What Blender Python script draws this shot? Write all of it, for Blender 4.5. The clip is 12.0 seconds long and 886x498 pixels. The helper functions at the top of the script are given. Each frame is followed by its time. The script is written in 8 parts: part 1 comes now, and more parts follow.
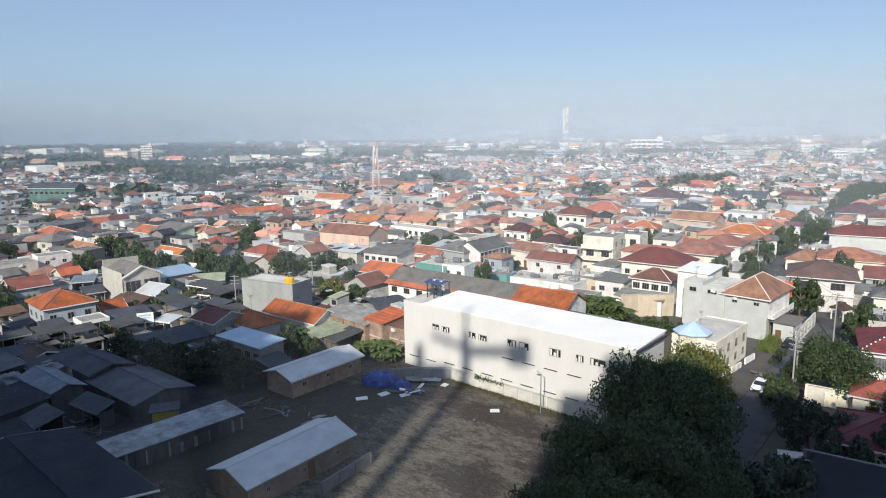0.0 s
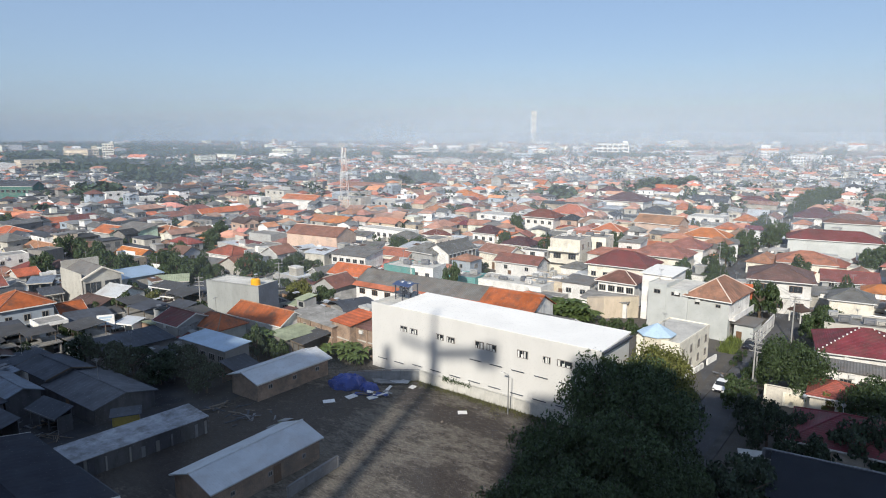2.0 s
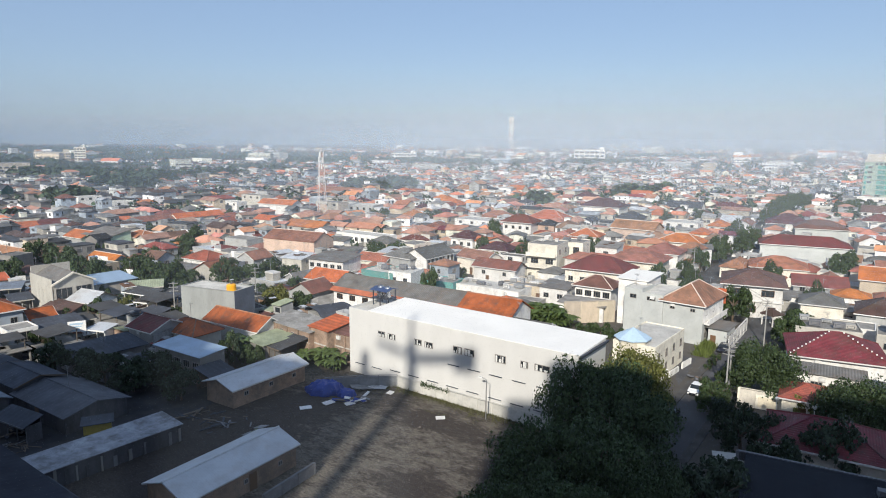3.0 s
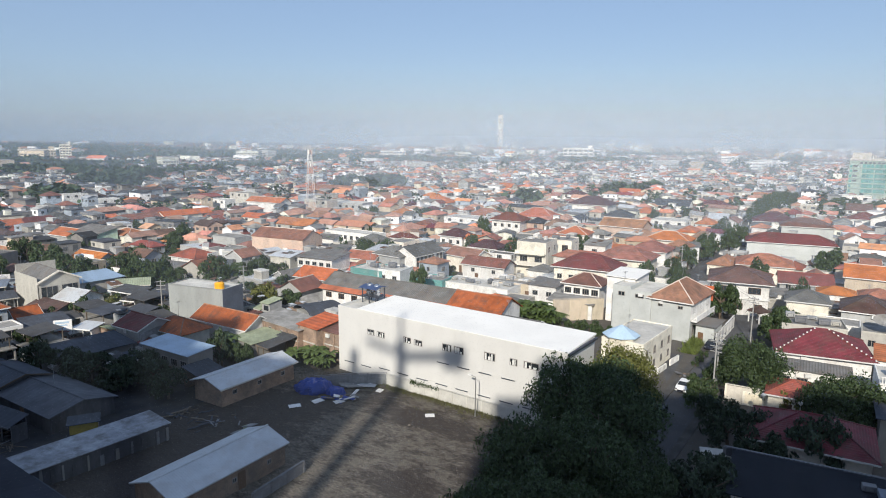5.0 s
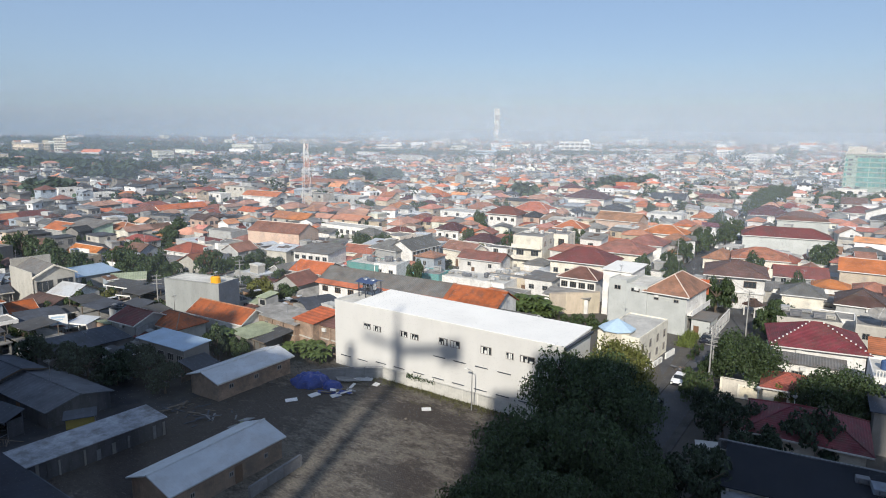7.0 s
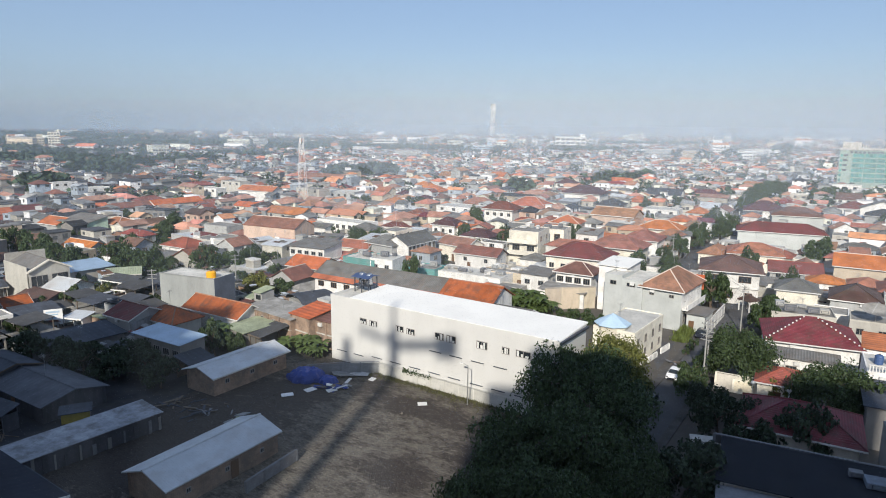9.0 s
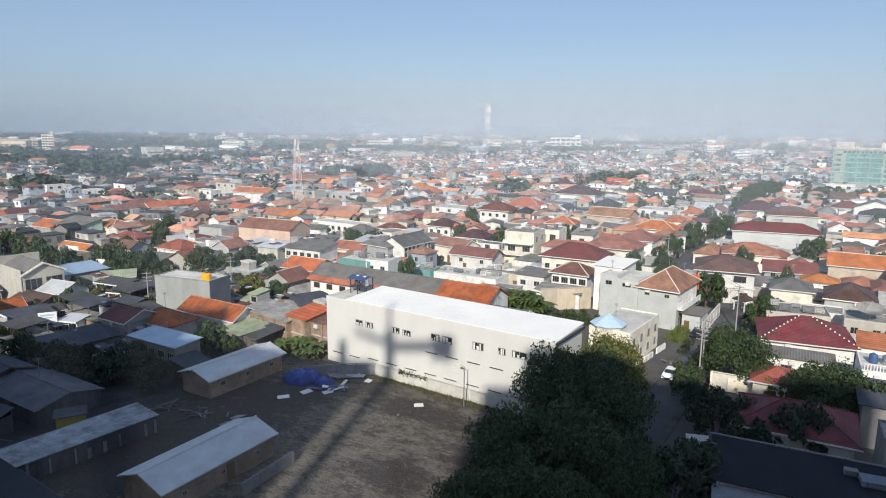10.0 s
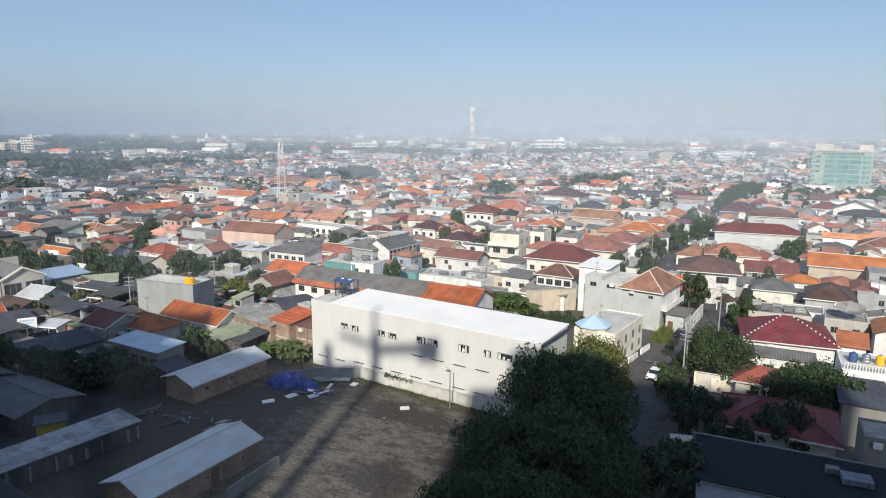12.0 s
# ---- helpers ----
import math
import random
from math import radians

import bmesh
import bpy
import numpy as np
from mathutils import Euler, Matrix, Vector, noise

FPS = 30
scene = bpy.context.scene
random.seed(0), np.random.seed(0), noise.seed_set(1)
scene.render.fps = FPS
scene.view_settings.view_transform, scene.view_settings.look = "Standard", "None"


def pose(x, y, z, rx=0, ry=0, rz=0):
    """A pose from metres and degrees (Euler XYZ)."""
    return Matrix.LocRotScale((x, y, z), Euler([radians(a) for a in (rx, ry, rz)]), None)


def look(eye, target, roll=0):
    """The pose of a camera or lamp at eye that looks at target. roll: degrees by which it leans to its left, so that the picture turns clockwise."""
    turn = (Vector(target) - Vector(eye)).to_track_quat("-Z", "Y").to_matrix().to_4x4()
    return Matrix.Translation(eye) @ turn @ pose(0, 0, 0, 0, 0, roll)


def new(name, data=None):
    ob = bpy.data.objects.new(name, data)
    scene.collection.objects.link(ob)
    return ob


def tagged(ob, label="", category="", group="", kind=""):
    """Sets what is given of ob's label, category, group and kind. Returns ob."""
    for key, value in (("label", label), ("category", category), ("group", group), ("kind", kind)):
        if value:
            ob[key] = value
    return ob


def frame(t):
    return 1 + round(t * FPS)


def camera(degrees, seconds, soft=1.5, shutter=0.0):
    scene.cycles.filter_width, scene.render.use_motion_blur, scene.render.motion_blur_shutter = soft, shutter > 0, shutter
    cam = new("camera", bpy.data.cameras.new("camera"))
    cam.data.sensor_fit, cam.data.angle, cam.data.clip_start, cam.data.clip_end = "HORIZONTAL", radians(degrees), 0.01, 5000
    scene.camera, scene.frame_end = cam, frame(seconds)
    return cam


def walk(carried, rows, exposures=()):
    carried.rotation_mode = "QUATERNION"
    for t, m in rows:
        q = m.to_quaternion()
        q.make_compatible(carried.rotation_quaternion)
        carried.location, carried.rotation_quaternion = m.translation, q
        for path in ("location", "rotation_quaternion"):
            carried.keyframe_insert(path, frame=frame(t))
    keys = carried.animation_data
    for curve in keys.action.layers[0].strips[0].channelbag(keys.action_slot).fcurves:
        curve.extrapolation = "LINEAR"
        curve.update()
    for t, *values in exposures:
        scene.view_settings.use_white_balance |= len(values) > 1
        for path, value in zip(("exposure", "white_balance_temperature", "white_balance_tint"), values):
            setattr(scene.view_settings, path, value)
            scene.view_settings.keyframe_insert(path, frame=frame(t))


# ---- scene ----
cam = camera(68.76, 12.0, soft=1.0)
# seconds, eye, and Euler degrees of a camera held at a high window
ROWS = [
    (0.0, 0.000, 0.000, 38.000, 79.954, 0.689, -0.122),
    (0.5, 0.028, 0.037, 37.985, 80.073, 0.432, -0.584),
    (1.0, 0.028, 0.010, 37.985, 80.004, 0.295, -0.842),
    (1.5, 0.013, -0.011, 38.016, 79.946, 0.235, -1.542),
    (2.0, -0.009, -0.014, 38.020, 80.104, -0.046, -2.831),
    (2.5, 0.000, -0.021, 38.019, 80.307, -0.165, -3.685),
    (3.0, 0.008, -0.014, 38.002, 80.564, -0.369, -4.745),
    (5.0, -0.010, 0.002, 37.960, 80.397, -0.497, -5.695),
    (5.5, -0.004, 0.016, 37.973, 80.291, -0.367, -5.420),
    (6.0, -0.004, -0.014, 37.978, 80.148, -0.415, -5.632),
    (6.5, -0.001, 0.000, 37.992, 79.977, -0.473, -5.839),
    (7.0, -0.001, 0.001, 37.997, 79.854, -0.504, -6.014),
    (9.0, -0.022, -0.009, 37.995, 79.416, -0.617, -6.359),
    (9.5, -0.006, -0.018, 38.016, 79.454, -0.466, -6.753),
    (10.0, -0.015, 0.000, 37.988, 79.516, -0.430, -6.779),
    (10.5, -0.019, 0.001, 37.985, 79.394, -0.409, -6.432),
    (11.0, -0.014, 0.011, 37.998, 79.403, -0.188, -6.233),
    (11.5, 0.008, 0.001, 38.037, 79.520, -0.244, -7.192),
    (12.0, -0.005, 0.004, 38.029, 79.722, -0.376, -8.114),
]
walk(cam, [(t, pose(x, y, z, rx, ry, rz)) for t, x, y, z, rx, ry, rz in ROWS], exposures=[(0.0, 0.36, 6060, 11), (3.0, 0.29, 6060, 11), (12.0, 0.26, 6060, 11)])

# ---------------------------------------------------------------- light
SUN_AZ, SUN_EL = 19.7, 30.0        # the way the shadows point (clockwise from +y), and the sun's height
SKY_STRENGTH, SUN_STRENGTH = 0.088, 4.5
world = bpy.data.worlds.new("sky")
scene.world = world
world.use_nodes = True
wn = world.node_tree
wn.nodes.clear()
sky = wn.nodes.new("ShaderNodeTexSky")
sky.sky_type = 'NISHITA'
sky.sun_disc = False
sky.sun_elevation = radians(SUN_EL)
sky.sun_rotation = radians(180 + SUN_AZ)
sky.altitude = 40
sky.air_density = 1.0
sky.dust_density = 1.0
sky.ozone_density = 3.0
bg = wn.nodes.new("ShaderNodeBackground")
bg.inputs["Strength"].default_value = SKY_STRENGTH
wo = wn.nodes.new("ShaderNodeOutputWorld")
# the morning haze evens the clear sky out towards one pale blue
veil = wn.nodes.new("ShaderNodeMixRGB")
veil.inputs["Fac"].default_value = 0.5
veil.inputs["Color2"].default_value = (3.76, 4.68, 6.08, 1)
wn.links.new(sky.outputs[0], veil.inputs["Color1"])
wn.links.new(veil.outputs[0], bg.inputs[0])
wn.links.new(bg.outputs[0], wo.inputs[0])

sun_data = bpy.data.lights.new("sun", 'SUN')
sun_data.energy = SUN_STRENGTH
sun_data.angle = radians(1.05)
sun_data.color = (1.0, 0.90, 0.73)
sun = new("sun", sun_data)
_a, _e = radians(SUN_AZ), radians(SUN_EL)
sun.matrix_basis = look((0, 0, 300), (math.sin(_a) * math.cos(_e), math.cos(_a) * math.cos(_e), 300 - math.sin(_e)))

# ---------------------------------------------------------------- materials
MATS = {}


def material(name, color, rough=0.8, metal=0.0, vary=0.12, grain=3.0, stain=0.25, stain_scale=0.25, bump=0.15,
             rows=None, row_depth=0.3, island=False, streak=False, alpha=1.0, spec=0.4, translucent=0.0, fine_amount=0.18, speckle=None, tint=None, hue=0.0):
    """A weathered surface: object- or island-wise variation, large stains, fine grain, and optional rows (axis, period)."""
    m = bpy.data.materials.new(name)
    m.use_nodes = True
    nt = m.node_tree
    bsdf = nt.nodes["Principled BSDF"]
    N, L = nt.nodes.new, nt.links.new
    tc = N("ShaderNodeTexCoord")
    coord = tc.outputs["Object"]
    big = N("ShaderNodeTexNoise")
    big.inputs["Scale"].default_value = stain_scale
    big.inputs["Detail"].default_value = 6
    big.inputs["Roughness"].default_value = 0.65
    if streak:
        mp = N("ShaderNodeMapping")
        mp.inputs["Scale"].default_value = (1.4, 1.4, 0.4)
        L(coord, mp.inputs["Vector"])
        L(mp.outputs[0], big.inputs["Vector"])
    else:
        L(coord, big.inputs["Vector"])
    fine = N("ShaderNodeTexNoise")
    fine.inputs["Scale"].default_value = grain
    fine.inputs["Detail"].default_value = 4
    L(coord, fine.inputs["Vector"])
    rnd = N("ShaderNodeNewGeometry").outputs["Random Per Island"] if island else N("ShaderNodeObjectInfo").outputs["Random"]
    r1 = N("ShaderNodeMapRange")
    r1.inputs["From Min"].default_value, r1.inputs["From Max"].default_value = 0.35, 0.7
    r1.inputs["To Min"].default_value, r1.inputs["To Max"].default_value = 1.0, 1.0 - stain
    L(big.outputs["Fac"], r1.inputs["Value"])
    r2 = N("ShaderNodeMapRange")
    r2.inputs["To Min"].default_value, r2.inputs["To Max"].default_value = 1.0 - vary, 1.0 + vary
    L(rnd, r2.inputs["Value"])
    r3 = N("ShaderNodeMapRange")
    r3.inputs["To Min"].default_value, r3.inputs["To Max"].default_value = 1 - fine_amount, 1 + fine_amount
    L(fine.outputs["Fac"], r3.inputs["Value"])
    mul = N("ShaderNodeMath")
    mul.operation = 'MULTIPLY'
    L(r1.outputs[0], mul.inputs[0])
    L(r2.outputs[0], mul.inputs[1])
    mul2 = N("ShaderNodeMath")
    mul2.operation = 'MULTIPLY'
    L(mul.outputs[0], mul2.inputs[0])
    L(r3.outputs[0], mul2.inputs[1])
    height = fine.outputs["Fac"]
    val = mul2.outputs[0]
    if rows:
        axis, period = rows
        wv = N("ShaderNodeTexWave")
        wv.wave_type = 'BANDS'
        wv.bands_direction = axis
        wv.inputs["Scale"].default_value = 0.314 / period
        wv.inputs["Distortion"].default_value = 0.4
        wv.inputs["Detail"].default_value = 1.0
        L(coord, wv.inputs["Vector"])
        r4 = N("ShaderNodeMapRange")
        r4.inputs["To Min"].default_value, r4.inputs["To Max"].default_value = 1.0 - row_depth, 1.0 + row_depth * 0.4
        L(wv.outputs["Fac"], r4.inputs["Value"])
        mul3 = N("ShaderNodeMath")
        mul3.operation = 'MULTIPLY'
        L(val, mul3.inputs[0])
        L(r4.outputs[0], mul3.inputs[1])
        val = mul3.outputs[0]
        height = wv.outputs["Fac"]
    if speckle:
        # broken ground: two more scales of light and dark patches
        for scale, lo, hi in speckle:
            sp = N("ShaderNodeTexNoise")
            sp.inputs["Scale"].default_value = scale
            sp.inputs["Detail"].default_value = 5
            sp.inputs["Roughness"].default_value = 0.7
            L(coord, sp.inputs["Vector"])
            rr = N("ShaderNodeMapRange")
            rr.inputs["From Min"].default_value, rr.inputs["From Max"].default_value = 0.38, 0.64
            rr.inputs["To Min"].default_value, rr.inputs["To Max"].default_value = lo, hi
            L(sp.outputs["Fac"], rr.inputs["Value"])
            mm = N("ShaderNodeMath")
            mm.operation = 'MULTIPLY'
            L(val, mm.inputs[0])
            L(rr.outputs[0], mm.inputs[1])
            val = mm.outputs[0]
    sc = N("ShaderNodeVectorMath")
    sc.operation = 'SCALE'
    sc.inputs[0].default_value = color
    L(val, sc.inputs["Scale"])
    color_out = sc.outputs[0]
    if tint:
        # rust, moss or grime in patches of their own
        tint_color, amount, tint_scale = tint
        tn = N("ShaderNodeTexNoise")
        tn.inputs["Scale"].default_value = tint_scale
        tn.inputs["Detail"].default_value = 7
        tn.inputs["Roughness"].default_value = 0.7
        off = N("ShaderNodeVectorMath")
        off.operation = 'ADD'
        L(coord, off.inputs[0])
        comb = N("ShaderNodeCombineXYZ")
        spread = N("ShaderNodeMath")
        spread.operation = 'MULTIPLY'
        spread.inputs[1].default_value = 57.0
        L(rnd, spread.inputs[0])
        for axis_name in ("X", "Y", "Z"):
            L(spread.outputs[0], comb.inputs[axis_name])
        L(comb.outputs[0], off.inputs[1])
        L(off.outputs[0], tn.inputs["Vector"])
        tr1 = N("ShaderNodeMapRange")
        tr1.inputs["From Min"].default_value, tr1.inputs["From Max"].default_value = 0.46, 0.68
        tr1.inputs["To Min"].default_value, tr1.inputs["To Max"].default_value = 0.0, amount
        L(tn.outputs["Fac"], tr1.inputs["Value"])
        mixc = N("ShaderNodeMixRGB")
        L(tr1.outputs[0], mixc.inputs["Fac"])
        L(color_out, mixc.inputs["Color1"])
        mixc.inputs["Color2"].default_value = (*tint_color, 1)
        color_out = mixc.outputs[0]
    if hue:
        hs = N("ShaderNodeHueSaturation")
        wrap = N("ShaderNodeMath")
        wrap.operation = 'MULTIPLY'
        wrap.inputs[1].default_value = 7.31
        L(rnd, wrap.inputs[0])
        fr = N("ShaderNodeMath")
        fr.operation = 'FRACT'
        L(wrap.outputs[0], fr.inputs[0])
        hr = N("ShaderNodeMapRange")
        hr.inputs["To Min"].default_value, hr.inputs["To Max"].default_value = .5 - hue, .5 + hue
        L(fr.outputs[0], hr.inputs["Value"])
        L(hr.outputs[0], hs.inputs["Hue"])
        sr = N("ShaderNodeMapRange")
        sr.inputs["To Min"].default_value, sr.inputs["To Max"].default_value = .86, 1.02
        L(rnd, sr.inputs["Value"])
        L(sr.outputs[0], hs.inputs["Saturation"])
        L(color_out, hs.inputs["Color"])
        color_out = hs.outputs[0]
    L(color_out, bsdf.inputs["Base Color"])
    bp = N("ShaderNodeBump")
    bp.inputs["Strength"].default_value = bump
    bp.inputs["Distance"].default_value = 0.05
    L(height, bp.inputs["Height"])
    L(bp.outputs[0], bsdf.inputs["Normal"])
    bsdf.inputs["Roughness"].default_value = rough
    bsdf.inputs["Metallic"].default_value = metal
    bsdf.inputs["Specular IOR Level"].default_value = spec
    if translucent:
        tr = N("ShaderNodeBsdfTranslucent")
        L(color_out, tr.inputs[0])
        mx = N("ShaderNodeMixShader")
        mx.inputs[0].default_value = translucent
        L(bsdf.outputs[0], mx.inputs[1])
        L(tr.outputs[0], mx.inputs[2])
        L(mx.outputs[0], nt.nodes["Material Output"].inputs["Surface"])
    MATS[name] = m
    return m


def glass_like(name, color, rough):
    m = bpy.data.materials.new(name)
    m.use_nodes = True
    b = m.node_tree.nodes["Principled BSDF"]
    b.inputs["Base Color"].default_value = (*color, 1)
    b.inputs["Roughness"].default_value = rough
    MATS[name] = m
    return m


WALLS = dict(white=(.82, .81, .78), cream=(.80, .75, .64), grey=(.40, .41, .41), bluegrey=(.33, .38, .44), beige=(.55, .47, .36),
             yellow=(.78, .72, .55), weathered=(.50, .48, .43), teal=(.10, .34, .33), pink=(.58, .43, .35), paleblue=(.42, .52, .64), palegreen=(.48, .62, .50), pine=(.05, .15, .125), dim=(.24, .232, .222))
for key, c in WALLS.items():
    material("plaster_" + key, c, rough=0.85, stain=0.22, stain_scale=0.5, grain=1.2, streak=True, bump=0.05, fine_amount=.09, tint=((.30, .27, .23), .4, .45), hue=.01)
    # far plaster is brightened in its colour to match the bright, hazy distance
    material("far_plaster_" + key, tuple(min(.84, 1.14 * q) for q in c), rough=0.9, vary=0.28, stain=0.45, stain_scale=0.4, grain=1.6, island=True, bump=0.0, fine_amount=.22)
ROOFS = dict(orange=(.56, .17, .055), red=(.34, .095, .06), darkred=(.19, .050, .040), brown=(.27, .125, .085), maroon=(.115, .03, .045),
             crimson=(.22, .035, .045), umber=(.20, .105, .08), darkbrown=(.10, .055, .048), grey=(.19, .19, .18), slate=(.05, .055, .07), salmon=(.45, .17, .12), clay=(.42, .20, .12))
for key, c in ROOFS.items():
    material("tile_" + key, c, rough=0.75, vary=0.2, stain=0.5, stain_scale=0.35, grain=4.0, rows=('Z', 0.14), row_depth=0.22, bump=0.5, tint=((.085, .07, .055), .36 if key == "orange" else .6, .5), hue=.012)
    pale = tuple(.78 * q + .22 * (.52, .43, .35)[i] for i, q in enumerate(c)) if max(c) > .25 else c      # paled tiles: the distance's haze put into the colour
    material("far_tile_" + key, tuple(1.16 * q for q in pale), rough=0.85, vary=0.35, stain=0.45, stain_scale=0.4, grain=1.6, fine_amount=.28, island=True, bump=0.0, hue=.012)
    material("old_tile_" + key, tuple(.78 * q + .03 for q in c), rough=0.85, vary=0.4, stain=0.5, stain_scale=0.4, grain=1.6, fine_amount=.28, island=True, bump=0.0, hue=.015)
material("tile_vivid", (.46, .125, .038), rough=0.75, vary=0.08, stain=0.5, stain_scale=0.3, grain=4.0, rows=('Z', 0.14), row_depth=0.22, bump=0.5, tint=((.085, .06, .045), .85, .4))
material("sheet_metal_white", (.60, .63, .66), rough=0.5, metal=0.1, stain=0.22, stain_scale=0.3, rows=('X', 0.28), row_depth=0.03, bump=0.1, fine_amount=.08, tint=((.30, .22, .17), .3, .35))
material("sheet_metal_blue", (.36, .47, .60), rough=0.45, metal=0.2, stain=0.3, stain_scale=0.3, rows=('X', 0.28), row_depth=0.07, bump=0.25, fine_amount=.08)
material("asbestos_sheet", (.215, .212, .205), rough=0.9, stain=0.5, stain_scale=0.4, rows=('X', 0.4), row_depth=0.25, bump=0.5, tint=((.16, .12, .09), .6, .4))
# asbestos_dark is darkened and blued to match roofs in shade
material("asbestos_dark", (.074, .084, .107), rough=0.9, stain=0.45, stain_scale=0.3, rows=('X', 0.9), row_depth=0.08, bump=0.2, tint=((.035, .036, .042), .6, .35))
# two near-black sheets: the towers' shade put into the roof colour
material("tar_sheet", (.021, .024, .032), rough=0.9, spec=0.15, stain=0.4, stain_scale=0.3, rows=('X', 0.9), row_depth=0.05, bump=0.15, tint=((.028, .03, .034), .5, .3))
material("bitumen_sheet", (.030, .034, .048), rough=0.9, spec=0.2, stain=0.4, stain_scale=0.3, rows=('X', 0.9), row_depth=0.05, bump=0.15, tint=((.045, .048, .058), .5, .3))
material("sheet_old_blue", (.20, .235, .29), rough=0.8, stain=0.35, stain_scale=0.4, rows=('X', 0.9), row_depth=0.06, bump=0.15, tint=((.10, .105, .12), .6, .5))
material("mossy_sheet", (.36, .40, .27), rough=0.9, stain=0.5, stain_scale=0.3, rows=('X', 0.5), row_depth=0.15, bump=0.4)
material("old_concrete", (.34, .33, .31), rough=0.9, stain=0.5, stain_scale=0.35, grain=3.0, bump=0.3, tint=((.12, .11, .095), .6, .5))
material("light_concrete", (.62, .60, .55), rough=0.9, stain=0.4, stain_scale=0.3, grain=3.0, bump=0.2)
material("far_concrete", (.54, .53, .50), rough=0.9, vary=0.35, stain=0.5, stain_scale=0.4, grain=1.6, fine_amount=.25, island=True, bump=0.0)
material("far_metal", (.55, .58, .61), rough=0.6, vary=0.3, stain=0.5, stain_scale=0.4, grain=1.6, fine_amount=.25, island=True, bump=0.0)
material("far_asbestos", (.20, .20, .20), rough=0.9, vary=0.4, stain=0.5, stain_scale=0.4, grain=1.6, fine_amount=.25, island=True, bump=0.0)
material("white_membrane", (.80, .785, .745), rough=0.7, stain=0.10, stain_scale=0.2, bump=0.02, fine_amount=.03)
material("fascia_white", (.70, .69, .66), rough=0.7, stain=0.2)
material("ridge_pale", (.62, .52, .45), rough=0.8, stain=0.25)
material("window_frame", (.30, .28, .26), rough=0.6, stain=0.2)
material("frame_white", (.68, .68, .66), rough=0.6, stain=0.15)
material("door_wood", (.16, .09, .05), rough=0.6, stain=0.3)
glass_like("window_glass", (.025, .03, .035), 0.08)
glass_like("far_window", (.10, .105, .11), 0.25)
material("green_glass", (.12, .37, .32), rough=0.15, stain=0.25, stain_scale=0.15, vary=0.3, spec=0.6)
material("bark", (.13, .10, .075), rough=0.95, grain=8, bump=0.6)
material("leaves", (.058, .090, .034), rough=0.65, vary=0.5, stain=0.35, stain_scale=0.5, island=True, bump=0.0, translucent=0.25)
material("leaves_yellow", (.16, .17, .045), rough=0.65, vary=0.45, stain=0.3, stain_scale=0.5, island=True, bump=0.0, translucent=0.3)
material("leaves_dark", (.060, .094, .036), rough=0.65, vary=0.5, stain=0.35, stain_scale=0.5, island=True, bump=0.0, translucent=0.2)
material("leaves_banana", (.115, .165, .05), rough=0.55, vary=0.35, stain=0.3, stain_scale=0.8, bump=0.0, translucent=0.3)
# foliage darkened in its colour for trees in the towers' shade
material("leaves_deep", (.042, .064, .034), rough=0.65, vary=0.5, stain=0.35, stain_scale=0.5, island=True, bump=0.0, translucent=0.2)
material("earth", (.115, .105, .093), rough=0.95, stain=0.45, stain_scale=0.05, grain=0.9, bump=0.3)
material("asphalt", (.085, .085, .09), rough=0.9, stain=0.35, stain_scale=0.2, grain=6, bump=0.2)
material("paving_dark", (.11, .105, .10), rough=0.9, stain=0.5, stain_scale=0.5, grain=4, bump=0.2)
material("dark_metal", (.10, .11, .14), rough=0.5, metal=0.6)
material("steel", (.42, .43, .44), rough=0.45, metal=0.8)
material("tank_yellow", (.85, .42, .02), rough=0.4, stain=0.1)
material("tank_blue", (.06, .11, .25), rough=0.4, stain=0.1)
material("tank_steel", (.55, .56, .57), rough=0.25, metal=0.9)
material("tower_facade", (.50, .49, .47), rough=0.85, stain=0.2)


# walls under the towers: their shade is put into the plaster colour
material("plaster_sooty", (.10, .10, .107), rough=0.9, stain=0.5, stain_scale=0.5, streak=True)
material("plaster_bluegrey_pale", (.49, .51, .50), rough=0.85, stain=0.2, stain_scale=0.3, grain=2.0, bump=0.03, fine_amount=.05)
material("plaster_ash", (.30, .315, .31), rough=0.85, stain=0.25, stain_scale=0.3, grain=1.5, streak=True, bump=0.04, fine_amount=.07)
material("timber_dark", (.11, .085, .065), rough=0.9, stain=0.3)
# side wall plaster with its shade put into the colour
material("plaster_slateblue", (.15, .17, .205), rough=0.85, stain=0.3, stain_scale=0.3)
material("brick_wall", (.40, .285, .21), rough=0.9, stain=0.5, stain_scale=0.45, grain=5.0, tint=((.13, .11, .095), .8, .4), rows=('Z', 0.11), row_depth=0.25, bump=0.4)
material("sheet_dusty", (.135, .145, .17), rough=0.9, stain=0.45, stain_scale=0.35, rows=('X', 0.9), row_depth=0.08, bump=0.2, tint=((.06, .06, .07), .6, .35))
material("sheet_smoky", (.085, .088, .095), rough=0.9, stain=0.45, stain_scale=0.5, rows=('X', 0.3), row_depth=0.12, bump=0.3, tint=((.07, .06, .05), .6, .6))
material("rusty_sheet", (.15, .085, .055), rough=0.9, stain=0.5, stain_scale=0.6, vary=.3)
material("panel_grey", (.28, .29, .30), rough=0.9, stain=0.4, stain_scale=0.6)
material("panel_dull", (.20, .205, .22), rough=0.9, stain=0.4, stain_scale=0.6)
material("old_concrete_blue", (.36, .38, .42), rough=0.9, stain=0.5, stain_scale=0.4, grain=3.0, bump=0.3, tint=((.10, .09, .08), .75, .6))


# ---------------------------------------------------------------- mesh helpers
def part(name, bm, mat, parent=None, label=""):
    me = bpy.data.meshes.new(name)
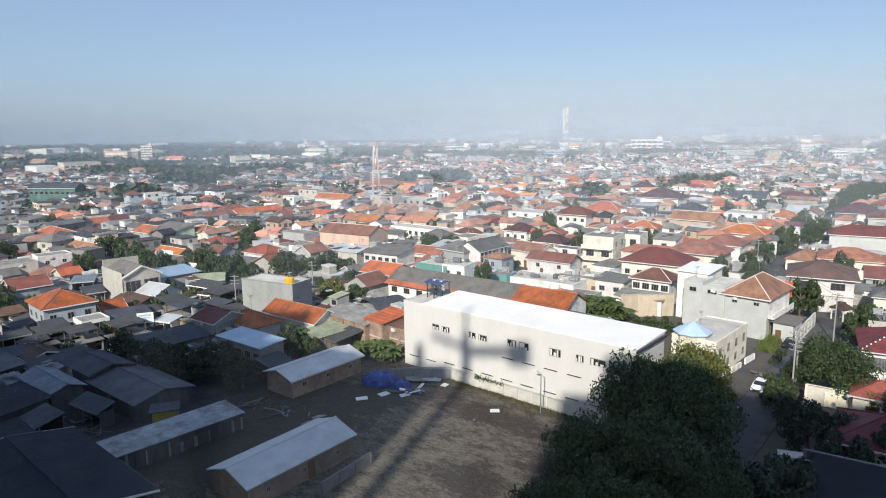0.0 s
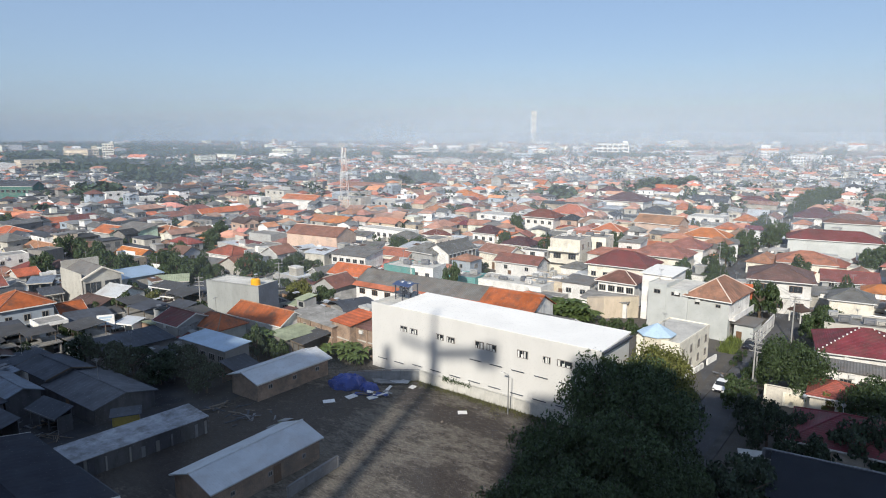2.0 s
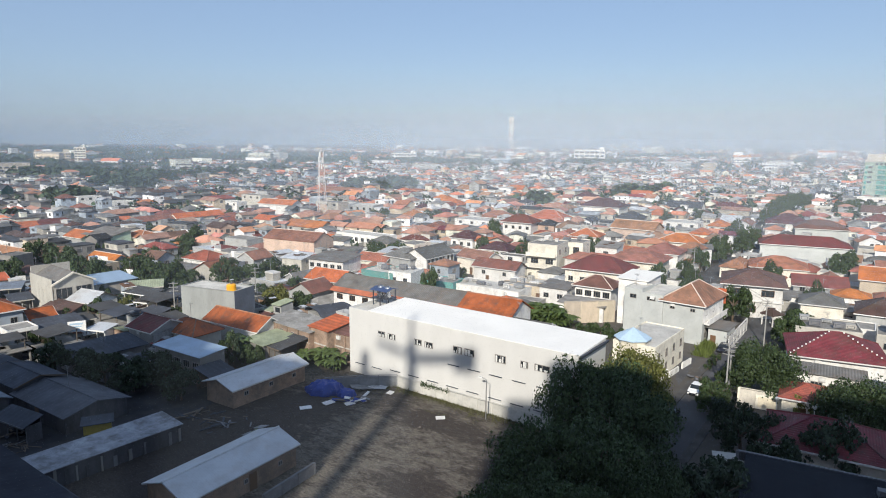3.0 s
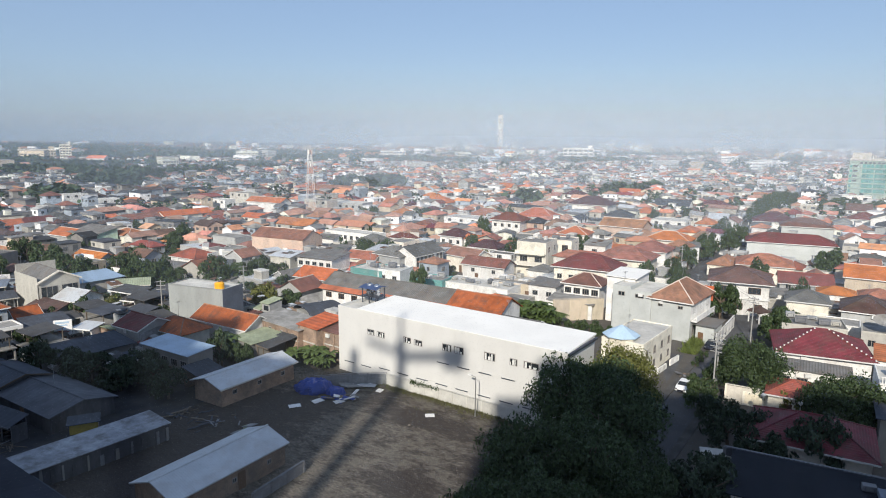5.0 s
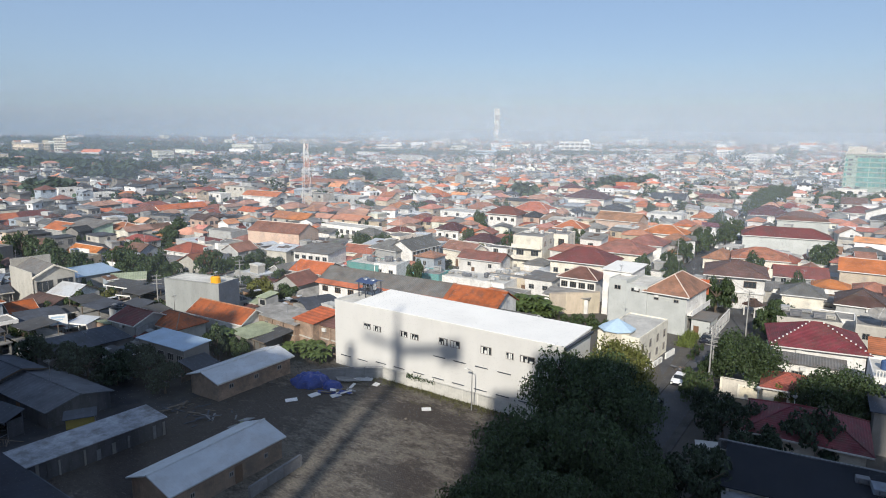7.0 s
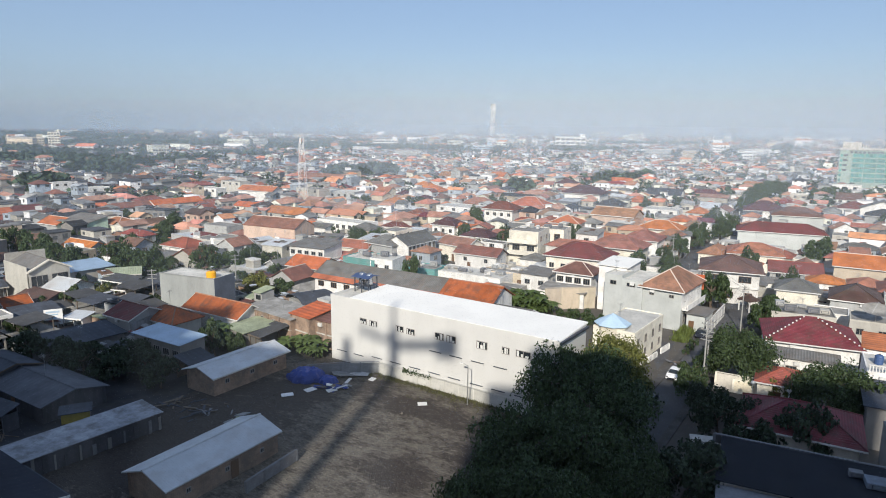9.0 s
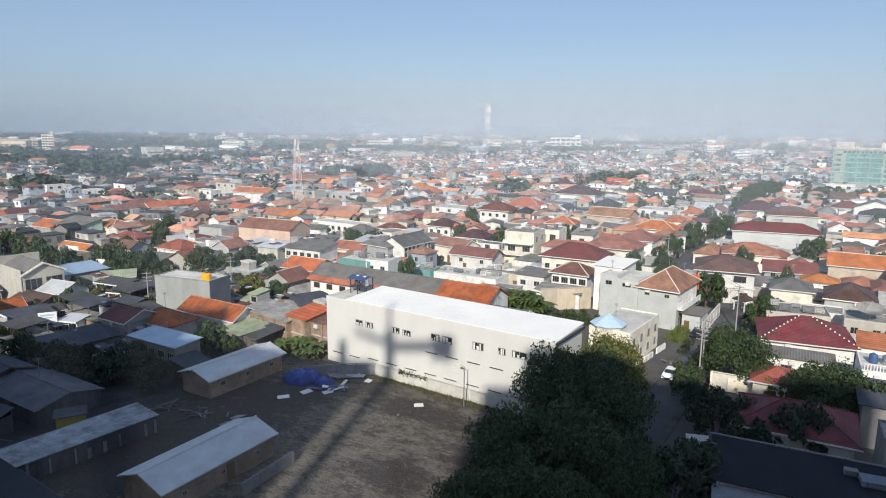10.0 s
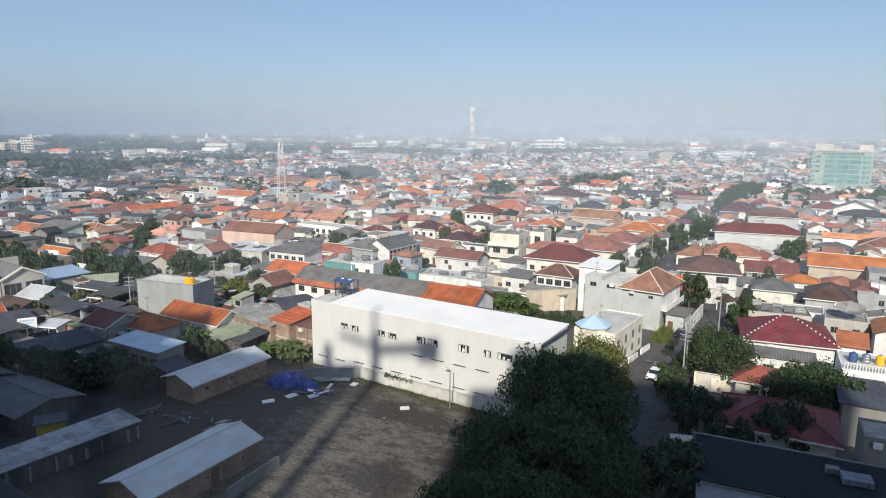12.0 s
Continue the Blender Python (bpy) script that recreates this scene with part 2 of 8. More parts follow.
    bm.to_mesh(me)
    bm.free()
    for m in (mat if isinstance(mat, (list, tuple)) else [mat]):
        me.materials.append(MATS[m])
    ob = new(name, me)
    if parent is not None:
        ob.parent = parent
    if label:
        ob["label"] = label
    return ob


def share(name, mesh, parent, m=None):
    ob = new(name, mesh)
    ob.parent = parent
    if m is not None:
        ob.matrix_basis = m
    return ob


def box(bm, x0, x1, y0, y1, z0, z1, mi=0, m=None):
    p = [(x, y, z) for z in (z0, z1) for y in (y0, y1) for x in (x0, x1)]
    v = [bm.verts.new(m @ Vector(q) if m is not None else q) for q in p]
    for f in ((0, 2, 3, 1), (4, 5, 7, 6), (0, 1, 5, 4), (2, 6, 7, 3), (0, 4, 6, 2), (1, 3, 7, 5)):
        bm.faces.new([v[i] for i in f]).material_index = mi
    return v


def tube(bm, p, q, r0, r1, n=8, mi=0, cap=True):
    p, q = Vector(p), Vector(q)
    d = (q - p).normalized()
    a = d.orthogonal().normalized()
    b = d.cross(a)
    lo = [bm.verts.new(p + r0 * (math.cos(k * math.tau / n) * a + math.sin(k * math.tau / n) * b)) for k in range(n)]
    hi = [bm.verts.new(q + r1 * (math.cos(k * math.tau / n) * a + math.sin(k * math.tau / n) * b)) for k in range(n)]
    for k in range(n):
        bm.faces.new([lo[k], lo[(k + 1) % n], hi[(k + 1) % n], hi[k]]).material_index = mi
    if cap:
        bm.faces.new(lo[::-1]).material_index = mi
        bm.faces.new(hi).material_index = mi


def slab(bm, pts, thick, mi=0):
    """A thick sheet: the polygon pts (anticlockwise from above) pulled down by thick."""
    top = [bm.verts.new(p) for p in pts]
    low = [bm.verts.new((p[0], p[1], p[2] - thick)) for p in pts]
    bm.faces.new(top).material_index = mi
    bm.faces.new(low[::-1]).material_index = mi
    n = len(pts)
    for k in range(n):
        bm.faces.new([low[k], low[(k + 1) % n], top[(k + 1) % n], top[k]]).material_index = mi


def empty(name, x, y, z=0.0, rot=0.0):
    ob = new(name)
    ob.matrix_basis = pose(x, y, z, 0, 0, rot)
    return ob


def lattice(bm, xs, zs, y0, y1):
    """One connected frame: the cells between the grid lines xs and zs are open where both counts are odd."""
    V = {}

    def vert(i, k, y):
        if (i, k, y) not in V:
            V[i, k, y] = bm.verts.new((xs[i], y, zs[k]))
        return V[i, k, y]

    def solid(i, k):
        return 0 <= i < len(xs) - 1 and 0 <= k < len(zs) - 1 and not (i % 2 and k % 2)
    for i in range(len(xs) - 1):
        for k in range(len(zs) - 1):
            if not solid(i, k):
                continue
            bm.faces.new([vert(i, k, y0), vert(i + 1, k, y0), vert(i + 1, k + 1, y0), vert(i, k + 1, y0)])
            bm.faces.new([vert(i, k + 1, y1), vert(i + 1, k + 1, y1), vert(i + 1, k, y1), vert(i, k, y1)])
            for di, dk, p, q in ((0, -1, (i, k), (i + 1, k)), (1, 0, (i + 1, k), (i + 1, k + 1)), (0, 1, (i + 1, k + 1), (i, k + 1)), (-1, 0, (i, k + 1), (i, k))):
                if not solid(i + di, k + dk):
                    bm.faces.new([vert(*p, y1), vert(*q, y1), vert(*q, y0), vert(*p, y0)])


def prism(bm, profile, a0, a1, axis="x"):
    """A profile of (across, z), anticlockwise, drawn out from a0 to a1 along the axis."""
    def at(u, p):
        return (u, p[0], p[1]) if axis == "x" else (-p[0], u, p[1])
    lo = [bm.verts.new(at(a0, p)) for p in profile]
    hi = [bm.verts.new(at(a1, p)) for p in profile]
    n = len(profile)
    bm.faces.new(lo[::-1])
    bm.faces.new(hi)
    for k in range(n):
        bm.faces.new([lo[k], lo[(k + 1) % n], hi[(k + 1) % n], hi[k]])


# ---------------------------------------------------------------- windows
WIN_CACHE = {}


def window_meshes(w, h, frame_mat, bars):
    key = (round(w, 2), round(h, 2), frame_mat, bars)
    if key not in WIN_CACHE:
        b = bmesh.new()
        t = 0.09
        xs = [-w / 2, -w / 2 + t]
        for k in range(bars):
            x = -w / 2 + (k + 1) * w / (bars + 1)
            xs += [x - 0.03, x + 0.03]
        lattice(b, xs + [w / 2 - t, w / 2], [-h / 2, -h / 2 + t, h / 2 - t, h / 2], -0.06, 0.05)
        fr = bpy.data.meshes.new("window")
        b.to_mesh(fr)
        b.free()
        fr.materials.append(MATS[frame_mat])
        b = bmesh.new()
        box(b, -w / 2 + t, w / 2 - t, -0.02, 0.04, -h / 2 + t, h / 2 - t)
        pn = bpy.data.meshes.new("pane")
        b.to_mesh(pn)
        b.free()
        pn.materials.append(MATS["window_glass"])
        WIN_CACHE[key] = (fr, pn)
    return WIN_CACHE[key]


def add_window(parent, hw, hd, side, u, z, w=1.2, h=1.2, frame_mat="window_frame", bars=1):
    """A framed window on the side F, B, R or L of a body of half sizes hw, hd; u along the side, z its middle."""
    fr, pn = window_meshes(w, h, frame_mat, bars)
    place = {"F": pose(u, -hd, z), "B": pose(u, hd, z, 0, 0, 180), "R": pose(hw, u, z, 0, 0, 90), "L": pose(-hw, u, z, 0, 0, -90)}[side]
    ob = share("window", fr, parent, place)
    share("pane", pn, ob)
    return ob


# ---------------------------------------------------------------- houses
FOOT = []          # footprints (x, y, radius) already built over


def roof_part(parent, w, d, h, roof, rise, roof_mat, over, name="roof", axis="x", cap_mat=None, with_caps=True):
    """A tiled or sheet roof on walls of height h: gable (ridge along axis), hip, shed (falls to the front), flat."""
    b = bmesh.new()
    a, c = w / 2 + over, d / 2 + over
    low = h - over * rise / max(0.5, d / 2 if axis == "x" else w / 2) * 0.9
    T = 0.14
    caps = []
    if roof == "gable":
        q, e = (c, a) if axis == "x" else (a, c)
        prism(b, [(-q, low - T), (0, h + rise - T), (q, low - T), (q, low), (0, h + rise), (-q, low)], -e, e, axis)
        ends = ((-e - .02, 0, h + rise), (e + .02, 0, h + rise)) if axis == "x" else ((0, -e - .02, h + rise), (0, e + .02, h + rise))
        caps.append((*ends, .13))
    elif roof == "hip":
        g = abs(w - d) / 2
        if w >= d:
            r0, r1 = (-g, 0, h + rise), (g, 0, h + rise)
        else:
            r0, r1 = (0, -g, h + rise), (0, g, h + rise)
        low = h - 0.12
        e = [(-a, -c, low), (a, -c, low), (a, c, low), (-a, c, low)]
        ev = [b.verts.new(p) for p in e]
        lv = [b.verts.new((p[0], p[1], p[2] - T)) for p in e]
        if g < 0.05:
            t = b.verts.new(r0)
            fs = [[ev[k], ev[(k + 1) % 4], t] for k in range(4)]
            ends = [r0] * 4
        else:
            v0, v1 = b.verts.new(r0), b.verts.new(r1)
            if w >= d:
                fs = [[ev[0], ev[1], v1, v0], [ev[1], ev[2], v1], [ev[2], ev[3], v0, v1], [ev[3], ev[0], v0]]
                ends = [r0, r1, r1, r0]
            else:
                fs = [[ev[0], ev[1], v0], [ev[1], ev[2], v1, v0], [ev[2], ev[3], v1], [ev[3], ev[0], v0, v1]]
                ends = [r0, r0, r1, r1]
            caps.append((r0, r1, .13))
        for f in fs:
            b.faces.new(f)
        b.faces.new(lv[::-1])
        for k in range(4):
            b.faces.new([lv[k], lv[(k + 1) % 4], ev[(k + 1) % 4], ev[k]])
            caps.append((e[k], ends[k], .12))
    elif roof == "shed":
        slab(b, [(-a, -c, h), (a, -c, h), (a, c, h + rise), (-a, c, h + rise)], 0.1)
    elif roof == "vault":
        arc = [(-c * math.cos(math.pi * k / 10), h + rise * math.sin(math.pi * k / 10)) for k in range(11)]
        prism(b, [(p[0] * .98, p[1] - .08) for p in arc] + arc[::-1], -a, a)
    else:
        box(b, -w / 2 + 0.2, w / 2 - 0.2, -d / 2 + 0.2, d / 2 - 0.2, h - 0.25, h - 0.18)
    ob = part(name, b, roof_mat, parent)
    for p, q, r in caps if with_caps else ():
        b = bmesh.new()
        tube(b, p, q, r, r, 6)
        part("ridge_cap", b, cap_mat or ("tile_clay" if roof_mat == "tile_vivid" else "ridge_pale" if roof_mat in ("tile_orange", "tile_brown", "tile_clay") else roof_mat), ob)
    return ob


def house(x, y, w, d, h, rot, roof="gable", rise=1.8, wall="plaster_white", roof_mat="tile_orange", label="", over=0.5, wins=(), axis="x",
          name="house", door=None, front_mat=None, foot=True, band=False, group="", frame_mat="window_frame", annexe=None, cap_mat=None, caps=True):
    """A building; its front is the local -y side, rot turns it. wins: rows of (side, count, sill, width, height)."""
    ob = tagged(empty(name, x, y, 0, rot), label, "house" if name == "house" else name.replace("_", " "), group)
    if foot:
        FOOT.append((x, y, 0.5 * math.hypot(w, d)))
    hw, hd = w / 2, d / 2
    b = bmesh.new()
    box(b, -hw, hw, -hd, hd, 0, h - 0.26 if roof == "flat" else h - 0.08 if roof != "shed" else h - 0.12)
    if roof == "shed":
        vs = [b.verts.new(p) for p in ((-hw, -hd, h - .12), (hw, -hd, h - .12), (hw, hd, h - .12), (-hw, hd, h - .12), (hw, hd, h + rise - .12), (-hw, hd, h + rise - .12))]
        for f in ((1, 2, 4), (0, 5, 3), (2, 3, 5, 4)):
            b.faces.new([vs[i] for i in f])
    if roof == "gable":
        lo = h - 0.08
        if axis == "x":
            for s in (-1, 1):
                box(b, s * hw - 0.12 * (s > 0), s * hw + 0.12 * (s < 0), -0.02, 0.02, lo, lo + .01)
                vs = [b.verts.new(p) for p in ((s * hw, -hd, lo), (s * hw, hd, lo), (s * hw, 0, h + rise - 0.1))]
                b.faces.new(vs if s > 0 else vs[::-1])
        else:
            for s in (-1, 1):
                vs = [b.verts.new(p) for p in ((-hw, s * hd, lo), (hw, s * hd, lo), (0, s * hd, h + rise - 0.1))]
                b.faces.new(vs if s < 0 else vs[::-1])
    part("wall", b, wall, ob)
    if roof == "flat":
        b = bmesh.new()
        t = 0.16
        box(b, -hw - .02, hw + .02, -hd - .02, -hd + t, h - .26, h)
        box(b, -hw - .02, hw + .02, hd - t, hd + .02, h - .26, h)
        box(b, -hw - .02, -hw + t, -hd + t, hd - t, h - .26, h)
        box(b, hw - t, hw + .02, -hd + t, hd - t, h - .26, h)
        part("parapet", b, wall, ob)
    roof_part(ob, w, d, h, roof, rise, roof_mat, over, axis=axis, cap_mat=cap_mat, with_caps=caps)
    if roof in ("gable", "hip") and over > 0.45 and axis == "x":
        b = bmesh.new()
        c = hd + over + 0.03
        zz = h - (0.26 if roof == "hip" else 0.14 + over * rise / max(.5, hd) * .9)
        box(b, -hw - over, hw + over, -c - .04, -c + .02, zz - .08, zz + .12)
        part("gutter", b, "fascia_white", ob)
    if annexe:
        side, aw, ad, ah, amat = annexe       # a lean-to before the front (F) or at the right (R) or left (L) end
        ax, ay = {"F": (-hw + aw / 2 + .2, -hd - ad / 2 - .01), "R": (hw + aw / 2 + .01, -hd + ad / 2 + .3), "L": (-hw - aw / 2 - .01, -hd + ad / 2 + .3)}[side]
        b = bmesh.new()
        box(b, ax - aw / 2, ax + aw / 2, ay - ad / 2, ay + ad / 2, 0, ah - .1)
        part("annexe", b, wall, ob)
        b = bmesh.new()
        slab(b, [(ax - aw / 2 - .25, ay - ad / 2 - .3, ah), (ax + aw / 2 + .25, ay - ad / 2 - .3, ah), (ax + aw / 2 + .25, ay + ad / 2 - .02, ah + .5), (ax - aw / 2 - .25, ay + ad / 2 - .02, ah + .5)], .1)
        part("lean_to_roof", b, amat, ob)
    if band:
        b = bmesh.new()
        box(b, -hw - .25, hw + .25, -hd - .35, -hd - .002, h * .5 - .1, h * .5 + .1)
        box(b, hw + .002, hw + .3, -hd - .35, hd, h * .5 - .1, h * .5 + .1)
        part("ledge", b, "fascia_white", ob)
    for side, n, sill, ww, wh in wins:
        span = w if side in "FB" else d
        for k in range(n):
            u = (k + 0.5) / n * span - span / 2
            add_window(ob, hw, hd, side, u, sill + wh / 2, ww, wh, frame_mat, 1 if ww < 1.5 else 2)
    rr = random.Random(int(abs(x) * 137 + abs(y) * 73))
    if name == "house" and math.hypot(x, y) < 230:
        if roof == "gable" and axis == "x" and rr.random() < .7:
            e, q = hw + over, hd + over
            low = h - over * rise / max(.5, hd) * .9
            bm_mat = rr.choice(("fascia_white", "fascia_white", "timber_dark"))
            for s in (-1, 1):
                b = bmesh.new()
                x0, x1 = (e + .004, e + .05) if s > 0 else (-e - .05, -e - .004)
                prism(b, [(-q - .05, low - .2), (0, h + rise - .2), (q + .05, low - .2), (q + .05, low + .03), (0, h + rise + .03), (-q - .05, low + .03)], x0, x1, "x")
                part("barge_board", b, bm_mat, ob)
        if rr.random() < .34:
            top = h + (rise if roof in ("gable", "hip") else 0)
            ax, pole = rr.uniform(-.25, .25) * w if roof != "hip" else 0, rr.uniform(1.6, 3.2)
            b = bmesh.new()
            tube(b, (ax, 0, top - .3), (ax, 0, top + pole), .035, .03, 5)
            for k in range(4):
                tube(b, (ax - .55 + .07 * k, 0, top + pole - .12 * k), (ax + .55 - .07 * k, 0, top + pole - .12 * k), .02, .02, 4)
            tube(b, (ax, -.5, top + pole - .2), (ax, .6, top + pole - .2), .02, .02, 4)
            part("antenna", b, "steel", ob)
        if rr.random() < .3 and h > 3.2:
            b = bmesh.new()
            u = rr.uniform(-.35, .35) * w
            box(b, u - .42, u + .42, -hd - .34, -hd - .02, h - 1.1, h - .5)
            part("air_conditioner", b, "frame_white", ob, "white wall-mounted air conditioner")
        if not door and h < 5.2 and rr.random() < .7:
            door = ("F", rr.uniform(-.3, .3) * w)
    if door:
        side, u = door
        b = bmesh.new()
        box(b, -0.5, 0.5, -0.05, 0.04, 0.0, 2.1)
        dr = part("door", b, "door_wood", ob)
        dr.matrix_basis = {"F": pose(u, -hd, 0), "R": pose(hw, u, 0, 0, 0, 90), "L": pose(-hw, u, 0, 0, 0, -90)}[side]
    return ob


# ---------------------------------------------------------------- trees
CROWNS = {}


def crown_mesh(kind, seed, lobes, leaves, mat, leaf=0.075, droop=0.0):
    """A crown of unit radius about its base: leaf clumps on the skins of many uneven lobes, with gaps between them."""
    key = (kind, seed)
    if key in CROWNS:
        return CROWNS[key]
    rs = np.random.RandomState(seed)
    cs = []
    for k in range(lobes):
        a, rr = rs.uniform(0, math.tau), math.sqrt(rs.uniform(0.02, 0.62))
        zc = rs.uniform(0.30, 0.92) - 0.35 * rr * rr
        cs.append((rr * math.cos(a), rr * math.sin(a), zc, rs.uniform(0.20, 0.36)))
    verts, faces = [], []
    for k in range(leaves):
        cx, cy, cz, cr = cs[rs.randint(len(cs))]
        n = rs.normal(size=3)
        n /= np.linalg.norm(n)
        if n[2] < -0.3:
            n[2] *= -0.6
        p = np.array((cx, cy, cz)) + n * cr * rs.uniform(0.72, 1.06) * np.array((1, 1, 0.85))
        t = np.cross(n + rs.normal(size=3) * 0.6, rs.normal(size=3))
        t /= np.linalg.norm(t) + 1e-9
        q = np.cross(t, n + rs.normal(size=3) * 0.5)
        q /= np.linalg.norm(q) + 1e-9
        s = leaf * rs.uniform(0.6, 1.3)
        i = len(verts)
        verts += [tuple(p - t * s), tuple(p + q * s * 0.55 - n * s * 0.15), tuple(p + t * s - n * s * (0.3 + droop)), tuple(p - q * s * 0.55 - n * s * 0.15)]
        faces.append((i, i + 1, i + 2, i + 3))
    me = bpy.data.meshes.new("crown")
    me.from_pydata(verts, [], faces)
    me.materials.append(MATS[mat])
    CROWNS[key] = me
    return me


def trunk_mesh(h, r, crown_r, seed):
    rs = random.Random(seed)
    b = bmesh.new()
    fork = Vector((rs.uniform(-.3, .3), rs.uniform(-.3, .3), h * 0.42))
    tube(b, (0, 0, -0.2), fork, r, r * 0.7, 9)
    for k in range(6):
        a = k * math.tau / 6 + rs.uniform(-.4, .4)
        mid = fork + Vector((math.cos(a), math.sin(a), 0)) * crown_r * 0.35 + Vector((0, 0, h * rs.uniform(.12, .25)))
        tip = mid + Vector((math.cos(a + .3), math.sin(a + .3), 0)) * crown_r * 0.3 + Vector((0, 0, h * rs.uniform(.05, .2)))
        tube(b, fork, mid, r * 0.5, r * 0.28, 6)
        tube(b, mid, tip, r * 0.28, r * 0.08, 5)
    return b


def tree(x, y, h, r, seed=1, mat="leaves", kind="mid", label="leafy green street tree with a dense crown", base=0.32, foot=True, group=""):
    ob = tagged(empty("tree", x, y, 0, seed * 47.0), label, "tree", group)
    if foot:
        FOOT.append((x, y, r * 0.5))
    part("trunk", trunk_mesh(h, 0.03 * h + .05, r, seed), "bark", ob)
    spec = {"big": (60, 15000, 0.030), "mid": (26, 3200, 0.060), "small": (16, 1300, 0.085)}[kind]
    me = crown_mesh(kind + mat, seed % 3, spec[0], spec[1], mat, spec[2])
    share("crown", me, ob, Matrix.Translation((0, 0, h * base)) @ Matrix.Diagonal((r, r, h * (1 - base) * 0.9, 1)))
    return ob


# ---------------------------------------------------------------- ground, road, yard
def structure(name, bm, mat, label):
    return tagged(part(name, bm, mat), label, name.split("_")[0], kind="structure")


b = bmesh.new()
ring = [b.verts.new((4850 * math.cos(k * math.tau / 64), 4850 * math.sin(k * math.tau / 64), 0)) for k in range(64)]
b.faces.new(ring)
structure("ground", b, "earth", "grey-brown trodden ground between the houses")

ROAD_DIR = Vector((math.sin(radians(40.0)), math.cos(radians(40.0)), 0))
ROAD_P = Vector((39.9, 80.7, 0))
ROAD_N = Vector((ROAD_DIR.y, -ROAD_DIR.x, 0))


# the street runs out, jogs left past the hipped-roof house and goes on between the trees: x, y, heading, from, to
ROAD_LEGS = ((39.9, 80.7, 40.0, -75, 63), (79.6, 127.0, 9.0, -1.5, 44), (86.2, 168.5, 38.2, -2, 520))


def leg_frame(leg):
    a = radians(leg[2])
    way = Vector((math.sin(a), math.cos(a), 0))
    return Vector((leg[0], leg[1], 0)), way, Vector((way.y, -way.x, 0))


def road_strip(name, leg, off, width, z, mat, label, thick=0.0):
    b = bmesh.new()
    p0, way, out = leg_frame(leg)
    c = [p0 + way * s + out * o for s, o in ((leg[3], off - width / 2), (leg[3], off + width / 2), (leg[4], off + width / 2), (leg[4], off - width / 2))]
    v = [b.verts.new((p.x, p.y, z)) for p in c]
    b.faces.new(v)
    if thick:
        lo = [b.verts.new((p.x, p.y, z - thick)) for p in c]
        for k in range(4):
            b.faces.new([lo[k], lo[(k + 1) % 4], v[(k + 1) % 4], v[k]])
    return structure(name, b, mat, label)


for k, leg in enumerate(ROAD_LEGS):
    road_strip("road_%d" % (k + 1), leg, 0, 5.0, .012 + .005 * k, "asphalt", "narrow grey asphalt residential street")
    if k != 1:
        for q, off in enumerate((-3.1, 3.1)):
            road_strip("pavement_%d" % (k + q + 1), leg, off, 1.1, .16, "paving_dark", "cracked dark raised pavement beside the street", .2)


def on_road(x, y, margin):
    for leg in ROAD_LEGS:
        p0, way, out = leg_frame(leg)
        p = Vector((x, y, 0)) - p0
        if abs(p.dot(out)) < 3.4 + margin * .8 and leg[3] - 5 < p.dot(way) < leg[4] + 10:
            return True
    return False


# ---------------------------------------------------------------- the tower blocks behind the camera (unseen, shaped to cast the long shadows)
def sun_frame(u, s):
    a = radians(SUN_AZ)
    return u * math.cos(a) + s * math.sin(a), -u * math.sin(a) + s * math.cos(a)


def tower_block(name, u0, u1, s0, s1, h, label):
    x, y = sun_frame((u0 + u1) / 2, (s0 + s1) / 2)
    ob = tagged(empty(name, x, y, 0, -SUN_AZ), label, "tower block")
    w, d = u1 - u0, s1 - s0
    b = bmesh.new()
    box(b, -w / 2, w / 2, -d / 2, d / 2, 0, h)
    part("wall", b, "tower_facade", ob)
    for z in range(3, int(h) - 1, 4):
        b = bmesh.new()
        box(b, -w / 2 + 1, w / 2 - 1, d / 2 + .002, d / 2 + .06, z, z + 1.6)
        part("window_band", b, "window_glass", ob)
    return ob


tower_block("apartment_tower", -7.6, 35.0, -16, -1.2, 57.8, "tall pale apartment tower that shades the yard")
# unseen lower block, added to step the edge of the shadow
tower_block("step_block", -13.5, -7.62, -16, -3.0, 53.3, "unseen lower block that steps the apartment tower's shadow")
tower_block("apartment_tower", -131.5, -94.5, -20, -6.0, 52.6, "long pale apartment tower that shades the old houses")
# unseen narrow block, added as a step between two shadow heights
tower_block("apartment_tower", -94.48, -87.52, -20, -6.0, 57.4, "narrow unseen block added to step the towers' shadow")
tower_block("apartment_tower", -87.5, -63.02, -20, -6.0, 68.2, "higher pale apartment tower that shades the old houses")
tower_block("apartment_tower", -63.0, -32.05, -20, -6.0, 58.8, "tall pale apartment tower beside the yard")


def roof_mast(u, s, base, top, label):
    x, y = sun_frame(u, s)
    ob = tagged(empty("hoist_mast", x, y, base, -SUN_AZ), label, "mast")
    H = top - base
    b = bmesh.new()
    box(b, -.85, .85, -.85, .85, 0, H - 5.6)
    part("tower", b, "tower_facade", ob)
    b = bmesh.new()
    box(b, -.3, .3, -.3, .3, H - 5.59, H)
    part("mast", b, "steel", ob)
    b = bmesh.new()
    box(b, .87, 7.4, -.5, .5, H - 8.5, H - 7.4)
    part("jib", b, "steel", ob)
    b = bmesh.new()
    box(b, 7.42, 11.0, -.9, .9, H - 9.6, H - 7.0)
    part("cabin", b, "steel", ob)
    b = bmesh.new()
    tube(b, (-.87, 0, H - 7.2), (-6.6, 0, H - 5.2), .5, .45, 6)
    part("counter_jib", b, "steel", ob)
    return ob


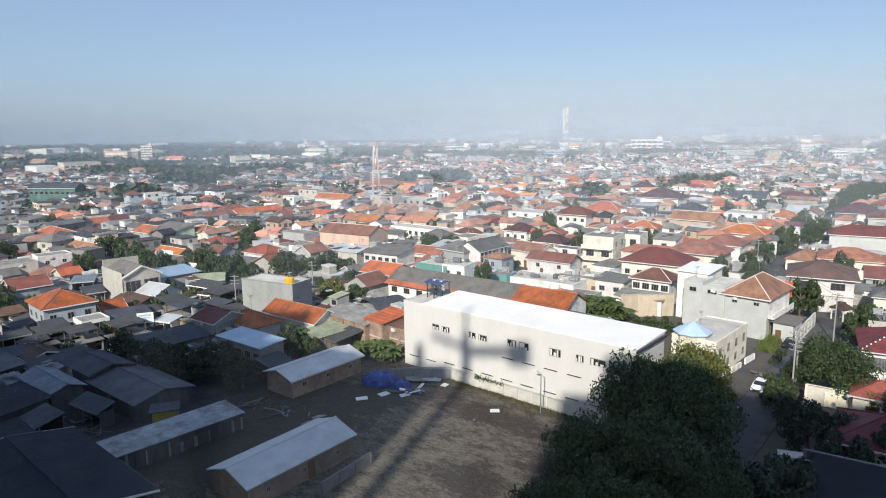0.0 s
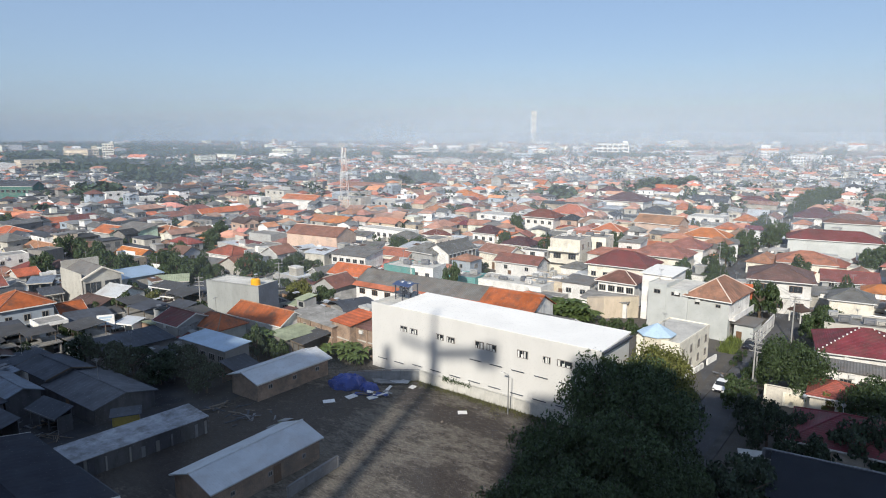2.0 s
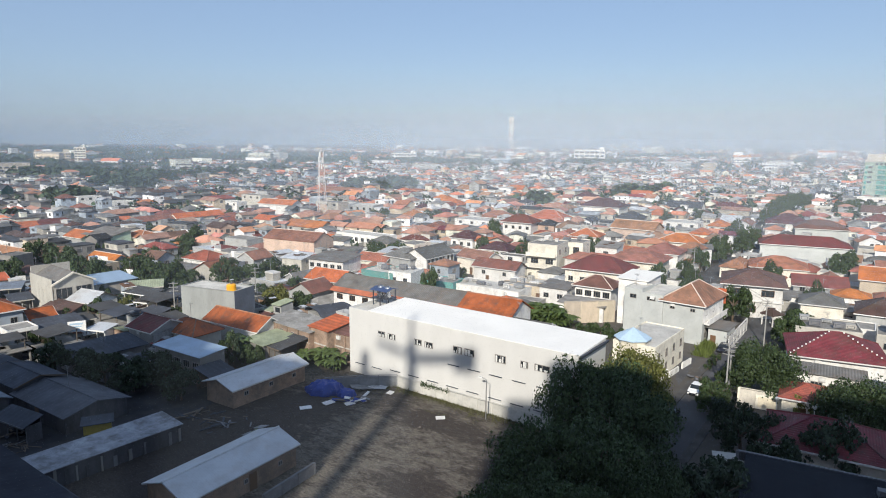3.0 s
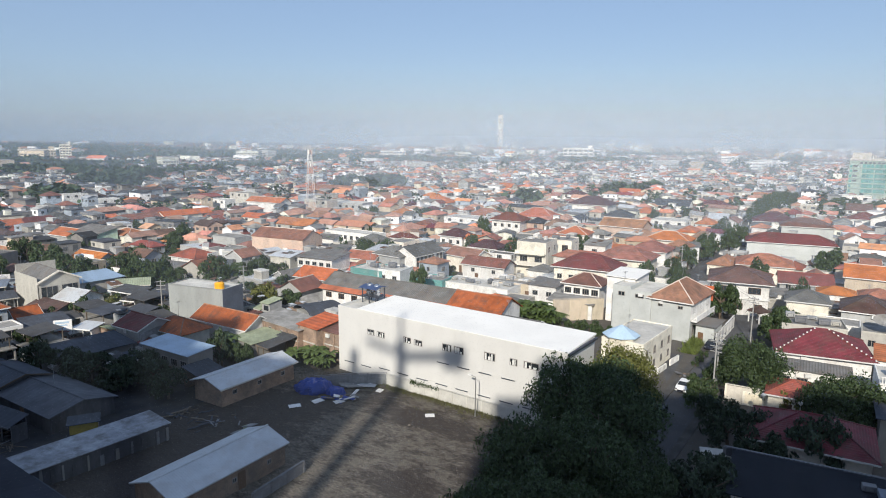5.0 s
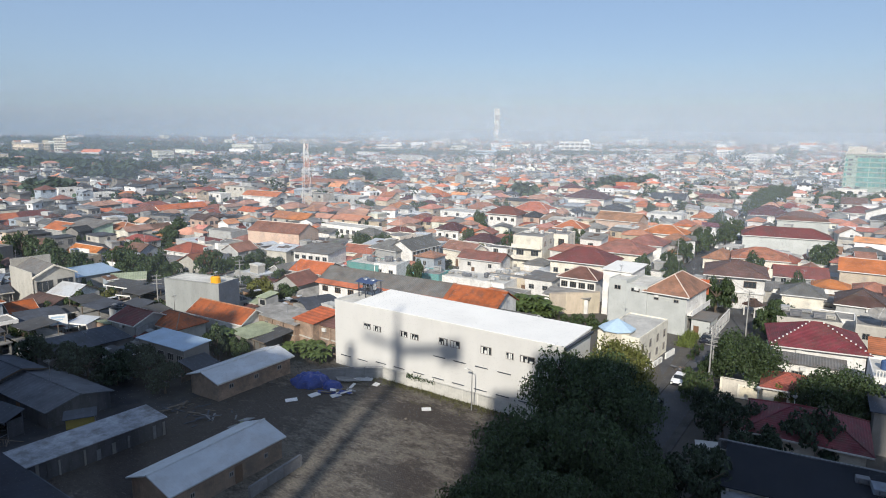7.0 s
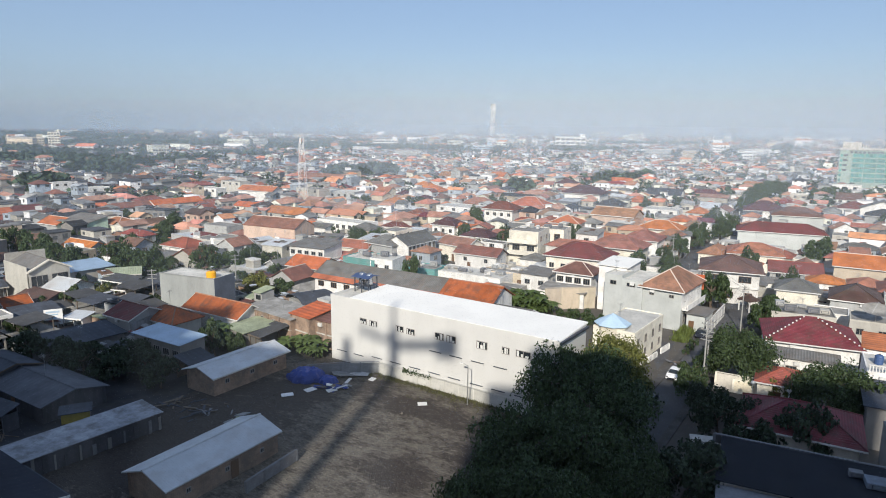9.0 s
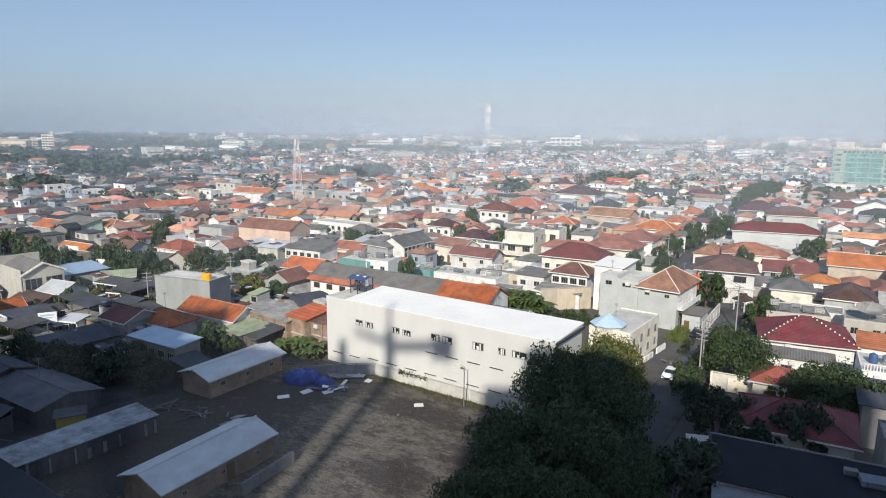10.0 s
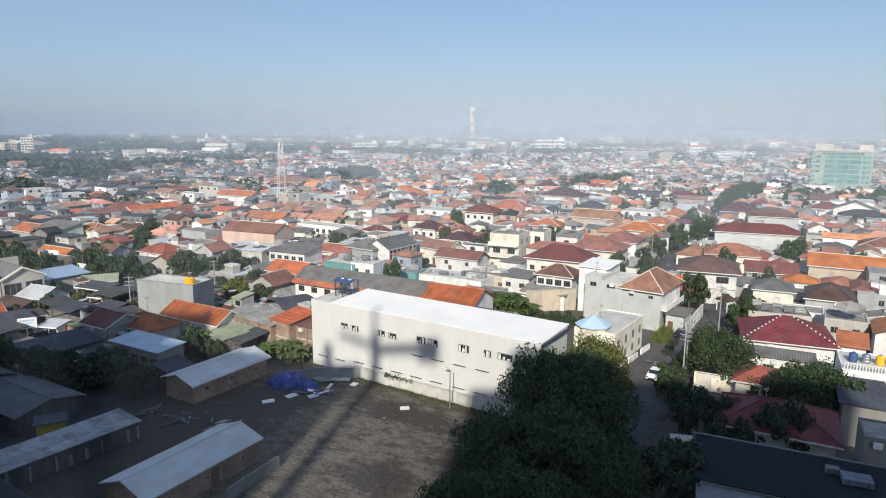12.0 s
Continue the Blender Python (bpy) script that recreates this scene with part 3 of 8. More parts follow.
# unseen mast, shaped after the shadow it throws on the hall
roof_mast(-29.2, -8.0, 0.0, 70.2, "tall hoist mast with a box jib between the towers")

# unseen block, added for one small shadow on the hall wall
tower_block("shadow_stub", -39.2, -37.6, -19, -6.2, 62.5, "small unseen block added for one shadow on the hall")

# ---------------------------------------------------------------- the white hall beside the yard
G = -38.0            # the quarter's building lines
WB = (-6.65, 104.67, -41.2)


def white_hall():
    rw = random.Random(8)
    ob = tagged(empty("warehouse", WB[0], WB[1], 0, WB[2]), "long white-plastered two-storey hall with a flat white roof", "warehouse")
    W, D, H = 40.8, 9.0, 11.0
    b = bmesh.new()
    box(b, 0, W, 0, D, 0, H - .5)
    part("wall", b, "hall_plaster", ob)
    b = bmesh.new()
    for q in ((0, W, -.02, .2), (0, W, D - .2, D + .02)):
        box(b, q[0] - .02, q[1] + .02, q[2], q[3], H - .5, H)
    for q in ((-.02, .2), (W - .2, W + .02)):
        box(b, q[0], q[1], .2, D - .2, H - .5, H)
    part("parapet", b, "hall_plaster", ob)
    b = bmesh.new()
    slab(b, [(4.2, .02, H + .05), (W + .1, .02, H + .05), (W + .1, D + .3, H + .45), (4.2, D + .3, H + .45)], .22)
    part("roof", b, "white_membrane", ob, "bright white roof membrane")
    b = bmesh.new()
    box(b, .2, 4.1, .2, D - .2, H - .5, H - .42)
    part("terrace", b, "light_concrete", ob)
    b = bmesh.new()
    box(b, W + .12, W + .42, -.1, D, H - .35, H - .05)
    part("gutter", b, "dark_metal", ob)
    for u, w, zc, wh in ((7.1, 1.5, 7.65, .95), (9.2, 1.6, 7.6, .95), (14.5, 1.5, 7.75, .95), (16.6, 1.6, 7.7, .95), (21.9, 1.6, 8.0, 1.1), (24.0, 1.7, 8.0, 1.1),
                         (29.2, 1.8, 8.15, 1.15), (33.0, 1.2, 8.15, 1.0), (35.7, 2.3, 8.2, 1.0)):
        add_window(ob, 0, 0, "F", u, zc, w, wh, "window_frame", 1)
        for k in range(3):
            b = bmesh.new()
            p0, q0 = u - w * .42 + w * .28 * k + rw.uniform(0, .05), zc - wh * .42
            box(b, p0, p0 + w * rw.uniform(.1, .24), -.105, -.085, q0, q0 + wh * rw.choice((0.3, .45, .8, .8)))
            part("blind", b, "frame_white", ob)
    for row, us in ((1.65, (2.35, 6.0)), (2.0, (9.9, 13.6, 17.4, 21.0, 24.6, 28.4, 32.0, 35.6)), (5.4, (21.2, 24.8, 28.5, 32.2, 36.0))):
        for u in us:
            b = bmesh.new()
            box(b, u - 1.05, u + 1.05, -.10, .02, row + .05, row + .16)
            lv = part("louvre", b, "dark_metal", ob)
    return ob


material("hall_plaster", (.655, .65, .63), rough=0.85, stain=0.09, stain_scale=0.25, grain=1.0, streak=True, bump=0.02, fine_amount=.025)
white_hall()
for k in range(5):
    t = Vector((WB[0], WB[1], 0)) + Matrix.Rotation(radians(WB[2]), 3, 'Z') @ Vector((4 + 8.2 * k, 4.5, 0))
    FOOT.append((t.x, t.y, 6.5))
    t = Vector((WB[0], WB[1], 0)) + Matrix.Rotation(radians(WB[2]), 3, 'Z') @ Vector((4 + 8.2 * k, 13.0, 0))
    FOOT.append((t.x, t.y, 5.0))

# ---------------------------------------------------------------- named houses near by
P = "plaster_"
# light blue walls, with their shade put into the colour by plaster_bluegrey
house(-74.8, 123.2, 9.0, 10, 7, 46, "hip", 2.2, P + "bluegrey", "tile_vivid", "two-storey blue-grey house with an orange hipped roof", band=True,
      wins=(("F", 3, 4.2, 1.2, 1.3), ("L", 3, 4.2, 1.2, 1.3), ("F", 2, 1.0, 1.3, 1.2)))
house(-96.9, 147.0, 7.6, 8, 5, 46, "gable", 1.6, P + "bluegrey", "tile_red", "blue-grey house with a faded red roof")
house(-114.6, 169.8, 9.3, 8, 6, 46, "flat", 0, P + "weathered", "old_concrete", "weathered white flat-roofed house with stained walls")
house(-109.7, 178.8, 8.5, 6, 6.5, 46, "flat", 0, P + "white", "old_concrete", "small white flat-roofed house", wins=(("F", 2, 4.0, 1, 1),))
# big dark gable windows stand in for a shaded balcony recess
gable_house = house(-71.8, 146.0, 12.0, 8, 8.0, -44, "gable", 2.0, P + "weathered", "asbestos_sheet", "tall white house with a grey gabled roof", over=.15, wins=(("R", 2, 4.4, 3.3, 2.4), ("R", 2, 1.0, 2.6, 2.2)))
b = bmesh.new()
box(b, -6.3, -6.02, -4.02, 4.02, 0, 10.2)
part("end_wall", b, "plaster_weathered", gable_house)
b = bmesh.new()
box(b, -6.0, 6.0, -4.34, -4.2, 0, 8.9)
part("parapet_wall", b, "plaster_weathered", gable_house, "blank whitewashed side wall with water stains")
b = bmesh.new()
prism(b, [(-4.4, 7.55), (0, 9.75), (4.4, 7.55), (4.4, 7.9), (0, 10.1), (-4.4, 7.9)], 6.17, 6.55)
part("gable_moulding", b, "plaster_cream", gable_house)
b = bmesh.new()
box(b, 6.02, 7.2, -4.0, 4.0, 4.0, 4.25)
part("balcony_slab", b, "plaster_cream", gable_house)
house(-63.4, 141.0, 6.6, 6.5, 4.6, -30, "gable", 1.5, P + "white", "sheet_metal_white", "low white house with a pale metal roof")
house(-67.5, 157.9, 9.9, 8, 5, 48, "shed", 0.8, P + "weathered", "sheet_metal_blue", "low house with a pale blue metal roof")
house(-68.6, 129.2, 4.2, 4.6, 4, 46, "gable", 1.4, P + "cream", "tile_vivid", "small house with an orange tiled roof")
house(-66.5, 137.0, 9.5, 6.5, 3.4, -36, "gable", 1.3, P + "grey", "tile_darkbrown", "low house with an old dark brown roof")
house(-62.1, 123.8, 6.6, 6, 4, 40, "shed", .5, P + "cream", "asbestos_dark", "low cream house with a dark sheet roof", wins=(("F", 2, 1.2, 1.2, 1.2),))
house(-66.3, 117.8, 4.8, 5, 5, 46, "flat", 0, P + "white", "old_concrete", "small unfinished white house with open window holes", wins=(("F", 1, 2.6, 3, 1.8), ("F", 1, .4, 3, 1.6)))
# plaster_dim here puts the towers' shade into the grey wall
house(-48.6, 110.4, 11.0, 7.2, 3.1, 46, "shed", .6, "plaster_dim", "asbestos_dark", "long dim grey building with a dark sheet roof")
house(-42.7, 119.5, 6.9, 7, 4.5, -38, "gable", 1.5, P + "grey", "tile_darkred", "small house with a dark maroon roof")
# shaded walls, the shade put into the plaster by plaster_dim
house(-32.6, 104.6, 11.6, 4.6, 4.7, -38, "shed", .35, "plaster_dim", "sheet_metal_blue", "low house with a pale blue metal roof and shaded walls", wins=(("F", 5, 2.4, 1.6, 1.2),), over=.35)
tank_house = house(-34.7, 131.2, 13.6, 5.8, 9, -28, "flat", 0, "plaster_ash", "light_concrete", "plain grey three-storey block with blank walls")
# thin dark skin: the shade of this side is in its colour
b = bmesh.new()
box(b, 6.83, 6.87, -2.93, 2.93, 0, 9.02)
part("side_facing", b, "plaster_slateblue", tank_house, "side wall darkened in colour as if in shade")
house(-36.6, 119.4, 9.0, 6.0, 3.6, -38, "hip", 1.9, P + "cream", "tile_vivid", "low house with a long bright orange tiled roof")
house(-27.8, 122.0, 14.6, 6.0, 4.2, -38, "gable", 1.8, P + "white", "tile_vivid", "low house with a long bright orange tiled roof")
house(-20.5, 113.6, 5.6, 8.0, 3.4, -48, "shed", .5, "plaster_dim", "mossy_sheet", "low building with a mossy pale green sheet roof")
house(-16.4, 117.4, 13.4, 6, 5.0, -46, "shed", .5, "brick_wall", "old_concrete", "brick outbuilding with a grey sheet roof", wins=(("F", 4, 3.6, .9, .5),), over=.3)
house(-10.2, 112.3, 5.2, 6, 5.8, -46, "shed", .9, "brick_wall", "tile_orange", "brick outbuilding with an orange tiled roof", over=.3)
house(-6.0, 109.5, 5.6, 5, 5.4, -42, "shed", .9, "brick_wall", "tile_brown", "brick outbuilding with an old brown roof", over=.3)
house(-11.8, 126.5, 6.5, 7, 4.4, 30, "vault", 1.3, P + "grey", "asbestos_dark", "shed with a rounded dark roof")
long_house = house(3.2, 132.6, 31.8, 9, 6.5, -38, "gable", 2.4, P + "white", "asbestos_sheet", "long white two-storey house under a weathered grey roof", wins=(("F", 9, 4.3, 1.6, 1.2),), frame_mat="door_wood")
b = bmesh.new()
slab(b, [(-16.4, -5.3, 6.16), (16.4, -5.3, 6.16), (16.4, -4.1, 6.84), (-16.4, -4.1, 6.84)], .1)
part("eave_tiles", b, "tile_orange", long_house, "row of orange tiles along the eave")
house(20.0, 119.4, 11.0, 9, 6.5, -38, "gable", 2.4, P + "white", "tile_vivid", "white end wing with a bright orange tiled roof", wins=(("F", 3, 4.6, 1.4, .9),))
house(-14.8, 175.2, 11.4, 8, 6.6, -33, "shed", .9, P + "white", "asbestos_sheet", "two-storey white house with a grey sheet roof", wins=(("F", 5, 4.4, 1.4, 1.2),), band=True)
house(-3.5, 185.7, 9.8, 6, 4.5, -34, "gable", 1.6, P + "cream", "tile_orange", "low house with a bright orange tiled roof")
house(-0.7, 162.2, 10.0, 8, 6, -38, "flat", 0, P + "teal", "light_concrete", "teal-walled building with a pale flat roof", wins=(("F", 5, 3.4, 1.4, 1.0),))
house(4.2, 158.2, 6.2, 7, 6.5, -30, "flat", 0, P + "white", "light_concrete", "white flat-roofed house with a terrace", wins=(("F", 2, 3.9, 1.2, 1.2),))
house(11.4, 182.2, 13.0, 8.0, 6.4, 49, "gable", 2.2, P + "white", "tile_grey", "white two-storey house with tall dark windows and a grey roof", wins=(("F", 7, 2.6, 1.1, 3.2),))
house(5.0, 182.0, 10.0, 7.4, 6.0, -46, "hip", 2.0, P + "grey", "tile_grey", "grey house with a grey hipped roof")
house(26.2, 185.1, 11.0, 7, 5, -50, "gable", 1.8, P + "cream", "tile_clay", "cream house with a pale orange tiled roof")
house(26.6, 217.6, 8.6, 7.5, 6, -38, "hip", 2.2, P + "white", "tile_maroon", "white house with a maroon hipped roof", wins=(("F", 3, 3.4, 1.2, 1.3),))
house(34.0, 196.6, 9.4, 7.0, 5.4, -38, "hip", 2.0, P + "white", "tile_maroon", "white house with a maroon hipped roof", wins=(("F", 3, 3.4, 1.2, 1.3),))
house(30.0, 172.4, 12.7, 6.0, 4.6, -38, "gable", 1.6, P + "white", "tile_red", "long white house with a red-brown tiled roof", wins=(("F", 2, 2.4, 1.1, 1.1),))
house(13.1, 158.7, 9.4, 6, 4, -33, "flat", 0, P + "teal", "old_concrete", "low teal outbuilding with a stained flat roof")
house(25.0, 153.5, 18.4, 8, 3.6, -38, "flat", 0, P + "white", "light_concrete", "low concrete outbuildings with stained flat roofs")
modern = house(45.2, 179.2, 8.6, 10, 10, -33, "flat", 0, P + "cream", "old_concrete", "cream modern three-storey house with a balcony", wins=(("F", 2, 4.4, 2.2, 1.6), ("R", 2, 7.0, 1.6, 1.5)))
house(55.3, 188.3, 7.8, 8, 9, -33, "flat", 0, P + "cream", "old_concrete", "cream upper wing with brown windows", wins=(("F", 2, 5.6, 1.8, 2.0),), frame_mat="door_wood")
house(54.9, 161.8, 15.4, 10.5, 6, -36, "hip", 3.0, P + "cream", "tile_darkred", "large house with a long dark red hipped roof", over=.8, wins=(("F", 5, 2.6, 1.3, 1.3),))
house(47.9, 142.4, 8.4, 6.8, 6, -38, "hip", 2.0, P + "white", "tile_brown", "white house with a dusky brown hipped roof", over=.7, wins=(("F", 4, 3.5, 1.6, 1.4),))
house(42.6, 135.1, 9.7, 5, 3.5, -34, "shed", .4, P + "white", "old_concrete", "white carport with a flat grey roof")
salmon_house = house(60.4, 121.1, 7.8, 12.3, 7.9, -44.3, "hip", 3.1, "plaster_bluegrey_pale", "tile_clay", "two-storey grey house with a salmon hipped roof", over=.7,
      wins=(("F", 2, 6.2, 1.0, .7), ("R", 3, 5.4, 1.2, 1.7), ("R", 3, 1.2, 1.2, 1.7)))
b = bmesh.new()
box(b, 3.915, 3.95, -6.12, 6.12, 4.2, 7.6)
part("side_facing", b, "plaster_white", salmon_house, "white upper side wall")
b = bmesh.new()
box(b, 3.96, 5.0, -5.6, 5.6, 4.0, 4.22)
part("balcony_slab", b, "plaster_white", salmon_house)
b = bmesh.new()
box(b, 4.88, 5.0, -5.6, 5.6, 4.23, 5.1)
part("balcony_parapet", b, "plaster_white", salmon_house)
house(55.0, 124.3, 4.79, 10, 8.7, -44.3, "flat", 0, "plaster_bluegrey_pale", "light_concrete", "flat-roofed grey wing of a two-storey house", wins=(("F", 1, 7.2, 1.8, .8),))
house(50.9, 125.4, 3.7, 6, 9.3, -44.3, "flat", 0, "plaster_bluegrey_pale", "light_concrete", "tall grey stair block with a flat roof", wins=(("F", 1, 7.2, 1.4, .9),))
house(53.6, 132.0, 6.0, 9.0, 9.9, -41, "shed", .3, P + "white", "white_membrane", "white rooftop terrace with a pale canopy")
house(44.1, 103.0, 7.1, 14, 6, -43, "flat", 0, P + "cream", "light_concrete", "pale cream two-storey house with a flat roof", wins=(("R", 4, 3.2, 1.0, 1.4), ("R", 4, .9, 1.0, 1.3)))
house(82.6, 138.0, 11.6, 12, 7.5, -29, "hip", 2.6, P + "white", "tile_umber", "white two-storey house with a brown hipped roof", over=1.0, band=True,
      wins=(("F", 2, 4.9, 2.6, 1.5), ("F", 3, 1.2, 1.6, 1.5)), frame_mat="door_wood")
house(129.2, 189.8, 24.7, 10, 7.3, -30, "hip", 2.4, "plaster_bluegrey_pale", "tile_darkred", "large house with a blank pale wall and dark red roof")
house(152.0, 215.4, 16.0, 11, 9, -30, "hip", 2.6, "plaster_bluegrey_pale", "tile_umber", "large pale grey house with a dusky brown roof")
house(159.4, 245.9, 15.0, 12, 7, -30, "hip", 3.4, P + "white", "tile_maroon", "large house with a maroon roof")
house(107.2, 167.8, 13.8, 11, 5, -30, "hip", 2.4, P + "cream", "tile_salmon", "house with a weathered salmon hipped roof")
house(103.0, 144.4, 11.1, 9, 5, -30, "gable", 1.8, P + "grey", "tile_red", "grey house with a faded red roof", wins=(("F", 3, 3.4, 1.2, 1.2),))
house(90.6, 125.6, 7.6, 8, 5.5, -33, "hip", 1.8, P + "cream", "tile_grey", "beige house with a weathered grey hipped roof")
house(97.6, 117.2, 8.6, 10, 5.5, -38, "hip", 2.4, P + "grey", "tile_darkbrown", "house with a dark brown hipped roof")
house(123.0, 142.8, 17.0, 9, 6, -38, "gable", 2.4, P + "beige", "tile_orange", "long beige house with a bright orange tiled roof")
dotted = house(72.5, 96.2, 12.9, 11.4, 5.0, -29, "hip", 2.8, P + "white", "tile_crimson", "white house with a crimson hipped roof and white ridge caps", over=.7)
b = bmesh.new()
box(b, -.11, .11, -.11, .11, -.05, .14)
tile_mesh = bpy.data.meshes.new("ridge_tile")
b.to_mesh(tile_mesh)
b.free()
tile_mesh.materials.append(MATS["fascia_white"])
for s in (-1, 1):
    for k in range(11):
        f = (k + .5) / 11
        share("ridge_tile", tile_mesh, dotted, pose(s * (7.1 - 6.35 * f), -6.4 + 6.4 * f, 5.0 + 2.92 * f))
house(66.0, 88.7, 9.6, 3, 3.9, -35, "shed", .5, P + "white", "asbestos_sheet", "low white annexe with a grey sheet roof", wins=(("F", 4, 1.2, 1.6, 1.4),))
house(58.6, 82.0, 6.2, 6, 3.4, -35, "hip", 1.4, P + "cream", "tile_red", "small garden house with an orange-red hipped roof")
house(79.6, 89.6, 3.6, 4.6, 5.0, -38, "shed", 1.2, P + "white", "tile_orange", "narrow white house with an orange roof")
house(70.6, 76.2, 7.0, 9, 7, -35, "flat", 0, P + "white", "light_concrete", "white two-storey house with a balustrade and roof tanks", wins=(("F", 3, 4.2, 1.3, 1.6),))
house(50.4, 66.7, 11.8, 9, 4.5, -36, "hip", 2.2, P + "cream", "tile_crimson", "shaded house with a deep red hipped roof", over=.7)
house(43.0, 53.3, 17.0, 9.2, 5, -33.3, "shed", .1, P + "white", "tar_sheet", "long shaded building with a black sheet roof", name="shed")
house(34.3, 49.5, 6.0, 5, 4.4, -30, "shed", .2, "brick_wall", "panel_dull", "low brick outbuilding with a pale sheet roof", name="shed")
# the next two walls are dimmed in colour for the tower's shade
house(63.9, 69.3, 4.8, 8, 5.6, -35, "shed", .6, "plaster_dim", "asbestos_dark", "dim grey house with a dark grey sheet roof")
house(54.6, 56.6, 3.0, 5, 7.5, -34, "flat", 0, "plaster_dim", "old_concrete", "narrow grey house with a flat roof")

house(70.3, 174.9, 14.0, 11, 6, -38, "hip", 2.8, P + "cream", "tile_salmon", "large house with a faded salmon-red hipped roof", over=.8)
house(82.6, 186.6, 10.6, 10, 6, -38, "hip", 2.4, P + "white", "tile_salmon", "house with a red hipped roof beside a larger one")
house(100.8, 213.5, 14.1, 10, 5, -38, "hip", 2.4, P + "cream", "tile_orange", "broad house with a pale orange hipped roof", over=.8)
house(107.4, 316.0, 20.0, 14, 7, -38, "hip", 3.6, P + "white", "tile_maroon", "broad white house with a dark maroon roof", over=.8)
house(52.6, 252.8, 12.3, 8.5, 7, -38, "hip", 2.6, P + "white", "tile_darkred", "white house with a dark red-brown hipped roof", wins=(("F", 4, 4.2, 1.3, 1.3),), over=.8)
house(68.9, 273.1, 16.6, 12, 6, -34, "hip", 3.4, P + "cream", "tile_orange", "house with a red-orange hipped roof")
house(67.3, 214.3, 9.8, 9, 7, -32, "hip", 2.2, P + "cream", "tile_orange", "cream house with an orange hipped roof", wins=(("F", 3, 4.2, 1.2, 1.2),))
house(-29.3, 210.3, 20.4, 10, 7, -32, "gable", 2.4, P + "pink", "tile_brown", "unfinished brick-pink house with stepped gables", over=.2)
house(-54.2, 329.5, 21.6, 8, 7, -33, "gable", 2.0, P + "white", "tile_orange", "white house with a bright orange roof")
house(-8.1, 227.2, 22.1, 7, 6, -40, "flat", 0, P + "white", "light_concrete", "long white building with a row of windows", wins=(("F", 8, 3.4, 1.4, 1.4),))
house(197.8, 225.0, 16.4, 10, 7, -42, "hip", 2.2, P + "grey", "tile_slate", "grey house with a black roof")
house(206.7, 240.1, 15.0, 9, 8, -40, "gable", 3.0, P + "white", "asbestos_sheet", "white hall with a broad gabled front", axis="y")
house(208.8, 258.4, 11.7, 10, 6, -40, "hip", 2.6, P + "white", "tile_darkred", "white house with a dark brown hipped roof")
house(156.9, 168.6, 13.0, 12, 6, -42, "hip", 2.4, P + "white", "tile_brown", "white house with a brown roof and pale columns", wins=(("F", 4, 3.6, 1.2, 1.3),))
house(157.5, 193.0, 12.2, 8, 5, -40, "flat", 0, P + "weathered", "old_concrete", "flat-roofed grey house with stained walls", wins=(("F", 3, 2.6, 1.2, 1.2),))
house(142.5, 177.1, 10.9, 8, 4, -37, "flat", 0, P + "weathered", "asbestos_sheet", "low flat-roofed grey house")
house(92.3, 233.1, 16.0, 10, 7, -42, "gable", 2.4, P + "pink", "tile_clay", "pale pink house with a clay-tiled gable")
house(-15.0, 335.8, 22.4, 10, 6, -30, "flat", 0, P + "grey", "light_concrete", "long pale grey flat-roofed block", wins=(("F", 6, 3.4, 1.4, 1.4),))
for x, y, w, d, h, roof, rm, wl, lab in ((-85.8, 231.5, 10.7, 8, 5, "hip", "tile_orange", "cream", "cream house with an orange hipped roof"), (-106.0, 233.1, 10.3, 8, 5, "gable", "tile_orange", "grey", "grey house with an orange gabled roof"),
                                     (-140.6, 232.4, 12.8, 8, 5, "hip", "tile_orange", "white", "white house with an orange hipped roof"), (-110.4, 198.7, 15.0, 8, 4.5, "gable", "tile_clay", "beige", "low beige house with a faded clay roof"),
                                     (-79.2, 187.4, 12.0, 7, 4.5, "gable", "tile_orange", "grey", "low grey house with a bright orange roof"), (-96.2, 228.0, 15.0, 8, 6, "shed", "asbestos_sheet", "palegreen", "pale green house under a grey sheet roof"),
                                     (-52.9, 190.3, 10.3, 8, 4.5, "hip", "tile_red", "white", "low white house with a red hipped roof"), (-46.2, 174.2, 7.6, 7, 4.5, "gable", "tile_red", "weathered", "low weathered house with a red gable"),
                                     (-14.2, 160.6, 10.1, 8, 4.5, "gable", "tile_orange", "cream", "low cream house with an orange roof"), (-17.7, 147.9, 6.4, 7, 4.5, "gable", "tile_brown", "grey", "low grey house with a brown gable"),
                                     (-49.9, 225.5, 11.0, 7, 5, "flat", "old_concrete", "grey", "grey flat-roofed house with bare walls")):
    house(x, y, w, d, h, -36, roof, 0 if roof == "flat" else 1.9, P + wl, rm, lab, axis="y" if "gable" in lab and w < 8 else "x", wins=(("F", 2, 1.2, 1.2, 1.2), ("R", 1, 1.2, 1.2, 1.2)))

house(36.6, 157.4, 13.0, 8.0, 3.2, -38, "flat", 0, P + "beige", "light_concrete", "low beige yard building with a pale flat roof")
house(33.9, 152.9, 13.0, 4.4, 3.7, -27, "flat", 0, P + "beige", "old_concrete", "low beige yard building with a stained flat roof")
house(31.0, 143.6, 9.0, 4.0, 2.6, -38, "flat", 0, P + "weathered", "old_concrete", "low weathered yard building with a stained roof")
house(79.8, 108.6, 10.4, 8.0, 5.5, -30, "flat", 0, P + "weathered", "old_concrete", "weathered flat-roofed house behind a crimson roof", wins=(("F", 2, 3.4, 1.4, 1.2),))
house(88.6, 112.2, 6.0, 6.0, 4.2, -38, "flat", 0, P + "white", "old_concrete", "low white house with a stained flat roof")
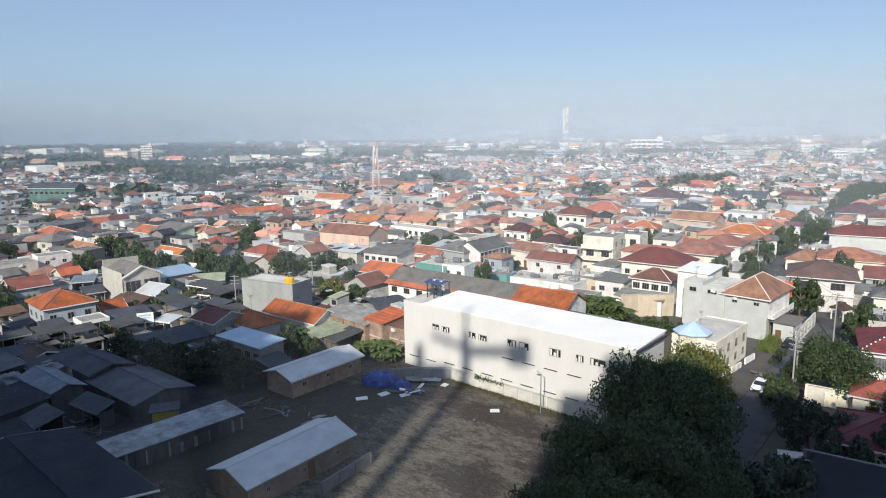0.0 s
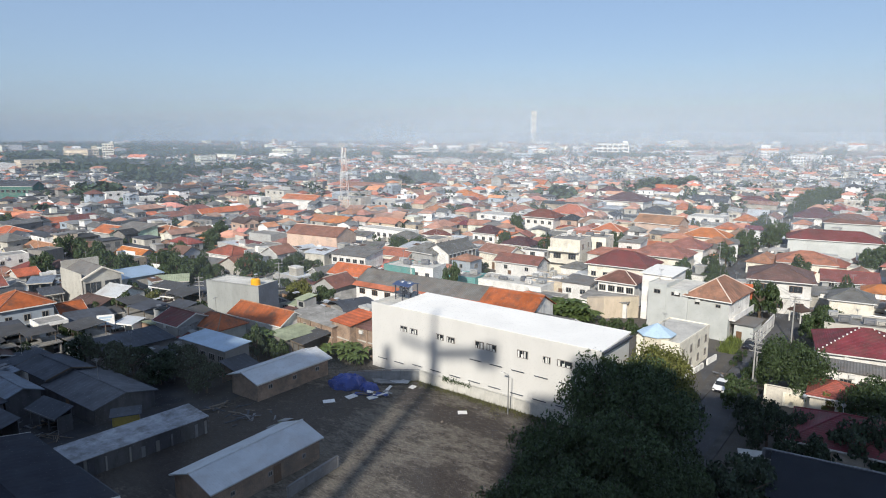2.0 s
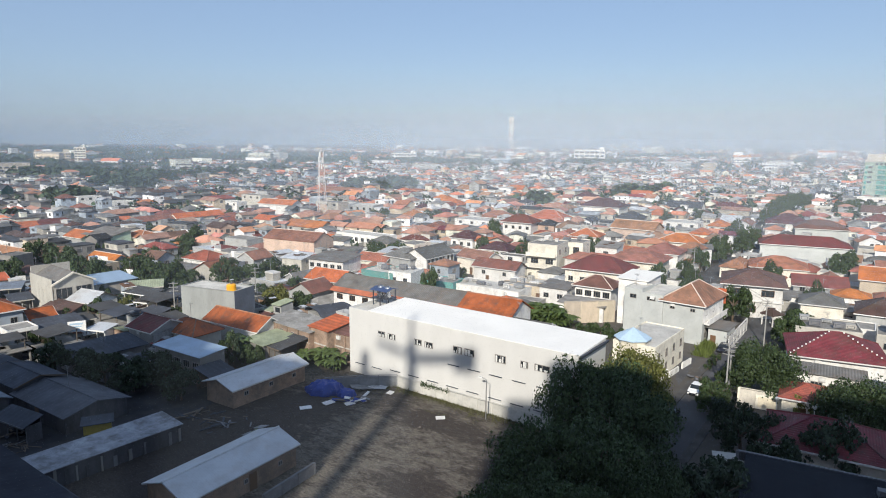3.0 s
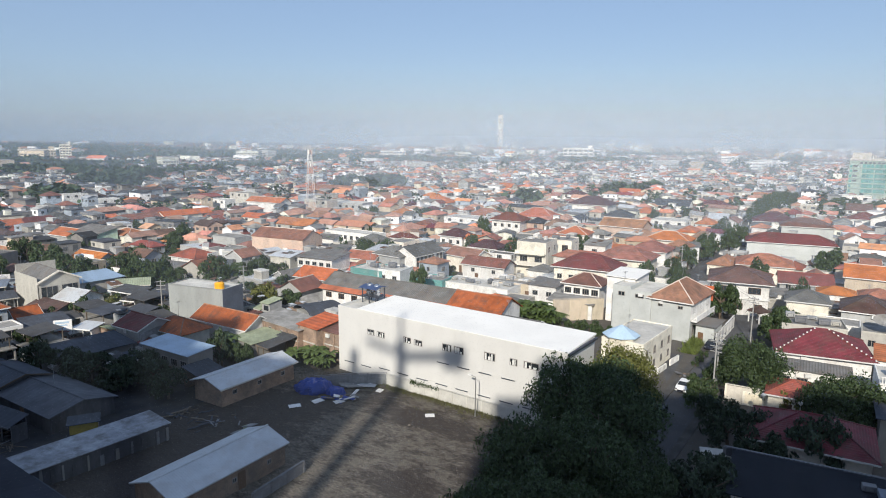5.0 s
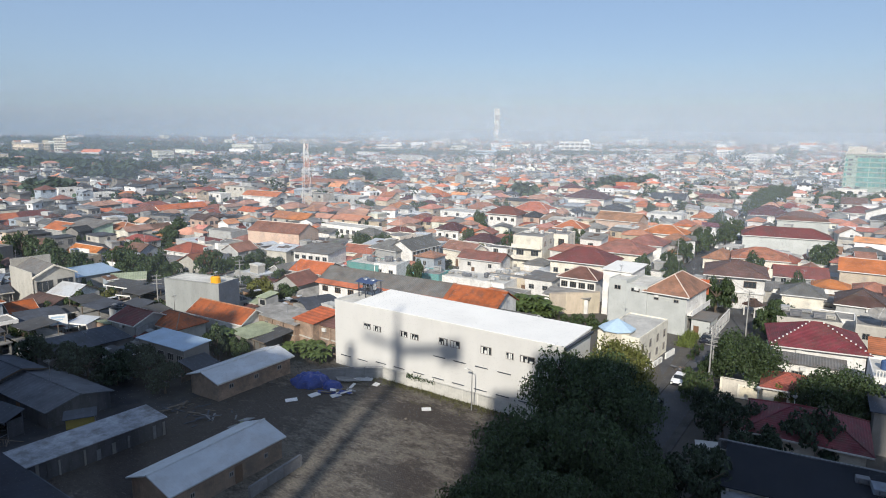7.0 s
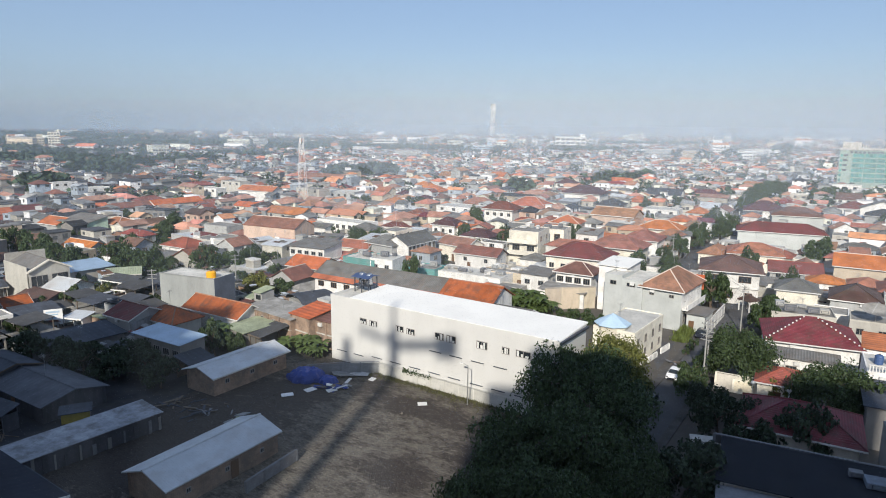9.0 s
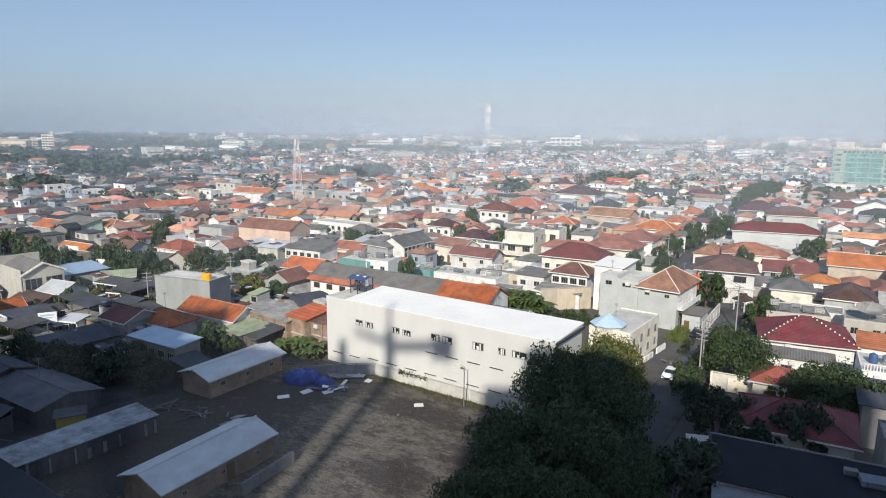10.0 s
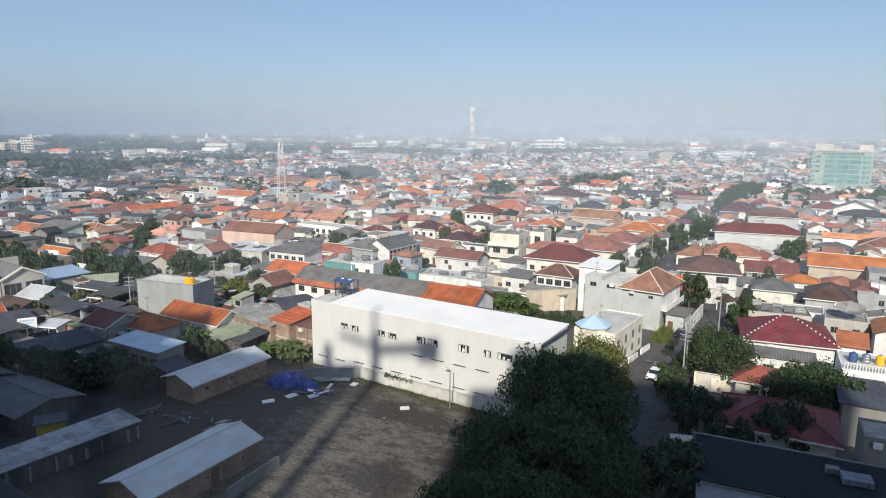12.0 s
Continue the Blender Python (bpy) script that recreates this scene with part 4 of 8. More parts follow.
house(40.5, 149.6, 7.0, 6.0, 4.0, -38, "shed", .5, P + "white", "asbestos_sheet", "low white yard building with a grey sheet roof", wins=(("F", 2, 1.4, 1.4, 1.2),))
# houses further off, among the crowded quarters
house(108.5, 121.8, 3.1, 10.1, 6, -38, "hip", 0.8, P + "white", "tile_red", "small white house with a red hipped roof", over=0.45, wins=(("F", 1, 4.1, 1.5, 1.2), ("R", 1, 4.1, 1.4, 1.2)), caps=False)
house(123.3, 132.8, 5.4, 11.0, 6.8, -38, "flat", 0, P + "grey", "old_concrete", "grey two-storey house with a flat roof", over=0, wins=(("F", 1, 5.0, 1.5, 1.2), ("R", 1, 5.6, 1.4, 1.2)), caps=False)
house(-98.7, 166.7, 4.8, 6.6, 3.6, 48, "gable", 1.3, P + "weathered", "tile_orange", "low weathered house with an orange roof", over=0.45, wins=(("F", 1, 1.7, 1.5, 1.2), ("R", 1, 1.7, 1.4, 1.2)), caps=False)
house(-22.4, 227.4, 10.6, 5.6, 4.4, -38, "gable", 1.5, P + "white", "tile_orange", "white house with a bright orange roof", over=0.45, wins=(("F", 3, 2.5, 1.5, 1.2), ("R", 1, 2.5, 1.4, 1.2)), caps=False)
house(59.0, 233.5, 6.8, 11.0, 4.5, -38, "flat", 0, P + "weathered", "old_concrete", "weathered low house with a stained flat roof", over=0, wins=(("F", 1, 2.6, 1.5, 1.2), ("R", 1, 2.6, 1.4, 1.2)), caps=False)
house(-31.8, 260.9, 19.2, 7.9, 4.6, -38, "gable", 2.1, P + "weathered", "tile_orange", "weathered house with a long orange roof", over=0.45, wins=(("F", 3, 2.7, 1.5, 1.2), ("R", 1, 2.7, 1.4, 1.2)), caps=False)
house(19.9, 261.4, 6.2, 10.1, 4.2, -38, "hip", 1.7, P + "cream", "tile_red", "low cream house with a faded red hipped roof", over=0.45, wins=(("F", 1, 2.3, 1.5, 1.2), ("R", 1, 2.3, 1.4, 1.2)), caps=False)
house(118.8, 236.1, 6.7, 10.1, 4.4, -38, "hip", 1.8, P + "cream", "tile_orange", "low cream house with an orange roof", over=0.45, wins=(("F", 1, 2.5, 1.5, 1.2), ("R", 1, 2.5, 1.4, 1.2)), caps=False)
house(100.3, 250.9, 8.8, 7.4, 5, -38, "gable", 2.0, P + "white", "tile_red", "white house with a red gabled roof", over=0.45, wins=(("F", 2, 3.1, 1.5, 1.2), ("R", 1, 3.1, 1.4, 1.2)), caps=False)
house(93.2, 255.0, 6.2, 11.0, 5.5, -38, "flat", 0, P + "grey", "light_concrete", "pale grey house with a broad flat roof", over=0, wins=(("F", 1, 3.6, 1.5, 1.2), ("R", 1, 3.6, 1.4, 1.2)), caps=False)
house(38.3, 274.2, 17.2, 11.0, 5.5, -38, "flat", 0, P + "white", "light_concrete", "broad pale house with a flat concrete roof", over=0, wins=(("F", 3, 3.6, 1.5, 1.2), ("R", 1, 3.6, 1.4, 1.2)), caps=False)
house(3.8, 281.5, 8.2, 6.4, 5, -38, "gable", 1.7, P + "white", "asbestos_sheet", "white gabled house with a grey sheet roof", over=0.45, wins=(("F", 2, 3.1, 1.5, 1.2), ("R", 1, 3.1, 1.4, 1.2)), caps=False)
house(-51.2, 283.9, 13.7, 5.6, 4.6, -38, "gable", 1.5, P + "cream", "tile_orange", "cream house with a long bright orange roof", over=0.45, wins=(("F", 3, 2.7, 1.5, 1.2), ("R", 1, 2.7, 1.4, 1.2)), caps=False)
house(104.4, 270.4, 10.1, 10.1, 6.5, -38, "hip", 2.7, P + "grey", "tile_slate", "grey house with a black hipped roof", over=0.45, wins=(("F", 2, 4.6, 1.5, 1.2), ("R", 1, 4.6, 1.4, 1.2)), caps=False)
house(125.5, 265.9, 14.3, 11.0, 5, -38, "flat", 0, P + "white", "light_concrete", "white flat-roofed house with a long front", over=0, wins=(("F", 3, 3.1, 1.5, 1.2), ("R", 1, 3.1, 1.4, 1.2)), caps=False)
house(50.0, 292.3, 14.9, 10.1, 4.4, -38, "hip", 2.7, P + "cream", "tile_clay", "cream house with a pale clay hipped roof", over=0.45, wins=(("F", 3, 2.5, 1.5, 1.2), ("R", 1, 2.5, 1.4, 1.2)), caps=False)
house(139.6, 261.5, 7.9, 10.1, 4, -38, "hip", 2.1, P + "white", "tile_orange", "low white house with a pale orange roof", over=0.45, wins=(("F", 2, 2.1, 1.5, 1.2), ("R", 1, 2.1, 1.4, 1.2)), caps=False)
house(-100.2, 283.6, 22.1, 6.6, 4.4, 48, "hip", 1.8, P + "white", "tile_brown", "white house with a long dusky orange-brown roof", over=0.45, wins=(("F", 3, 2.5, 1.5, 1.2), ("R", 1, 2.5, 1.4, 1.2)), caps=False)
house(11.9, 301.4, 10.0, 7.3, 4.2, -38, "hip", 2.0, P + "white", "tile_orange", "low white house with an orange hipped roof", over=0.45, wins=(("F", 2, 2.3, 1.5, 1.2), ("R", 1, 2.3, 1.4, 1.2)), caps=False)
house(-62.8, 295.5, 9.3, 5.6, 4.2, -38, "hip", 1.5, P + "white", "tile_orange", "low white house with an orange hipped roof", over=0.45, wins=(("F", 2, 2.3, 1.5, 1.2), ("R", 1, 2.3, 1.4, 1.2)), caps=False)
house(-143.6, 266.9, 7.5, 6.6, 4, 48, "gable", 1.8, P + "white", "tile_orange", "low white house with an orange gable", over=0.45, wins=(("F", 2, 2.1, 1.5, 1.2), ("R", 1, 2.1, 1.4, 1.2)), caps=False)
house(147.4, 266.2, 7.5, 10.1, 5.5, -38, "gable", 2.0, P + "white", "sheet_metal_white", "white gabled house with a pale metal roof", over=0.45, wins=(("F", 2, 3.6, 1.5, 1.2), ("R", 1, 3.6, 1.4, 1.2)), caps=False)
house(-85.8, 296.6, 22.7, 6.6, 4.6, 48, "gable", 1.8, P + "cream", "tile_orange", "cream house with a bright orange roof", over=0.45, wins=(("F", 3, 2.7, 1.5, 1.2), ("R", 1, 2.7, 1.4, 1.2)), caps=False)
house(-137.0, 275.1, 15.9, 6.6, 4.2, 48, "hip", 1.8, P + "grey", "tile_darkred", "grey house with a long dark red roof", over=0.45, wins=(("F", 3, 2.3, 1.5, 1.2),), caps=False)
house(-27.5, 317.0, 14.6, 7.3, 9, -38, "flat", 0, P + "weathered", "old_concrete", "weathered pale grey block beside the mast", over=0, wins=(("F", 3, 7.1, 1.5, 1.2),), caps=False)
house(126.8, 295.0, 9.3, 10.1, 5, -38, "hip", 2.5, P + "cream", "tile_orange", "cream house with an orange hipped roof", over=0.45, wins=(("F", 2, 3.1, 1.5, 1.2),), caps=False)
house(57.6, 318.4, 6.1, 10.1, 6, -38, "gable", 1.6, P + "white", "sheet_metal_white", "white house with a pale gabled roof", over=0.45, wins=(("F", 1, 4.1, 1.5, 1.2),), caps=False)
house(-100.8, 308.8, 12.5, 6.6, 4.4, 48, "hip", 1.8, P + "cream", "tile_red", "cream house with a faded red roof", over=0.45, wins=(("F", 3, 2.5, 1.5, 1.2),), caps=False)
house(8.1, 335.5, 7.7, 6.9, 6, -38, "gable", 1.9, P + "yellow", "tile_orange", "pale yellow house with an orange gabled roof", over=0.45, wins=(("F", 2, 4.1, 1.5, 1.2),), caps=False)
house(34.0, 346.9, 13.7, 10.1, 5, -38, "hip", 2.7, P + "white", "tile_orange", "white house with a wide orange hipped roof", over=0.45, wins=(("F", 3, 3.1, 1.5, 1.2),), caps=False)
house(-80.2, 341.3, 13.8, 6.5, 7, -38, "flat", 0, P + "white", "light_concrete", "blank white box-shaped house with a flat roof", over=0, wins=(("F", 3, 5.1, 1.5, 1.2),), caps=False)
house(151.7, 319.8, 16.9, 10.1, 6, -38, "gable", 2.7, P + "white", "asbestos_dark", "white house with a slate-grey gabled roof", over=0.45, wins=(("F", 3, 4.1, 1.5, 1.2),), caps=False)
house(171.3, 315.1, 15.7, 10.1, 6, -38, "hip", 2.7, P + "white", "tile_maroon", "white house with a long maroon roof", over=0.45, wins=(("F", 3, 4.1, 1.5, 1.2),), caps=False)
house(-72.0, 358.1, 15.0, 6.5, 9, -38, "flat", 0, P + "weathered", "old_concrete", "tall weathered grey block with blank walls", over=0, wins=(("F", 3, 7.1, 1.5, 1.2),), caps=False)
house(-138.9, 341.8, 15.4, 7.5, 7, 48, "flat", 0, P + "white", "light_concrete", "white flat-roofed house with dark window bands", over=0, wins=(("F", 3, 5.1, 1.5, 1.2),), caps=False)
house(31.2, 373.2, 12.6, 10.1, 5, -38, "hip", 2.7, P + "white", "tile_orange", "white house with an orange tiled roof", over=0.45, wins=(("F", 3, 3.1, 1.5, 1.2),), caps=False)
house(-189.5, 324.6, 19.8, 6.6, 4, 48, "gable", 1.8, P + "white", "asbestos_sheet", "long white house with a grey sheet roof", over=0.45, wins=(("F", 3, 2.1, 1.5, 1.2),), caps=False)
house(-94.5, 367.2, 18.5, 6.6, 6, 48, "hip", 1.8, P + "grey", "tile_red", "grey house with a faded red hipped roof", over=0.45, wins=(("F", 3, 4.1, 1.5, 1.2),), caps=False)
house(234.9, 294.9, 10.3, 10.1, 6, -38, "gable", 2.7, P + "white", "tile_umber", "white house with a dusky brown roof", over=0.45, wins=(("F", 3, 4.1, 1.5, 1.2),), caps=False)
house(84.6, 388.8, 14.3, 10.1, 5, -38, "hip", 2.7, P + "white", "tile_orange", "white house with an orange hipped roof", over=0.45, wins=(("F", 3, 3.1, 1.5, 1.2),), caps=False)
house(-161.2, 361.5, 12.3, 7.5, 8, 48, "flat", 0, P + "white", "light_concrete", "white two-storey house with dark upper windows", over=0, wins=(("F", 3, 6.1, 1.5, 1.2),), caps=False)
house(120.1, 385.9, 11.5, 10.1, 6, -38, "hip", 2.7, P + "white", "tile_maroon", "white house with a maroon hipped roof", over=0.45, wins=(("F", 3, 4.1, 1.5, 1.2),), caps=False)
house(-184.8, 360.8, 12.9, 6.6, 4.4, 48, "hip", 1.8, P + "grey", "tile_orange", "grey house with a faded orange roof", over=0.45, wins=(("F", 3, 2.5, 1.5, 1.2),), caps=False)
house(-29.9, 436.4, 34.6, 10.1, 5, -38, "gable", 2.7, P + "white", "tile_clay", "white house with a pale clay roof", over=0.45, wins=(), caps=False)
house(162.8, 407.0, 22.2, 10.1, 5, -38, "hip", 2.7, P + "cream", "tile_orange", "cream house with a wide orange roof", over=0.45, wins=(), caps=False)
house(56.8, 459.4, 13.1, 10.1, 5, -38, "gable", 2.7, P + "white", "tile_clay", "white house with a pale clay gable", over=0.45, wins=(), caps=False)
house(92.0, 457.0, 10.8, 10.1, 5, -38, "gable", 2.7, P + "cream", "tile_orange", "cream house with an orange gabled roof", over=0.45, wins=(), caps=False)
house(241.7, 427.7, 10.7, 10.1, 5, -38, "hip", 2.7, P + "white", "tile_orange", "white house with a bright orange roof", over=0.45, wins=(), caps=False)
house(-86.1, 507.5, 23.5, 9.2, 5, -38, "hip", 2.5, P + "grey", "asbestos_dark", "grey house with a dark roof", over=0.45, wins=(), caps=False)

# ---------------------------------------------------------------- the old quarter in the towers' shade
material("brick_red_bright", (.42, .06, .05), rough=0.8, stain=0.3)
# ground sheet of the quarter: the towers' shade put into its colour
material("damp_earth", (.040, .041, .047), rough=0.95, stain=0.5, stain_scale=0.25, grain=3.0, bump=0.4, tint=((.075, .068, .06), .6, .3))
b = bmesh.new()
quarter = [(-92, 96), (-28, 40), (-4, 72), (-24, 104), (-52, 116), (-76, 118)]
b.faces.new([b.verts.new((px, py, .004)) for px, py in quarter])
structure("ground_quarter", b, "damp_earth", "trodden earth darkened in colour for the towers' shade")
house(-18.2, 68.6, 14.8, 6.4, 2.9, 52.1, "gable", 1.12, "brick_wall", "sheet_metal_white", "long brick shed with a pale metal roof", name="shed", wins=(("F", 3, 1.2, .6, .6),), door=("F", 1.0), over=.4)
house(-20.3, 96.9, 13.7, 6.1, 3.1, 50.5, "gable", .92, "brick_wall", "sheet_metal_white", "long brick shed with a pale metal roof", name="shed", wins=(("F", 3, 1.4, .8, .7),), over=.5)
long_store = house(-33.9, 75.6, 16.5, 4.7, 2.4, 47.0, "shed", .3, "plaster_sooty", "old_concrete_blue", "long low building with a stained pale concrete roof", name="shed", over=.2)
rw = random.Random(12)
u = -8.0
while u < 8.0:
    b = bmesh.new()
    q = rw.uniform(.2, .55)
    box(b, u, u + q, -2.43, -2.355, 0, rw.uniform(1.3, 2.2))
    part("pier", b, rw.choice(("panel_dull", "plaster_dim", "plaster_sooty")), long_store)
    u += q + rw.uniform(.5, 1.5)
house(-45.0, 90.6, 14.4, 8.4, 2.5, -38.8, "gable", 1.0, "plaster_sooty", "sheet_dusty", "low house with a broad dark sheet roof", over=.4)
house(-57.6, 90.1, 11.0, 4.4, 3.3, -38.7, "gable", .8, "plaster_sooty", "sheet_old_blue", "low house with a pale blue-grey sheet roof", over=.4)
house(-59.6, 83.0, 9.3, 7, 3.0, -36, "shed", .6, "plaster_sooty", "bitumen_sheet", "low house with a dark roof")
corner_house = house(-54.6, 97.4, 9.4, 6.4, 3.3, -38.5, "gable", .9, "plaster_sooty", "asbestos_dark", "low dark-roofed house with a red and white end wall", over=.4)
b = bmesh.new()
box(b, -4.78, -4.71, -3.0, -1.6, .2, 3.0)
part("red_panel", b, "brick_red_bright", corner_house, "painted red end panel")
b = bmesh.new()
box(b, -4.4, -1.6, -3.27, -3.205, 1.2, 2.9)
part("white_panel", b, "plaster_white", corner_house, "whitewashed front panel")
workshop = house(-39.1, 57.7, 20.0, 12.6, 5.6, -41.3, "gable", 1.2, "plaster_sooty", "bitumen_sheet", "wide dark-roofed workshop with walls darkened for the towers' shade", over=.4, cap_mat="bitumen_sheet")
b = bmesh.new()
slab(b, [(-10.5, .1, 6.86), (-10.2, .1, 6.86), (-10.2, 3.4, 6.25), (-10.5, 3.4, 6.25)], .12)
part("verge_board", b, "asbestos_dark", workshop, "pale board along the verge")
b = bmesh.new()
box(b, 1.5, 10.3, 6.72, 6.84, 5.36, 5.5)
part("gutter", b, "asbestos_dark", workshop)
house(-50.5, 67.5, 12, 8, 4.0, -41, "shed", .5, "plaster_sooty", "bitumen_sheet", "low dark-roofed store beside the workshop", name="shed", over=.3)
house(-71.0, 97.0, 8, 6, 3.0, -38, "shed", .5, "plaster_sooty", "sheet_dusty", "low shaded house under a blue-grey sheet roof")
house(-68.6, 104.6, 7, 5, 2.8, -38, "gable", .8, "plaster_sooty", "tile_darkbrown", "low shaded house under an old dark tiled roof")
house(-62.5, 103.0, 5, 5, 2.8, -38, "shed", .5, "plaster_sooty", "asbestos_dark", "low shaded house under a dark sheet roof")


# ---------------------------------------------------------------- landmarks of the distance
def slab_block(x, y, w, d, h, rot, wall, floors, bays, label, name="office_block", glass="far_window", roof_box=True):
    ob = tagged(empty(name, x, y, 0, rot), label, "office block" if name == "office_block" else name.replace("_", " "))
    FOOT.append((x, y, 0.5 * math.hypot(w, d)))
    b = bmesh.new()
    box(b, -w / 2, w / 2, -d / 2, d / 2, 0, h)
    part("wall", b, wall, ob)
    b = bmesh.new()
    box(b, -w / 2 - .3, w / 2 + .3, -d / 2 - .3, d / 2 + .3, h, h + .7)
    part("roof", b, "light_concrete", ob)
    fh = h / (floors + .3)
    bw = w / bays
    b = bmesh.new()
    box(b, -bw * .36, bw * .36, -.12, .05, 0, fh * .55)
    me = bpy.data.meshes.new("window")
    b.to_mesh(me)
    b.free()
    me.materials.append(MATS[glass])
    for f in range(floors):
        for k in range(bays):
            share("window", me, ob, pose(-w / 2 + (k + .5) * bw, -d / 2 - .02, fh * (f + .35)))
    if roof_box:
        b = bmesh.new()
        box(b, w * .3, w * .46, -d * .2, d * .3, h + .7, h + 4.5)
        part("lift_house", b, wall, ob)
    return ob


slab_block(335, 1070, 50, 19, 25.5, -18, P + "white", 4, 6, "white hospital-like slab block far across the city")
slab_block(-486, 992, 46, 16, 18.5, 25, P + "beige", 5, 14, "long beige block with a tall cream end far across the city")
slab_block(-454, 1007, 15, 16, 26.0, 25, P + "cream", 7, 4, "cream stair tower of a long block")
slab_block(25.6, 1108, 42, 19, 18, 0, P + "white", 4, 8, "white two-winged block far across the city")
slab_block(785, 1870, 42, 24, 26, -20, P + "cream", 6, 8, "cream block in the far haze")
slab_block(790, 2200, 60, 30, 30, -20, P + "grey", 6, 8, "grey block in the far haze")
slab_block(161, 962, 42, 18, 13, -10, P + "paleblue", 3, 8, "pale blue hall far across the city")
house(-236.0, 398.0, 31.0, 10, 9, -8, "gable", 2.6, P + "pine", "asbestos_dark", "long dark green school with white-framed glazing and a dark roof", wins=(("F", 9, 5.0, 2.4, 1.8),), caps=False)
for x, y, w, h, fl in ((708, 3760, 27, 178, 30), (700, 3800, 40, 62, 12), (640, 3700, 60, 45, 8), (820, 3500, 70, 42, 7), (880, 3900, 90, 52, 10), (1010, 3600, 80, 40, 8), (1500, 3550, 40, 65, 12),
                       (1560, 3600, 40, 58, 12), (1900, 3300, 90, 45, 8), (1950, 3400, 40, 55, 10), (1250, 3700, 120, 40, 7), (400, 3600, 120, 35, 6)):
    k = .74 if h > 100 else .82
    x, y, w, h = x * k, y * k, w * k, 38 + (min(h, 178 if h > 100 else 52) - 38) * k
    slab_block(x, y, w, w * .6, h, 0, "white_membrane" if h > 100 else P + "cream", fl, 4, "slender pale high-rise in the haze" if h > 100 else "pale high-rise in the far haze", name="high_rise", roof_box=False)


def green_tower():
    ob = slab_block(315.0, 381.0, 33, 16, 27, -40, P + "palegreen", 0, 1, "pale green glazed hotel block with a cream roof storey", roof_box=False)
    b = bmesh.new()
    box(b, -.5, .5, -.1, .05, 0, 1)
    me = bpy.data.meshes.new("window")
    b.to_mesh(me)
    b.free()
    me.materials.append(MATS["green_glass"])
    dark = me.copy()
    dark.materials[0] = MATS["far_window"]
    for f in range(6):
        z = 7.2 + f * 3.1
        for k in range(9):
            share("window", me, ob, Matrix.Translation((-8.4 + k * 2.1 + .35 * (k // 3), -8.02, z)) @ Matrix.Diagonal((1.95, 1, 2.2, 1)))
        if f > 1:
            share("window", dark, ob, Matrix.Translation((-13.2, -8.02, z + .5)) @ Matrix.Diagonal((2.4, 1, 1.2, 1)))
        for k in (-15.4, 12.2, 14.6):
            share("window", me, ob, Matrix.Translation((k, -8.02, z + .1)) @ Matrix.Diagonal((1.7 if k > 0 else 1.2, 1, 1.7, 1)))
        b = bmesh.new()
        box(b, -16.4, 16.4, -8.5, -8.02, z - .55, z - .2)
        part("spandrel", b, "plaster_palegreen", ob)
    for k in range(10):
        share("window", dark, ob, Matrix.Translation((-10.2 + k * 2.3, -8.02, 25.1)) @ Matrix.Diagonal((1.5, 1, 1.3, 1)))
    for k in (-9.8, -2.95, 3.7, 10.6):
        b = bmesh.new()
        box(b, k - .22, k + .22, -8.4, -8.02, 6.6, 24.6)
        part("pier", b, "plaster_palegreen", ob)
    b = bmesh.new()
    box(b, -16.6, 16.6, -8.7, 8.4, 27.3, 28.3)
    part("parapet", b, "plaster_cream", ob)
    for x0, x1, h in ((-15.5, -5.5, 31.8), (8.6, 15.8, 31.4)):
        b = bmesh.new()
        box(b, x0, x1, -7, 6, 28.3, h)
        part("lift_house", b, "plaster_cream", ob)
    b = bmesh.new()
    box(b, 9.4, 21.0, -6.5, 5.0, 31.9, 32.2)
    part("roof_canopy", b, "plaster_grey", ob)
    for k in (-4.4, -3.0, -1.6):
        b = bmesh.new()
        box(b, k - .25, k + .25, -7, -6.5, 28.3, 30.4)
        part("roof_post", b, "plaster_cream", ob)
    return ob


green_tower()
house(284.5, 361.5, 17, 10, 7.0, -40, "flat", 0, P + "white", "light_concrete", "white podium building with a flat roof", wins=(("F", 3, 4.6, 2.6, 1.6), ("F", 3, 1.2, 2.6, 1.8)))
house(301.0, 349.0, 15, 8, 6.0, -40, "flat", 0, P + "cream", "light_concrete", "cream entrance wing of the hotel block")
for k, (x, y, h, r) in enumerate(((230.0, 311.4, 10, 6.0), (243.0, 322.0, 11, 6.5), (249.4, 287.5, 9, 5.5), (257.0, 284.0, 9, 6.0), (264.0, 293.0, 10, 6.5), (275.0, 302.0, 11, 6.5), (262.0, 318.0, 8, 4.5))):
    tree(x, y, h, r, 81 + k, "leaves_dark" if k % 2 else "leaves", "mid", "dark green tree before the glazed hotel block", .12, False, "trees by the hotel block")


